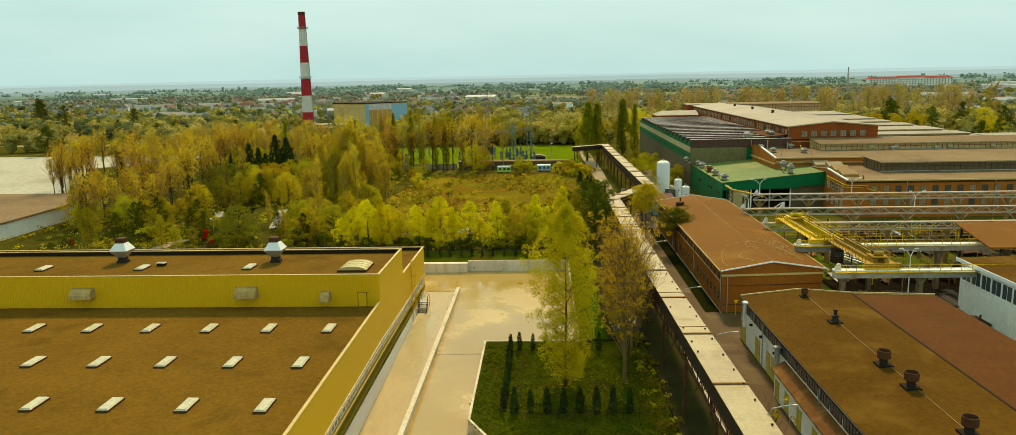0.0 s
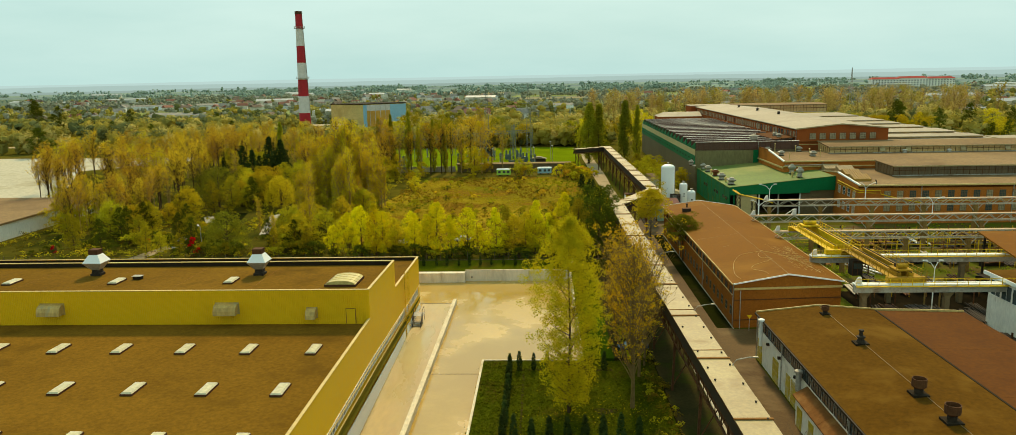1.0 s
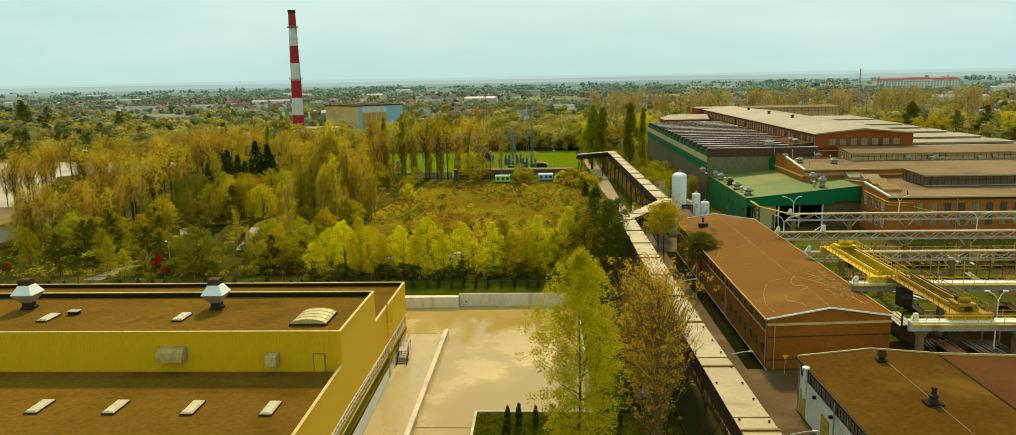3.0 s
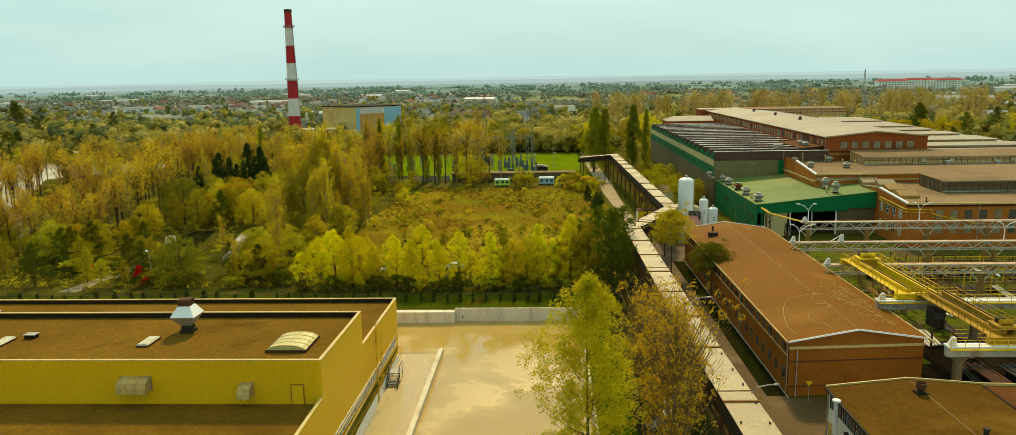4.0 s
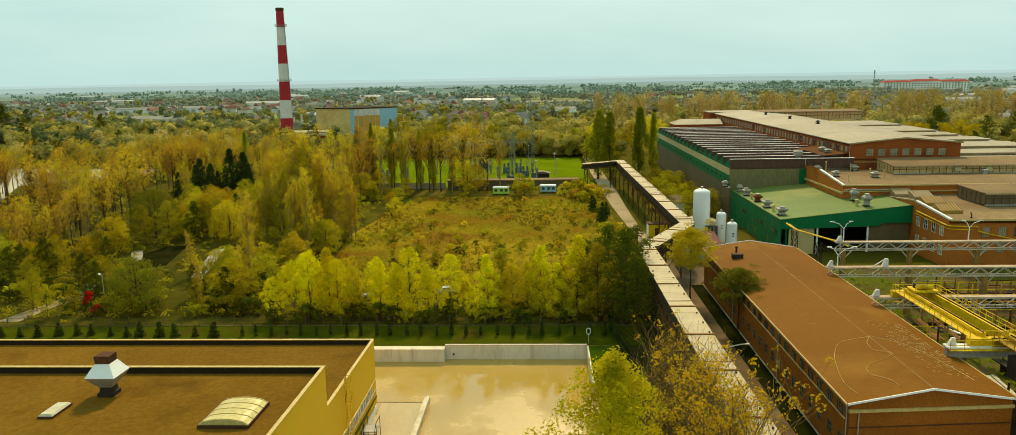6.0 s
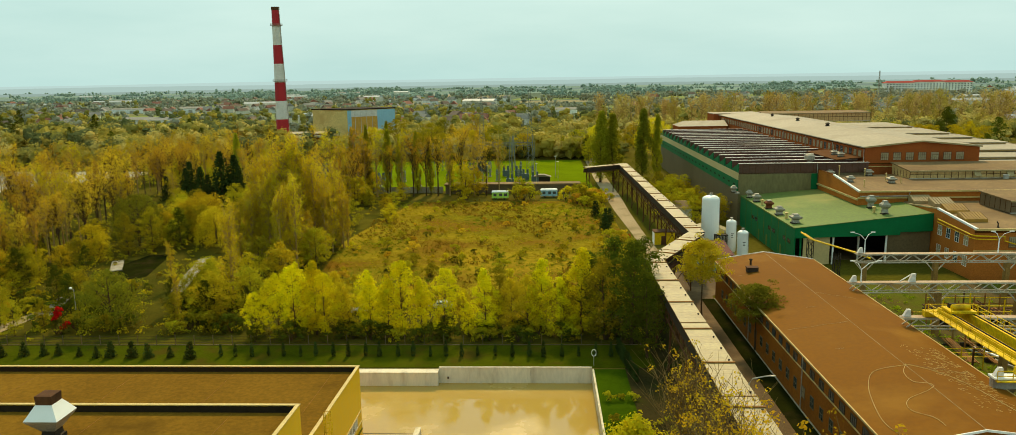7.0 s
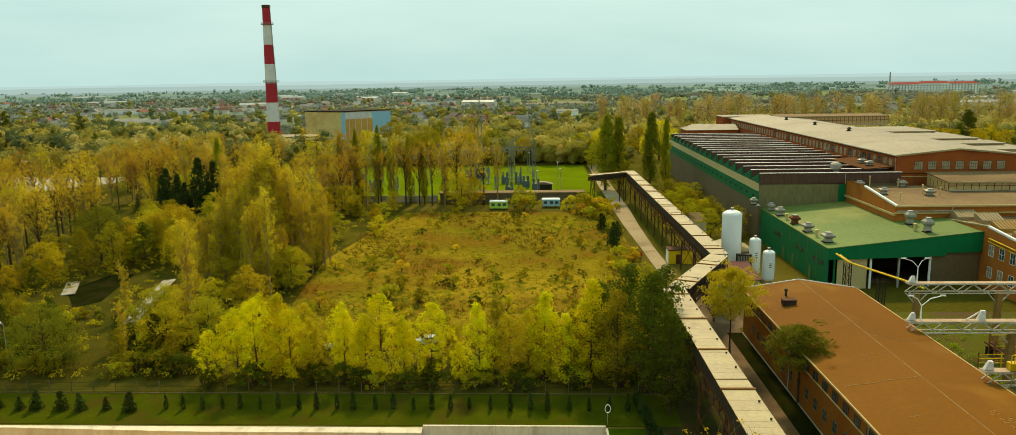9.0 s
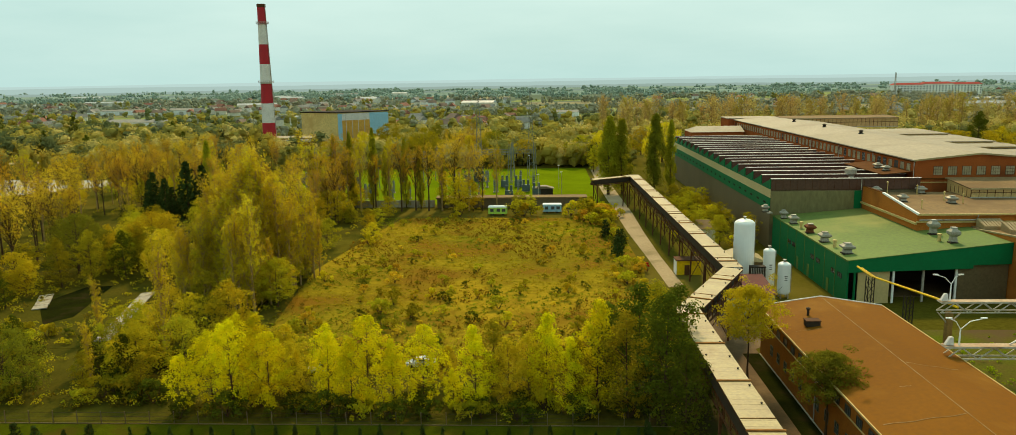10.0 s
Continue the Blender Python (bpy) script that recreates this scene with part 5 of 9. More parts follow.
put_windows(gb, wm, [(67.5, 123.6 - 2.75 * i, 5.9) for i in range(20)], 0.1)

# ---- green hall and its annex ----
OLIVE_SHEET = surface("olive_sheet", (0.20, 0.165, 0.062), (0.155, 0.125, 0.046), 0.08, 2, 0.6, bump=0.1, stain=(0.12, 0.095, 0.04), stain_scale=0.15, stretch=(1, 1, 0.3))
annex = thing("green_annex", "green clad annex with a pale green sloping roof and open gate", "building")
AX0, AX1, AY1 = 51.1, 81.1, 268.1
zl, zr = 8.1, 10.45


def annex_front(x):
    """The front runs slightly out of square."""
    return 222.9 + (x - AX0) * 0.12


def annex_z(x):
    return zl + (zr - zl) * (x - AX0) / (AX1 - AX0)


def slab_x(x0, x1, back, deep, z0, z1):
    """A plate that follows the annex front; back: its distance behind the front."""
    ya, yb = annex_front(x0) + back, annex_front(x1) + back
    return Shape().hexa([(x0, ya), (x1, yb), (x1, yb + deep), (x0, ya + deep)], z0, z1)


part("wall", Shape().box(AX0, AX0 + 0.3, annex_front(AX0), AY1, 0, zl - 0.26), GREEN_SHEET, annex)
part("roof", Shape().hexa([(AX0 - 0.1, annex_front(AX0) - 0.1), (AX1, annex_front(AX1) - 0.1), (AX1, AY1), (AX0 - 0.1, AY1)], [zl - 0.25, zr - 0.25, zr - 0.25, zl - 0.25], [zl, zr, zr, zl]), GREEN_ROOF, annex, "pale green membrane roof")
part("fascia", slab_x(AX0, 74.0, -0.35, 0.24, 5.95, [zl + 0.03, annex_z(74) + 0.03, annex_z(74) + 0.03, zl + 0.03]), GREEN_SHEET, annex, "deep green tapering fascia")
part("fascia", slab_x(74.0, AX1, -0.35, 0.24, 6.55, [annex_z(74) + 0.03, zr + 0.03, zr + 0.03, annex_z(74) + 0.03]), GREEN_SHEET, annex, "deep green tapering fascia")
part("edge_trim", Shape().beam((AX0 - 0.1, annex_front(AX0) - 0.4, zl + 0.06), (AX1, annex_front(AX1) - 0.4, zr + 0.06), 0.14, 0.12), GREEN_ROOF, annex)
part("edge_trim", Shape().beam((AX0 - 0.15, annex_front(AX0), zl + 0.04), (AX0 - 0.15, AY1, zl + 0.04), 0.14, 0.12), GREEN_ROOF, annex)
part("gate_leaf", slab_x(53.2, 59.0, 0.3, 0.2, 0, 6.3), BEIGE_SHEET, annex, "beige gate leaf")
part("gate_leaf", slab_x(71.6, AX1 - 0.1, 0.3, 0.2, 0, 7.0), GREY_SHEET, annex, "brown-grey sheet wall")
part("back_wall", Shape().box(51.5, 81.0, 239.5, 239.8, 0, 7.2), DARK_STEEL, annex)
part("floor", Shape().box(51.5, 81.0, 228, 239.45, 0.02, 0.08), ASPHALT, annex)
for x, m in ((52.4, GREEN_SHEET), (59.5, WHITE_PAINT), (65.0, GREY_PAINT), (71.1, WHITE_PAINT)):
    part("post", slab_x(x, x + 0.35, 0.1, 0.35, 0, 6.9), m, annex)
for y in (228.5, 234.0, 239.5, 245.5, 251.0, 256.5, 262.0):
    part("panel_joint", Shape().box(AX0 - 0.07, AX0 - 0.003, y, y + 0.12, 0, zl - 0.3), GREEN_ROOF, annex)
wm = window_mesh(2.0, 0.9, "y", 1, 0, DARK_STEEL)
put_windows(annex, wm, [(AX0, y, 4.2) for y in (226.3, 229.6, 237.5, 240.8, 252.5, 255.4)], 0.0)
for y in (231.5, 242.4, 249):
    part("door", Shape().box(AX0 - 0.06, AX0 - 0.003, y, y + 1.1, 0, 2.6), GREEN_ROOF, annex)

COWL_STEEL = surface("weathered_cowl_steel", (0.36, 0.32, 0.24), (0.27, 0.235, 0.17), 0.6, 4, 0.6, 0.2, bump=0.1)


def small_cowl(x, y, z, w=1.0, h=1.7, m=None, label="pale sheet-metal roof cowl on the green roof", group="green roof cowls"):
    """A square base, a flared body and a hipped cap."""
    t = thing("roof_cowl", label, "vent", group, (x, y, z - 0.1))
    m = m or COWL_STEEL

    def ring(levels):
        s = Shape()
        for (r, a), (q, b) in zip(levels, levels[1:]):
            r, q = r * w, q * w
            s.hexa([(-r, -r), (r, -r), (r, r), (-r, r)], a * h, b * h, [(-q, -q), (q, -q), (q, q), (-q, q)])
        return s
    part("base", Shape().box(-w * 0.5, w * 0.5, -w * 0.5, w * 0.5, 0, 0.25), DARK_STEEL, t)
    part("neck", ring([(0.4, 0.14), (0.33, 0.42)]), m, t)
    part("hood", ring([(0.33, 0.421), (0.62, 0.6), (0.62, 0.74), (0.28, 0.92)]), m, t)
    part("cap", ring([(0.3, 0.921), (0.32, 1.0)]), GREY_PAINT, t)


for x, y, w in ((52.2, 263.8, 1.3), (52.4, 257.4, 1.6), (52.5, 247.0, 1.6), (52.4, 238.3, 1.7), (52.8, 227.9, 1.8)):
    small_cowl(x, y, annex_z(x), w, 2.1, RED_TILE if abs(y - 247) < 1 else None)
for x, y in ((52.3, 252.0), (52.5, 233.2), (70.8, 231.5)):
    t = thing("roof_stack", "short cream vent stack on the green roof", "vent", "green roof stacks", (x, y, annex_z(x) - 0.05))
    part("pipe", Shape().lathe(0, 0, [(0.3, 0), (0.3, 1.2), (0.42, 1.22), (0.42, 1.45), (0.1, 1.55)], 10), TRIM, t)
for x, y in ((72.4, 237.2), (72.3, 229.6)):
    small_cowl(x, y, annex_z(x), 1.45, 3.0)
small_cowl(48.8, 266.6, 9.3, 1.3, 1.8, None, "sheet-metal wall cowl beside the tall hall", "wall cowls")

hall = thing("green_hall", "tall green and beige clad hall with a saw-tooth roof", "hall")
HX0, HX1, HY0, HY1 = 50.4, 84.2, 268.4, 407.0
part("wall", Shape().box(HX0, HX1, HY0, HY1, 0, 14.0), GREY_SHEET, hall, "olive-grey sheet wall")
part("front_wall", Shape().box(HX0 + 0.1, 71.0, HY0 - 0.12, HY0 - 0.003, 6, 13.75), OLIVE_SHEET, hall)
part("corner_panel", Shape().box(69.4, 71.0, HY0 - 0.2, HY0 - 0.123, 9.6, 13.8), GREEN_SHEET, hall)
part("band", Shape().box(HX0 - 0.2, HX0 - 0.003, HY0, HY1, 9.3, 12.2), GREEN_SHEET, hall, "green sheet band")
part("band", Shape().box(HX0 - 0.16, HX0 - 0.003, HY0, HY1, 12.2, 14.2), BEIGE_SHEET, hall, "beige sheet band")
part("bracket_shelf", Shape().box(HX0 - 1.3, HX0 - 0.203, HY0 - 2.8, HY0 - 0.6, 9.0, 9.25), GREY_PAINT, hall)
slot = Shape().box(-0.24, -0.203, -0.9, 0.9, 10.5, 10.95).mesh("louvre", DARK_STEEL)
for k in range(23):
    o = new("louvre", slot)
    o.parent, o.location = hall, (HX0, HY0 + 4 + k * 5.9, 0)
N_TEETH = 18
pitch = (HY1 - HY0) / N_TEETH
for k in range(N_TEETH):
    y0, y1 = HY0 + k * pitch, HY0 + (k + 1) * pitch
    part("glazing", Shape().box(HX0 + 0.1, HX1, y0, y0 + 0.25, 13.9, 16.5), BROWN_GLAZE, hall, "brown saw-tooth glazing")
    part("roof_slope", Shape().hexa([(HX0, y0 - 0.15), (HX1, y0 - 0.15), (HX1, y1), (HX0, y1)], [16.45, 16.45, 14.05, 14.05], [16.62, 16.62, 14.2, 14.2]), MAROON_ROOF, hall)
    part("ridge_cap", Shape().box(HX0 - 0.1, HX1, y0 - 0.5, y0 + 0.25, 16.63, 16.72), CHIM_WHITE, hall, "white sheet-metal ridge cap")
    part("end_panel", Shape().hexa([(HX0 - 0.2, y0), (HX0 - 0.003, y0), (HX0 - 0.003, y1 - 0.1), (HX0 - 0.2, y1 - 0.1)], 14.2, [16.6, 16.6, 14.3, 14.3]), GREEN_SHEET, hall)
bar_m = Shape().box(0, 0.07, -0.04, -0.003, 14.1, 16.5).mesh("glazing_bar", RUST_STEEL)
for i in range(20):
    o = new("glazing_bar", bar_m)
    o.parent, o.location = hall, (HX0 + 1 + i * 1.68, HY0, 0)
t = thing("roof_cowl", "large pale sheet-metal cowl on the saw-tooth roof", "vent", at=(71.5, 276.5, 14.6))
part("pipe", Shape().lathe(0, 0, [(0.8, 0), (0.8, 1.6)], 14), GREY_PAINT, t)
part("hood", Shape().lathe(0, 0, [(0.85, 1.6), (1.35, 2.1), (1.35, 3.2), (0.8, 3.6)], 14), COWL_STEEL, t)
part("drain", Shape().tube([(-0.6, -8.3, -0.7), (-0.6, -8.3, 2.2)], 0.08, 6), GREY_PAINT, t)

# ---- brick halls ----
DARK_GLAZE = surface("dark_shed_glazing", (0.15, 0.105, 0.05), (0.11, 0.075, 0.035), 0.3, 2, 0.4, bump=0.05, stretch=(3, 1, 0.2))
b1 = thing("machine_hall", "orange brick machine hall with tan roof and lantern", "hall", "brick halls")
MX0 = 71.2
part("wall", Shape().box(MX0, 190, 241.3, 268.1, 0, 12.75), ORANGE_BRICK, b1)
part("roof", Shape().hexa([(MX0 + 0.4, 241.0), (190, 241.0), (190, 268.2), (MX0 + 0.4, 268.2)], 12.753, [13.0, 13.0, 13.35, 13.35]), TAN_ROOF, b1, "tan felt roof")
part("gable_wall", Shape().hexa([(MX0, 241.2), (MX0 + 0.38, 241.2), (MX0 + 0.38, 257.3), (MX0, 257.3)], 12.753, [12.9, 12.9, 14.65, 14.65]), ORANGE_BRICK, b1)
part("gable_wall", Shape().box(MX0, MX0 + 0.38, 257.32, 268.1, 12.753, 14.85), ORANGE_BRICK, b1)
part("coping", Shape().box(MX0 - 0.1, MX0 + 0.44, 257.4, 268.1, 14.853, 14.95), RUST_SHEET, b1)
part("verge", Shape().beam((MX0 + 0.1, 240.9, 13.0), (MX0 + 0.1, 257.4, 14.85), 0.5, 0.36), WHITE_PAINT, b1, "white metal verge")
part("eave", Shape().beam((MX0, 240.85, 12.95), (190, 240.85, 12.95), 0.25, 0.35), TRIM, b1)
part("string_course", Shape().box(MX0 - 0.45, MX0 - 0.003, 241.2, 268.0, 10.9, 11.3), TRIM, b1)
part("string_course", Shape().box(MX0 - 0.2, 190, 240.9, 241.297, 11.3, 11.6), TRIM, b1)
part("rain_pipe", Shape().tube([(MX0 + 0.2, 240.7, 11.9), (82.4, 240.7, 11.9), (82.6, 240.7, 12.9)], 0.13, 8), GREY_PAINT, b1)
b2 = thing("front_hall", "long orange brick hall with two rows of tall windows", "hall", "brick halls")
FX0, FY0 = 81.2, 210.3
part("wall", Shape().box(FX0, 190, FY0, 241.2, 0, 9.95), ORANGE_BRICK, b2)
part("roof", Shape().hexa([(FX0 + 0.4, FY0 - 0.3), (190, FY0 - 0.3), (190, 241.2), (FX0 + 0.4, 241.2)], 9.953, [10.25, 10.25, 10.6, 10.6]), TAN_ROOF, b2, "tan felt roof")
part("gable_wall", Shape().hexa([(FX0, FY0), (FX0 + 0.38, FY0), (FX0 + 0.38, 225.0), (FX0, 225.0)], 9.953, [10.1, 10.1, 11.5, 11.5]), ORANGE_BRICK, b2)
part("gable_wall", Shape().hexa([(FX0, 225.02), (FX0 + 0.38, 225.02), (FX0 + 0.38, 241.2), (FX0, 241.2)], 9.953, [11.5, 11.5, 10.1, 10.1]), ORANGE_BRICK, b2)
part("verge", Shape().beam((FX0 + 0.1, FY0 - 0.4, 10.2), (FX0 + 0.1, 225.0, 11.65), 0.5, 0.36), WHITE_PAINT, b2, "white metal verge")
part("verge", Shape().beam((FX0 + 0.1, 225.1, 11.65), (FX0 + 0.1, 241.1, 10.2), 0.5, 0.28), DECK, b2)
part("eave", Shape().beam((FX0, FY0 - 0.45, 10.1), (190, FY0 - 0.45, 10.1), 0.3, 0.4), TRIM, b2)
part("frieze", Shape().box(FX0 - 0.1, 190, FY0 - 0.14, FY0 - 0.003, 9.35, 9.85), RUST_SHEET, b2)
part("string_course", Shape().box(FX0 - 0.1, 190, FY0 - 0.15, FY0 - 0.003, 5.75, 5.95), TRIM, b2)
wm = window_mesh(1.65, 2.1, "x", 3, 4, GREY_SHEET)
put_windows(b2, wm, [(88.5 + 3.22 * i, FY0 - 0.02, 6.5) for i in range(30)], 0.6)
put_windows(b2, wm, [(88.5 + 3.22 * i, FY0 - 0.02, 3.2) for i in range(30)], 0.6)
wm = window_mesh(1.6, 2.1, "y", 1, 1, WHITE_PAINT)
put_windows(b2, wm, [(FX0, 213.2 + 3.4 * i, 6.3) for i in range(4)], 0.8)
put_windows(b2, wm, [(FX0, 213.2 + 3.4 * i, 2.2) for i in range(4)], 0.8)
part("gas_pipe", Shape().tube([(FX0 - 0.3, 224, 9.6), (FX0 - 0.3, 211, 8.9), (FX0, FY0 - 0.5, 8.9), (86.6, FY0 - 0.5, 8.7), (86.6, FY0 - 0.5, 7.9), (88.4, FY0 - 0.5, 7.3), (97, FY0 - 0.5, 5.4)], 0.13, 8), CRANE_YELLOW, b2, "yellow gas pipe along the brick wall")
part("gas_pipe", Shape().tube([(FX0 - 0.35, 224, 9.0), (FX0 - 0.35, 211, 8.3), (FX0, FY0 - 0.62, 8.3), (86.0, FY0 - 0.62, 8.1)], 0.09, 8), CRANE_YELLOW, b2, "yellow gas pipe along the brick wall")
for x in (97.0, 120.0, 143.0):
    part("downpipe", Shape().tube([(x, FY0 - 0.25, 0), (x, FY0 - 0.25, 9.8)], 0.09, 6), GREY_PAINT, b2)
t = thing("roof_hook", "small dark vent pipe on the tan roof", "vent", at=(85.9, 211.2, 10.2))
part("pipe", Shape().tube([(0, 0, 0), (0, 0, 0.8), (-0.25, 0, 1.2)], 0.13, 8), DARK_STEEL, t)
part("collar", Shape().lathe(0, 0, [(0.3, 0), (0.2, 0.2)], 8), DARK_STEEL, t)
BOX_LIGHT = surface("amber_rooflight", (0.40, 0.215, 0.03), (0.30, 0.15, 0.022), 0.6, 3, 0.4, bump=0.02)
PALE_LIGHT = surface("tan_rooflight", (0.36, 0.26, 0.12), (0.29, 0.2, 0.09), 0.6, 3, 0.5, bump=0.02)
for x, y, z, m in ((84.4, 239.0, 10.5, PALE_LIGHT), (87.0, 235.1, 10.5, PALE_LIGHT), (85.8, 227.1, 10.4, BOX_LIGHT), (84.4, 217.6, 10.3, BOX_LIGHT)):
    t = thing("box_rooflight", "tilted ribbed box rooflight on the tan roof", "rooflight", "box rooflights", (x, y, z))
    part("box", Shape().hexa([(-2.3, -1.5), (2.3, -1.5), (2.3, 1.5), (-2.3, 1.5)], 0, [0.7, 0.7, 1.7, 1.7]), m, t)
    for k in range(8):
        part("rib", Shape().beam((-2.2 + k * 0.63, -1.5, 0.73), (-2.2 + k * 0.63, 1.5, 1.73), 0.07, 0.06), TAN_ROOF, t)


def lantern(x0, x1, y0, y1, z0, zf, zb, label, glaze, vents=(), group="roof lanterns"):
    """A glazed roof monitor: bars, panes and a roof that rises to the back."""
    t = thing("roof_lantern", label, "rooflight", group)
    part("glazing", Shape().hexa([(x0, y0), (x1, y0), (x1, y1), (x0, y1)], z0, [zf - 0.25, zf - 0.25, zb - 0.25, zb - 0.25]), glaze, t)
    bar = Shape().box(-0.06, 0.06, -0.06, -0.003, z0 + 0.15, zf - 0.3).mesh("glazing_bar", RUST_STEEL)
    n = int((x1 - x0) / 1.7)
    for i in range(n + 1):
        o = new("glazing_bar", bar)
        o.parent, o.location = t, (x0 + (x1 - x0) * i / n, y0, 0)
    side = Shape().box(-0.06, -0.003, -0.06, 0.06, z0 + 0.15, zf - 0.3).mesh("glazing_bar", RUST_STEEL)
    n = int((y1 - y0) / 1.7)
    for i in range(n + 1):
        o = new("glazing_bar", side)
        o.parent, o.location = t, (x0, y0 + (y1 - y0) * i / n, 0)
    part("sill", Shape().box(x0 - 0.15, x1, y0 - 0.2, y0 - 0.003, z0 - 0.1, z0 + 0.14), GREY_PAINT, t)
    part("transom", Shape().box(x0 - 0.08, x1, y0 - 0.1, y0 - 0.062, z0 + (zf - z0) * 0.5, z0 + (zf - z0) * 0.55), RUST_STEEL, t)
    part("roof", Shape().hexa([(x0 - 0.4, y0 - 0.5), (x1, y0 - 0.5), (x1, y1 + 0.4), (x0 - 0.4, y1 + 0.4)], [zf - 0.247, zf - 0.247, zb - 0.247, zb - 0.247], [zf, zf, zb, zb]), TAN_ROOF, t)
    part("fascia", Shape().box(x0 - 0.4, x1, y0 - 0.62, y0 - 0.503, zf - 0.3, zf + 0.05), DECK, t)
    for x in vents:
        part("open_vent", Shape().hexa([(x - 0.8, y0 - 1.0), (x + 0.8, y0 - 1.0), (x + 0.8, y0 - 0.9), (x - 0.8, y0 - 0.9)], zf - 1.5, zf - 0.35, [(x - 0.8, y0 - 0.3), (x + 0.8, y0 - 0.3), (x + 0.8, y0 - 0.2), (x - 0.8, y0 - 0.2)]), DECK, t, "open pale vent flap")
    return t


lantern(91.0, 190, 259.6, 269.9, 13.3, 15.4, 16.4, "long glazed lantern with a tan roof and open flaps", SHED_GLASS, (107.4, 115.4, 132.4, 146.0, 160.0))
lantern(95.9, 190, 224.6, 236.2, 10.6, 13.3, 13.7, "long dark glazed lantern with a tan roof", DARK_GLAZE)
for x, y in ((114.0, 258.4), (127.6, 258.2)):
    t = thing("roof_box", "small pale box standing before the lantern", "vent", "lantern boxes", (x, y, 13.25))
    part("body", Shape().box(-0.5, 0.5, -0.4, 0.4, 0, 0.9), GREY_PAINT, t)
    part("lid", Shape().box(-0.6, 0.6, -0.5, 0.5, 0.903, 1.0), WHITE_PAINT, t)


def mh_z(y):
    return 13.0 + (y - 241.0) * 0.013


for x, y, w in ((74.8, 255.9, 1.5), (83.8, 253.4, 1.6), (83.6, 266.5, 1.6), (73.6, 266.5, 1.6)):
    small_cowl(x, y, mh_z(y), w, 1.7, None, "pale sheet-metal cowl on the tan roof", "tan roof cowls")
for x, y, h in ((75.6, 265.5, 2.6), (74.8, 247.4, 1.5), (83.7, 256.4, 1.8), (85.8, 252.8, 1.8), (82.2, 265.5, 1.8)):
    t = thing("roof_stack", "thin pale vent pipe on the tan roof", "vent", "tan roof stacks", (x, y, mh_z(y) - 0.05))
    part("pipe", Shape().lathe(0, 0, [(0.13, 0), (0.13, h), (0.24, h + 0.02), (0.24, h + 0.25), (0.06, h + 0.35)], 8), TRIM, t)

big = thing("great_hall", "great red brick hall with a shallow tan gable roof", "hall", "brick halls")
GX0, GX1, GY0, GY1 = 84.7, 114.6, 272.4, 447.0
gxm = 99.3
GE, GP = 20.0, 21.5
RED_BRICK_WALL = surface("red_brick_wall", (0.36, 0.095, 0.022), (0.29, 0.072, 0.017), 0.2, 5, 0.9, bump=0.5, stain=(0.2, 0.055, 0.017), stain_scale=0.15, stain_cut=(0.56, 0.74), spec=0.03)
part("wall", Shape().box(GX0, GX1, GY0, GY1, 0, GE), RED_BRICK_WALL, big)
s = Shape()
s.v += [(GX0, GY0, GE), (GX1, GY0, GE), (gxm, GY0, GP), (GX0, GY0 + 0.5, GE), (GX1, GY0 + 0.5, GE), (gxm, GY0 + 0.5, GP)]
s.f += [(0, 1, 2), (5, 4, 3), (0, 3, 4, 1), (1, 4, 5, 2), (2, 5, 3, 0)]
part("gable", s, RED_BRICK_WALL, big)
for xa, za, xb, zb in ((GX0 - 0.5, GE + 0.02, gxm, GP + 0.02), (gxm, GP + 0.02, GX1 + 0.5, GE + 0.02)):
    part("roof", Shape().hexa([(xa, GY0 - 0.3), (xb, GY0 - 0.3), (xb, GY1), (xa, GY1)], [za, zb, zb, za], [za + 0.25, zb + 0.25, zb + 0.25, za + 0.25]), PALE_ROOF, big, "pale tan felt roof")
    part("verge", Shape().beam((xa, GY0 - 0.4, za + 0.15), (xb, GY0 - 0.4, zb + 0.15), 0.2, 0.4), DECK, big)
part("string_course", Shape().box(GX0 - 0.1, GX1, GY0 - 0.15, GY0 - 0.003, 15.7, 15.95), RUST_SHEET, big)
part("string_course", Shape().box(GX0 - 0.1, GX1, GY0 - 0.15, GY0 - 0.003, 14.9, 15.1), TRIM, big)
wm = window_mesh(2.1, 2.1, "x", 3, 2, RUST_STEEL)
put_windows(big, wm, [(89.9 + 3.28 * i, GY0 - 0.02, 16.65) for i in range(7)], 0.92)
wm = window_mesh(2.0, 2.2, "y", 2, 0, RUST_STEEL)
put_windows(big, wm, [(GX0, GY0 + 3.4 + 3.3 * i, 17.0) for i in range(52)], 0.9)
part("cornice", Shape().box(GX0 - 0.25, GX0 - 0.003, GY0, GY1, GE - 0.35, GE - 0.02), RUST_SHEET, big)
for y in (GY0 + 0.4, 296.0, 320.0, 344.0):
    part("downpipe", Shape().tube([(GX0 - 0.15, y, 15.5), (GX0 - 0.15, y, GE - 0.3)], 0.1, 6), GREY_PAINT, big)
for y in (337.3, 369.6, 403.5):
    t = thing("roof_cowl", "small dark cowl on the great roof", "vent", "great roof cowls", (97.6, y, 21.5))
    part("base", Shape().box(-0.6, 0.6, -0.6, 0.6, -0.1, 0.3), DARK_STEEL, t)
    part("hood", Shape().lathe(0, 0, [(0.5, 0.3), (0.5, 0.8), (0.9, 0.9), (0.35, 1.3)], 10), DARK_STEEL, t)
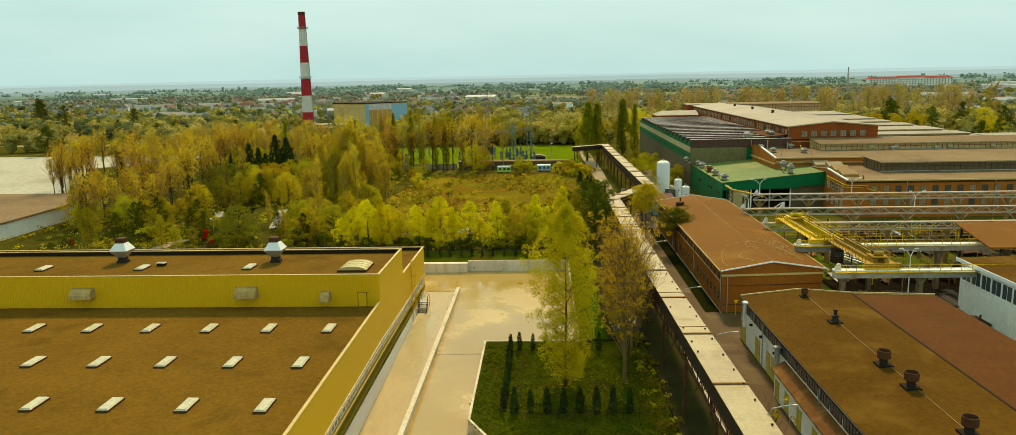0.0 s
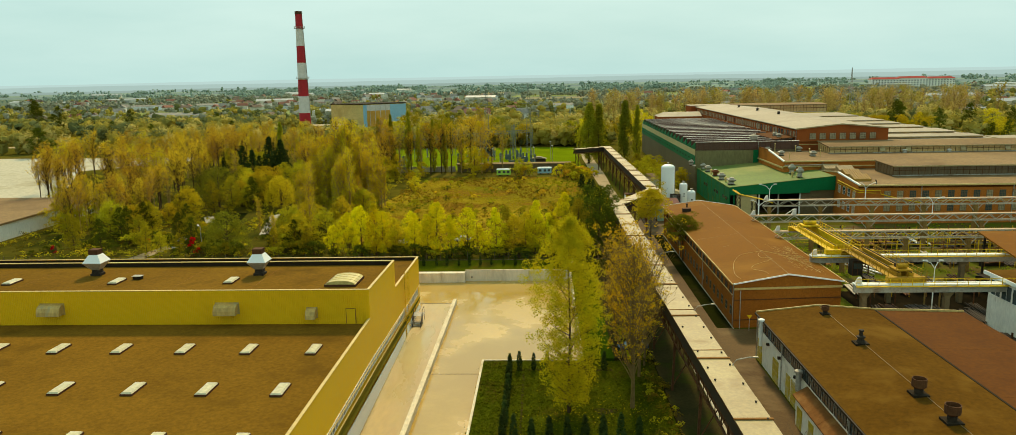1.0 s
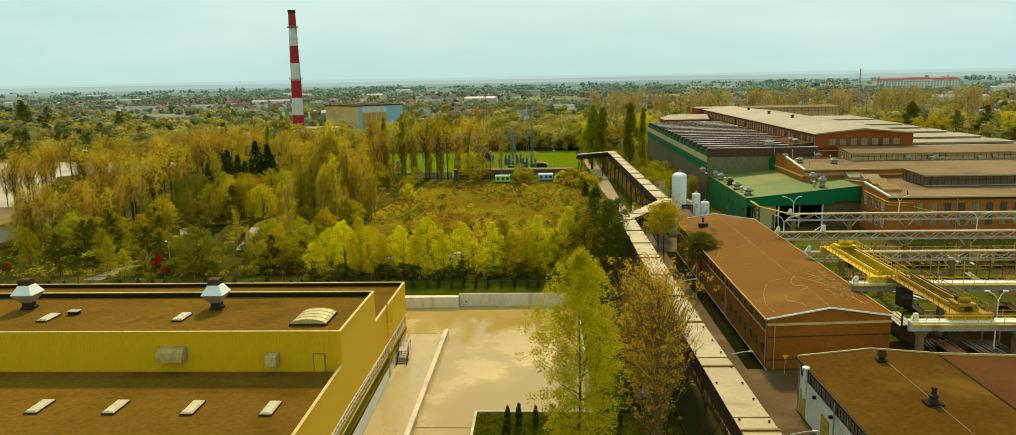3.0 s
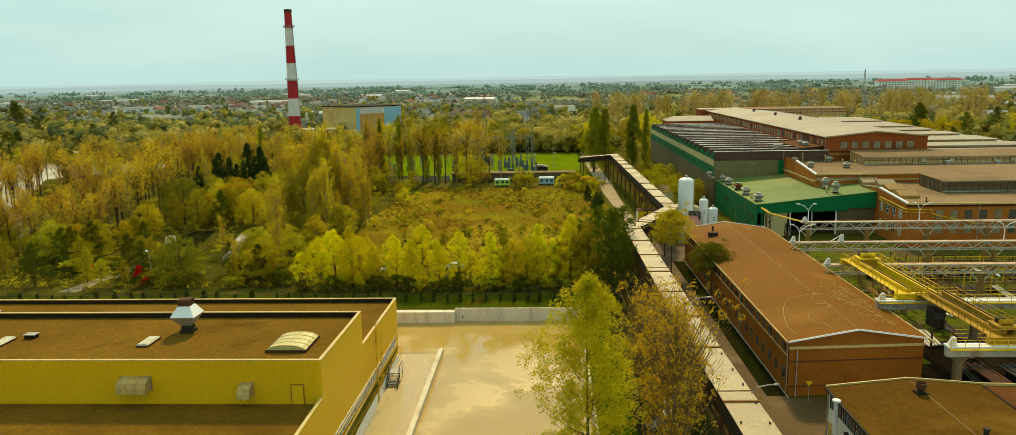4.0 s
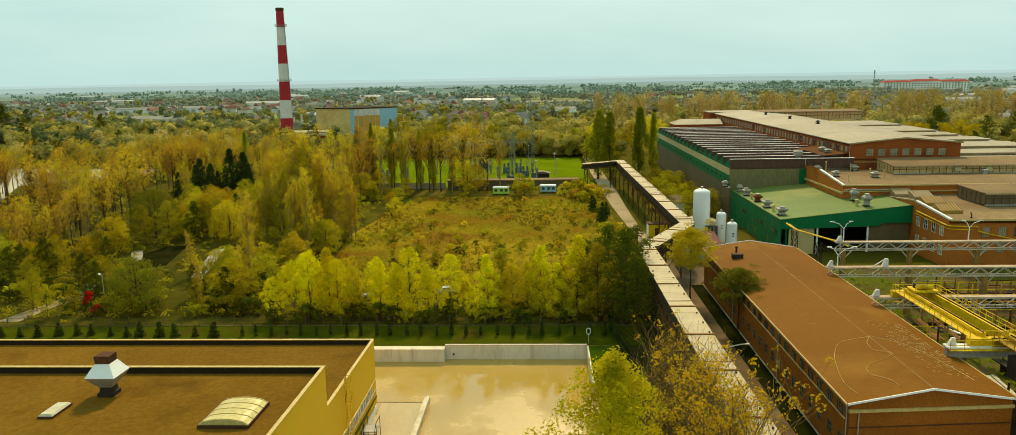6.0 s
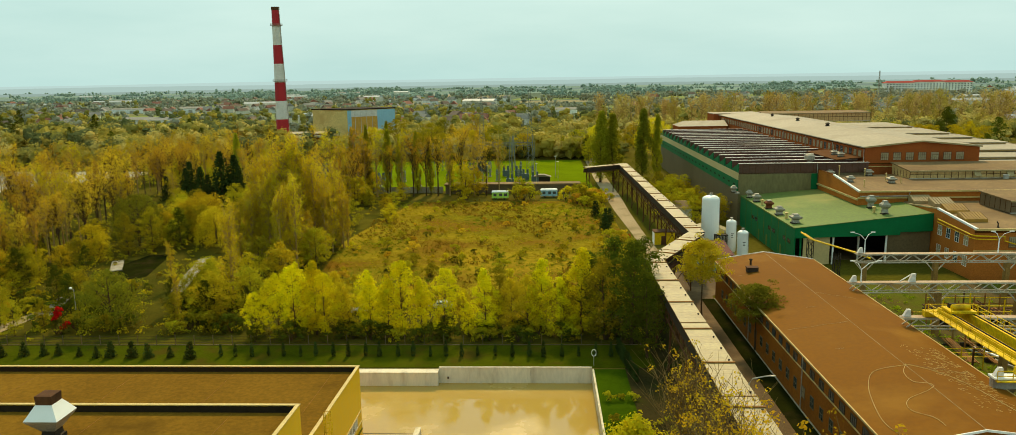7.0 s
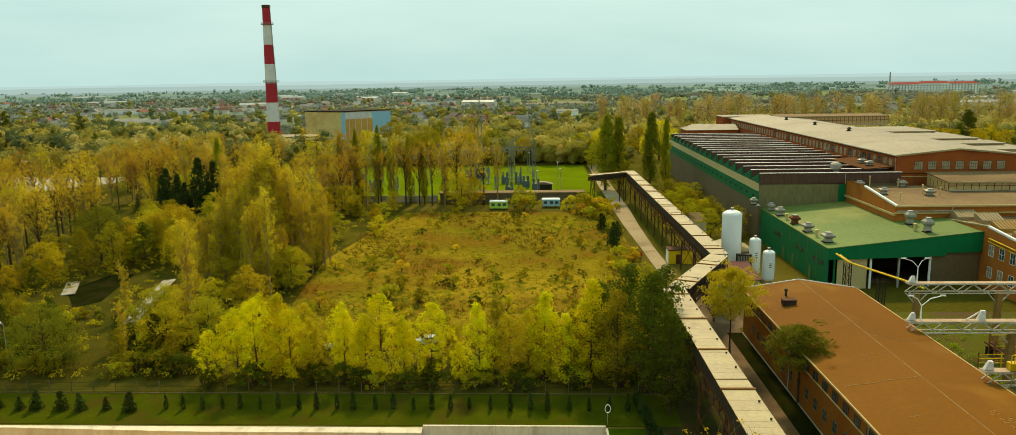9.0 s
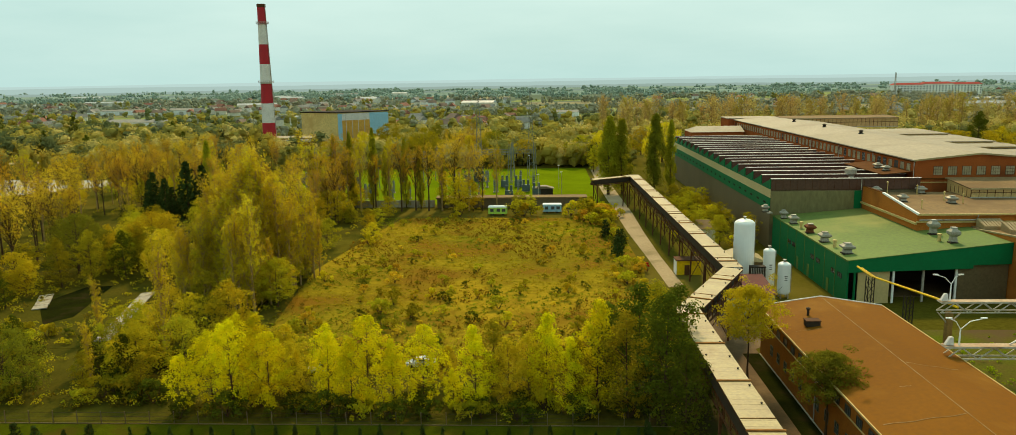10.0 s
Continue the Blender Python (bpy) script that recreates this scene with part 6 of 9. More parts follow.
part("canopy", Shape().hexa([(77.6, 273.4), (84.6, 273.4), (84.6, 297), (77.6, 297)], [16.7, 17.3, 17.3, 16.7], [16.85, 17.45, 17.45, 16.85]), RUST_SHEET, big, "rusty sheet canopy along the eaves")
for x, y in ((80.6, 278.5), (80.9, 284.0)):
    small_cowl(x, y, 17.1, 1.5, 1.4, None, "dull steel cowl on the rusty canopy", "canopy cowls")
lantern(101.7, 150, 430, 440, 17.5, 21.4, 22.0, "far lantern with pale tan glazing over the works", SHED_GLASS, (), "roof lanterns")
t = thing("end_block", "flat-roofed block at the end of the great hall", "hall")
part("wall", Shape().box(82.0, 101.5, 447.3, 462, 0, 20.5), RED_BRICK_WALL, t)
part("roof", Shape().box(81.7, 101.8, 447.0, 462.3, 20.503, 20.9), PALE_ROOF, t)
t = thing("gabled_store", "brick store with a pale sheet roof behind the green hall", "hall")
part("wall", Shape().box(61.2, 83.5, 425, 440, 0, 16.3), RED_BRICK_WALL, t)
part("roof", Shape().hexa([(60.9, 424.5), (83.8, 424.5), (83.8, 440.5), (60.9, 440.5)], 16.303, 18.4, [(64.8, 432), (83.8, 432), (83.8, 433), (64.8, 433)]), PALE_ROOF, t, "pale hipped sheet roof")
# stepped tan roofs of the works behind, one bay after another
for k, (y0, y1, xe) in enumerate(((273.5, 290.6, 150.6), (291.4, 312.4, 150.2), (313.2, 330.4, 149.6), (331.2, 348.0, 148.6), (348.8, 380.0, 149.6), (381.0, 414.0, 151.0))):
    bb = thing("works_bay", "works bay with a stepped tan felt roof", "hall", "works bays")
    z = 16.3 + 0.2 * k
    part("wall", Shape().box(GX1 + 0.05, xe, y0, y1, 0, z - 0.6), RED_BRICK_WALL, bb)
    part("roof", Shape().hexa([(GX1 + 0.05, y0 - 0.2), (xe + 0.4, y0 - 0.2), (xe + 0.4, y1 + 0.2), (GX1 + 0.05, y1 + 0.2)], z - 0.597, [z - 0.35, z - 0.35, z - 0.2, z - 0.2]), PALE_ROOF, bb)
    part("monitor", Shape().box(GX1 + 1.0, xe - 2.4, y0 + 4, y1 - 4, z - 0.2, z + 0.25), SHED_GLASS, bb)
    part("monitor_roof", Shape().hexa([(GX1 + 0.6, y0 + 3.4), (xe - 2.0, y0 + 3.4), (xe - 2.0, y1 - 3.4), (GX1 + 0.6, y1 - 3.4)], z + 0.253, [z + 0.45, z + 0.45, z + 0.6, z + 0.6]), PALE_ROOF, bb)
    part("verge", Shape().beam((xe + 0.45, y0 - 0.2, z - 0.35), (xe + 0.45, y1 + 0.2, z - 0.2), 0.16, 0.4), DECK, bb)
t = thing("rear_hall", "low works hall with a dark roof behind the lantern", "hall", "works bays")
part("wall", Shape().box(150.9, 200, 262, 300, 0, 14.2), RED_BRICK_WALL, t)
part("roof", Shape().box(150.9, 200.4, 261.6, 300.4, 14.203, 14.7), PALE_ROOF, t)

# ---- tanks and small buildings at the bend ----


def tank(x, y, r, h, label, base=0.0):
    t = thing("storage_tank", label, "tank", "white storage tanks", (x, y, base))
    prof = [(r * 0.9, 0.9), (r, 1.2), (r, h - 0.5 * r)] + [(r * math.cos(a), h - 0.5 * r + 0.5 * r * math.sin(a)) for a in (0.35, 0.7, 1.05, 1.35)]
    part("vessel", Shape().lathe(0, 0, prof, 28), WHITE_PAINT, t, smooth=False)
    for k in range(4):
        a = math.pi / 4 + k * math.pi / 2
        part("leg", Shape().beam((r * 0.8 * math.cos(a), r * 0.8 * math.sin(a), 0), (r * 0.8 * math.cos(a), r * 0.8 * math.sin(a), 1.3), 0.2), GREY_PAINT, t)
    part("nozzle", Shape().lathe(0, 0, [(0.2, h - 0.05), (0.2, h + 0.35), (0.35, h + 0.36), (0.35, h + 0.45)], 10), GREY_PAINT, t)
    part("ladder", Shape().beam((r + 0.1, -0.2, 1), (r + 0.1, -0.2, h - 0.4), 0.06).beam((r + 0.1, 0.2, 1), (r + 0.1, 0.2, h - 0.4), 0.06), GREY_PAINT, t)
    s = Shape()
    for k, w in enumerate((0.7, 0.55, 0.62)):
        for j in range(6):
            a = -math.pi / 2 + (j - 2.5) * w * 0.12
            b2_ = a + w * 0.11
            z = h * (0.62 - 0.05 * k)
            s.poly((1.006 * r * math.cos(a), 1.006 * r * math.sin(a), z), (1.006 * r * math.cos(b2_), 1.006 * r * math.sin(b2_), z), (1.006 * r * math.cos(b2_), 1.006 * r * math.sin(b2_), z + 0.16), (1.006 * r * math.cos(a), 1.006 * r * math.sin(a), z + 0.16))
    if h < 9:
        part("marking", s, DARK_STEEL, t, "dark printed lines")


tank(36.3, 236.0, 1.95, 13.3, "tall slender white storage tank with a domed top")
tank(40.3, 232.8, 1.1, 8.2, "smaller white upright storage tank")
tank(41.6, 227.6, 1.15, 6.8, "short white storage tank on legs")
t = thing("evaporator", "dark ribbed cooling unit beside the tanks", "machine", at=(37.7, 231.0, 0))
part("body", Shape().box(-1.4, 1.4, -0.7, 0.7, 0, 5.2), DARK_STEEL, t)
for k in range(9):
    part("fin", Shape().box(-1.35 + k * 0.32, -1.25 + k * 0.32, -0.85, -0.703, 0.3, 5.0), GREY_PAINT, t)
t = thing("pump_house", "low pump house with a dark red roof and mint walls", "shed", at=(33.6, 219.5, 0))
part("wall", Shape().box(-3.0, 3.4, -2.6, 6.6, 0, 3.6), surface("mint_render", (0.25, 0.36, 0.27), (0.2, 0.3, 0.22), 0.3, 3, 0.8), t)
part("roof", Shape().hexa([(-3.3, -2.9), (3.7, -2.9), (3.7, 7), (-3.3, 7)], [3.6, 3.6, 4.7, 4.7], [3.75, 3.75, 4.85, 4.85]), surface("dark_red_sheet", (0.13, 0.032, 0.026), (0.1, 0.026, 0.02), 0.2, 2, 0.7), t)
t = thing("site_house", "small house with a tan tiled hip roof", "shed", at=(37.5, 281, 0))
part("wall", Shape().box(-2.6, 2.6, -3, 3, 0, 3.2), WHITEWASH, t)
part("roof", Shape().hexa([(-3.1, -3.6), (3.1, -3.6), (3.1, 3.6), (-3.1, 3.6)], 3.2, 4.8, [(-1.6, -0.2), (1.6, -0.2), (1.6, 0.2), (-1.6, 0.2)]), TAN_ROOF, t)
t = thing("tarp_tent", "low beige tent roof behind the tanks", "shed", at=(38.6, 247, 0))
part("roof", Shape().hexa([(-4.5, -4), (4.5, -4), (4.5, 4), (-4.5, 4)], 3.0, 4.6, [(-0.4, -3), (0.4, -3), (0.4, 3), (-0.4, 3)]), DECK, t)
part("wall", Shape().box(-4.0, 4.0, -3.6, 3.6, 0, 2.997), GREY_SHEET, t)
t = thing("site_hut", "small yellow and white hut under the gallery", "shed", at=(27.6, 246, 0))
part("wall", Shape().box(-2.6, 2.4, -1.6, 1.6, 0, 3.0), CRANE_YELLOW, t)
part("roof", Shape().box(-2.8, 2.6, -1.8, 1.8, 3.003, 3.2), RUST_STEEL, t)
part("end_wall", Shape().box(-2.68, -2.603, -1.6, 1.6, 0, 3.0), WHITE_PAINT, t)
part("door", Shape().box(-1.0, 0.0, -1.66, -1.603, 0, 2.1), RUST_STEEL, t)

# ---- switchyard, caravans, chimney, boiler house ----
s = Shape().box(-112, 16.5, 337, 436, -0.2, 0.06)
BRIGHT_GRASS = surface("bright_grass", (0.146, 0.195, 0.003), (0.112, 0.148, 0.003), 0.06, 2, 1.0, bump=0.4, spec=0.0)
setting("switchyard_lawn", s, BRIGHT_GRASS, "bright green grass of the switchyard", "lawn")
t = thing("low_shed", "long low shed with a flat grey roof", "shed", at=(0, 330, 0))
part("wall", Shape().box(-36, 11, 0, 4.2, 0, 3.0), GREY_SHEET, t)
part("roof", Shape().box(-36.4, 11.4, -0.5, 4.7, 3.003, 3.4), TAN_ROOF, t)
fence_wall = thing("block_wall", "long grey concrete boundary wall", "wall", at=(0, 332, 0))
x = -112
while x < -37:
    part("panel", Shape().box(x, x + 2.9, 0, 0.16, 0, 2.3), PRECAST, fence_wall)
    x += 3.0


def caravan(x, y, col, label):
    t = thing("site_trailer", label, "trailer", "site trailers", (x, y, 0))
    part("body", Shape().hexa([(-2.8, -1.2), (2.8, -1.2), (2.8, 1.2), (-2.8, 1.2)], 0.5, 2.5), col, t)
    part("roof", Shape().hexa([(-2.9, -1.3), (2.9, -1.3), (2.9, 1.3), (-2.9, 1.3)], 2.503, 2.85, [(-2.7, -0.9), (2.7, -0.9), (2.7, 0.9), (-2.7, 0.9)]), WHITE_PAINT, t)
    for xx in (-1.7, 0.2, 1.8):
        part("window", Shape().box(xx - 0.5, xx + 0.5, -1.26, -1.203, 1.2, 2.1), WINDOW, t)
    for xx in (-1.5, 1.5):
        part("wheel", Shape().tube([(xx, -1.1, 0.35), (xx, 1.1, 0.35)], 0.35, 10), DARK_STEEL, t)


caravan(0.3, 320.5, BLUE_SHEET, "pale blue site trailer with a white roof")
caravan(-16.0, 317.0, surface("lime_paint", (0.42, 0.66, 0.08), (0.35, 0.56, 0.06), 0.3, 2, 0.6), "lime green site trailer with a white roof")
t = thing("kiosk", "small dark kiosk with a pitched white-edged roof", "shed", at=(-2.2, 357, 0))
part("wall", Shape().box(-3.2, 3.2, -1.6, 1.6, 0, 2.4), DARK_STEEL, t)
part("roof", Shape().hexa([(-3.7, -2), (3.7, -2), (3.7, 2), (-3.7, 2)], 2.4, 3.2, [(-1, -1.8), (1, -1.8), (1, 1.8), (-1, 1.8)]), GREY_SHEET, t)


LATTICE_GREY = surface("dull_lattice_paint", (0.23, 0.23, 0.18), (0.18, 0.18, 0.14), 0.4, 3, 0.7, bump=0.05)


def gantry(x0, x1, y, h):
    t = thing("switchyard_gantry", "grey lattice steel switchyard gantry", "gantry", "switchyard gantries", (x0, y, 0))
    n = x1 - x0
    for x in (0, n):
        s = Shape()
        for d in (-0.9, 0.9):
            s.beam((x + d, 0, 0), (x + d * 0.2, 0, h + 3.5), 0.22)
        for k in range(7):
            z = k * (h / 7)
            w0, w1 = 0.9 - 0.7 * z / (h + 3.5), 0.9 - 0.7 * (z + h / 7) / (h + 3.5)
            s.beam((x - w0, 0, z), (x + w1, 0, z + h / 7), 0.12)
        part("mast", s, LATTICE_GREY, t)
    s = Shape()
    for z in (h - 0.6, h + 0.6):
        s.beam((0, 0, z), (n, 0, z), 0.2)
    m = round(n / 1.4)
    for i in range(m):
        s.beam((n * i / m, 0, h - 0.6 if i % 2 else h + 0.6), (n * (i + 1) / m, 0, h + 0.6 if i % 2 else h - 0.6), 0.1)
    part("crossbeam", s, LATTICE_GREY, t)
    for k in range(3):
        x = n * (k + 0.5) / 3
        part("insulator", Shape().lathe(x, 0, [(0.12, h - 2.6), (0.25, h - 2.2), (0.12, h - 1.8), (0.25, h - 1.4), (0.12, h - 0.7)], 6), DARK_STEEL, t)


for x0, x1, y, h in ((-28.4, -15.2, 386, 12), (-14.0, -5.6, 386, 12.5), (-28, -15, 405, 11), (-60, -46, 372, 11), (-78, -64, 372, 11), (-45, -31, 398, 10.5), (-92, -79, 390, 11)):
    gantry(x0, x1, y, h)
eq_m = [Shape().lathe(0, 0, [(0.35, 0), (0.3, 2.2), (0.55, 2.3), (0.3, 2.8), (0.55, 3.0), (0.3, 3.5), (0.5, 3.7), (0.15, 4.6)], 8), Shape().box(-1.4, 1.4, -0.8, 0.8, 0.3, 2.6).box(-1.2, -0.4, -0.3, 0.3, 2.6, 4.4).box(0.4, 1.2, -0.3, 0.3, 2.6, 4.4)]
eq_m = [eq_m[0].mesh("body", LATTICE_GREY), eq_m[1].mesh("body", surface("switchgear_paint", (0.10, 0.13, 0.125), (0.07, 0.095, 0.09), 0.4, 3, 0.6, bump=0.05))]
for i in range(60):
    x = RNG.uniform(-100, -4)
    y = RNG.choice((350, 356, 364, 376, 392))
    t = thing("switchgear", "grey switchgear unit with insulators standing on grass", "switchgear", "switchgear", (x, y, 0.05))
    o = new("body", eq_m[0] if RNG.random() < 0.7 else eq_m[1])
    o.parent = t
    part("plinth", Shape().box(-0.6, 0.6, -0.6, 0.6, 0.0, 0.3), PRECAST, t)
for x, y in ((-4, 346), (4, 352), (3.4, 372), (-8, 410), (-22, 342)):
    t = thing("lamp_post", "thin grey lamp post on the switchyard grass", "lamp", "switchyard lamps", (x, y, 0))
    part("pole", Shape().tube([(0, 0, 0), (0, 0, 8.5)], [0.12, 0.07], 6), GREY_PAINT, t)
    part("lamp_head", Shape().box(-0.5, 0.3, -0.15, 0.15, 8.5, 8.7), WHITE_PAINT, t)

def pylon(x, y, h):
    t = thing("lattice_pylon", "tall slender lattice pylon above the switchyard", "pylon", "pylons", (x, y, 0))
    for dx in (-1, 1):
        for dy in (-1, 1):
            part("leg", Shape().beam((dx * 1.6, dy * 1.6, 0), (dx * 0.25, dy * 0.25, h), 0.12), LATTICE_GREY, t)
    s = Shape()
    for k in range(14):
        z0, z1 = h * k / 14, h * (k + 1) / 14
        w0, w1 = 1.6 - 1.35 * k / 14, 1.6 - 1.35 * (k + 1) / 14
        for dy in (-1, 1):
            s.beam((-w0, dy * w0, z0), (w1, dy * w1, z1), 0.06).beam((w0, dy * w0, z0), (-w1, dy * w1, z1), 0.06)
    part("bracing", s, LATTICE_GREY, t)
    for z, w in ((h * 0.72, 3.6), (h * 0.85, 2.8)):
        part("cross_arm", Shape().beam((-w, 0, z), (w, 0, z), 0.2), LATTICE_GREY, t)


pylon(-7.2, 398, 35.5)
pylon(-29.0, 410, 33.8)
CX, CY, CH = -166.4, 549.7, 84.6
chim = thing("factory_chimney", "tall red and white banded factory chimney", "chimney", at=(CX, CY, 0))


def chim_r(z):
    return 4.3 - 2.0 * z / CH


edges = [0, 16, 27.5, 39, 50.4, 61.8, 73.2, CH]
for k, (a, b) in enumerate(zip(edges, edges[1:])):
    part("band", Shape().lathe(0, 0, [(chim_r(a), a), (chim_r(b), b)], 28), RED_PAINT if k % 2 == 0 else CHIM_WHITE, chim, "red painted band" if k % 2 == 0 else "white painted band")
part("rim", Shape().lathe(0, 0, [(chim_r(CH) + 0.1, CH - 1.6), (chim_r(CH) + 0.25, CH - 1.4), (chim_r(CH) + 0.25, CH + 0.3), (chim_r(CH) - 0.3, CH + 0.31)], 28), RUST_STEEL, chim)
for z in (39.5, 73.5):
    r = chim_r(z)
    part("platform", Shape().lathe(0, 0, [(r, z), (r + 1.1, z + 0.05), (r + 1.1, z + 0.2), (r, z + 0.25)], 24), GREY_PAINT, chim)
    s = Shape()
    for k in range(24):
        a, b = 2 * math.pi * k / 24, 2 * math.pi * (k + 1) / 24
        for zz in (0.7, 1.3):
            s.beam(((r + 1.05) * math.cos(a), (r + 1.05) * math.sin(a), z + zz), ((r + 1.05) * math.cos(b), (r + 1.05) * math.sin(b), z + zz), 0.09)
        s.beam(((r + 1.05) * math.cos(a), (r + 1.05) * math.sin(a), z + 0.1), ((r + 1.05) * math.cos(a), (r + 1.05) * math.sin(a), z + 1.3), 0.08)
    part("railing", s, GREY_PAINT, chim)
part("ladder", Shape().beam((chim_r(0) + 0.2, -0.8, 0), (chim_r(CH) + 0.2, -0.8, CH), 0.25), GREY_PAINT, chim)
boil = thing("boiler_house", "tall beige and pale blue boiler house with rusty patches", "building", at=(-129, 566, 0))
BEIGE_WALL = surface("beige_panel", (0.72, 0.55, 0.20), (0.64, 0.47, 0.165), 0.05, 1, 0.8, bump=0.1, stain=(0.55, 0.37, 0.12), stain_scale=0.1)
pl = [(0, 0), (27, 22), (3, 40), (-27, 14)]
part("core", Shape().hexa(pl, 0, 20.4), BEIGE_WALL, boil)
part("roof", Shape().hexa([(0, -0.6), (27.8, 22), (3, 40.8), (-27.8, 14)], 20.403, 21.0), DARK_FELT, boil)


def face_panel(u0, u1, z0, z1, m, name, a=Vector((0, 0, 0)), b=Vector((27, 22, 0)), out=0.25):
    d = (b - a)
    n = Vector((d.y, -d.x, 0)).normalized()
    p, q = a + d * u0, a + d * u1
    part(name, Shape().hexa([tuple((p + n * out).xy), tuple((q + n * out).xy), tuple((q + n * 0.004).xy), tuple((p + n * 0.004).xy)], z0, z1), m, boil)


face_panel(0, 0.08, 0, 20, BLUE_SHEET, "panel")
face_panel(0.08, 1.0, 15.8, 20, CHIM_WHITE, "panel")
face_panel(0.08, 0.62, 0, 15.8, surface("rust_orange_panel", (0.68, 0.38, 0.07), (0.55, 0.27, 0.05), 0.1, 1, 0.85), "panel")
face_panel(0.62, 1.0, 0, 20.02, BLUE_SHEET, "panel", out=0.32)
for k in range(4):
    face_panel(0.15 + 0.12 * k, 0.155 + 0.12 * k, 0, 19.5, CHIM_WHITE, "post", out=0.6)
t = thing("ash_shed", "low brick shed with rusty ducts by the chimney", "shed", at=(-152, 546, 0))
part("wall", Shape().box(-13, 13, 0, 9, 0, 6.5), BRICK_WALL, t)
part("roof", Shape().hexa([(-13.3, -0.3), (13.3, -0.3), (13.3, 9.3), (-13.3, 9.3)], 6.503, [6.9, 6.9, 7.6, 7.6]), DECK, t)
part("duct", Shape().tube([(-12, -1.2, 4.5), (0, -1.2, 5.4), (14, -1.2, 5.2)], 0.9, 10), GREY_PAINT, t)

# ---- plants ----
TR = random.Random(77)
TWIG_BARK = surface("brown_twigs", (0.40, 0.26, 0.085), (0.29, 0.18, 0.06), 0.8, 5, 0.95, bump=0.2)


BIRCH_TWIG = surface("dark_birch_twigs", (0.27, 0.17, 0.055), (0.17, 0.105, 0.035), 0.8, 5, 0.95, bump=0.2)


class Leaves:
    """Many small leaf sprays in one mesh."""

    def __init__(self, seed):
        self.rng = np.random.default_rng(seed)
        self.c, self.s, self.o = [], [], []

    def cluster(self, centre, n, spread, size, core=None):
        """A spray of leaves; with a core they turn their faces away from it."""
        p = np.asarray(centre) + self.rng.normal(size=(n, 3)) * np.asarray(spread)
        self.c.append(p)
        if core is None:
            self.o.append(np.zeros((n, 3)))
        else:
            d = p - np.asarray(core)
            self.o.append(d / (np.linalg.norm(d, axis=1, keepdims=True) + 1e-6))
        self.s.append(size * self.rng.uniform(0.6, 1.3, n))
        return self

    def puff(self, centre, n, radii, size, low=-0.45):
        """A leafy clump: leaves lie over its upper shell and look outwards."""
        r = np.asarray(radii, float)
        d = self.rng.normal(size=(n, 3))
        d /= np.linalg.norm(d, axis=1, keepdims=True)
        d[:, 2] = np.where(d[:, 2] < low, -d[:, 2], d[:, 2])
        self.c.append(np.asarray(centre) + d * r * self.rng.uniform(0.6, 1.08, (n, 1)))
        o = d / r
        self.o.append(o / np.linalg.norm(o, axis=1, keepdims=True))
        self.s.append(size * self.rng.uniform(0.6, 1.3, n))
        return self

    def strand(self, top, length, n, size):
        """A hanging shoot with leaves along it."""
        u = self.rng.random(n)
        p = np.asarray(top) + np.stack([self.rng.normal(size=n) * 0.12, self.rng.normal(size=n) * 0.12, -u * length], 1)
        self.c.append(p)
        self.o.append(np.zeros((n, 3)))
        self.s.append(size * self.rng.uniform(0.6, 1.2, n))
        return self

    def mesh(self, name, material, droop=0.0, wild=0.5):
        c, s = np.concatenate(self.c), np.concatenate(self.s)
        n = len(c)
        o = np.concatenate(self.o)
        a = self.rng.normal(size=(n, 3))
        a[:, 2] = a[:, 2] * 0.6 - droop
        a -= o * (a * o).sum(axis=1, keepdims=True) * 0.75
        a /= np.linalg.norm(a, axis=1, keepdims=True)
        b = np.cross(a, o * 1.3 + self.rng.normal(size=(n, 3)) * wild)
        b /= np.linalg.norm(b, axis=1, keepdims=True) + 1e-9
        a *= s[:, None] * 0.62
        b *= s[:, None] * 0.42
        v = np.stack([c - a, c - a * 0.1 + b, c + a, c - a * 0.1 - b], 1).reshape(-1, 3)
        me = bpy.data.meshes.new(name)
        me.from_pydata(v.tolist(), [], np.arange(4 * n).reshape(-1, 4).tolist())
        me.materials.append(material)
        me.update()
        return me


def limb(shape, rng, p, d, length, r, steps=4, bend=0.18, up=0.12, sides=5):
    pts, radii = [p], [r]
    for k in range(steps):
        d = (d + Vector((rng.uniform(-bend, bend), rng.uniform(-bend, bend), up + rng.uniform(-bend, bend) * 0.5))).normalized()
        p = p + d * (length / steps)
        pts.append(p)
        radii.append(max(r * (1 - (k + 1) / (steps + 0.4)), 0.012))
    shape.tube(pts, radii, sides, False)
    return pts


def plant(name, label, category, group, bark, wood_mesh, crown_mesh, kind=""):
    t = thing(name, label, category, group)
    if wood_mesh:
        o = new("trunk", wood_mesh)
        o.parent = t
    o = new("crown", crown_mesh)
    o.parent = t
    return t


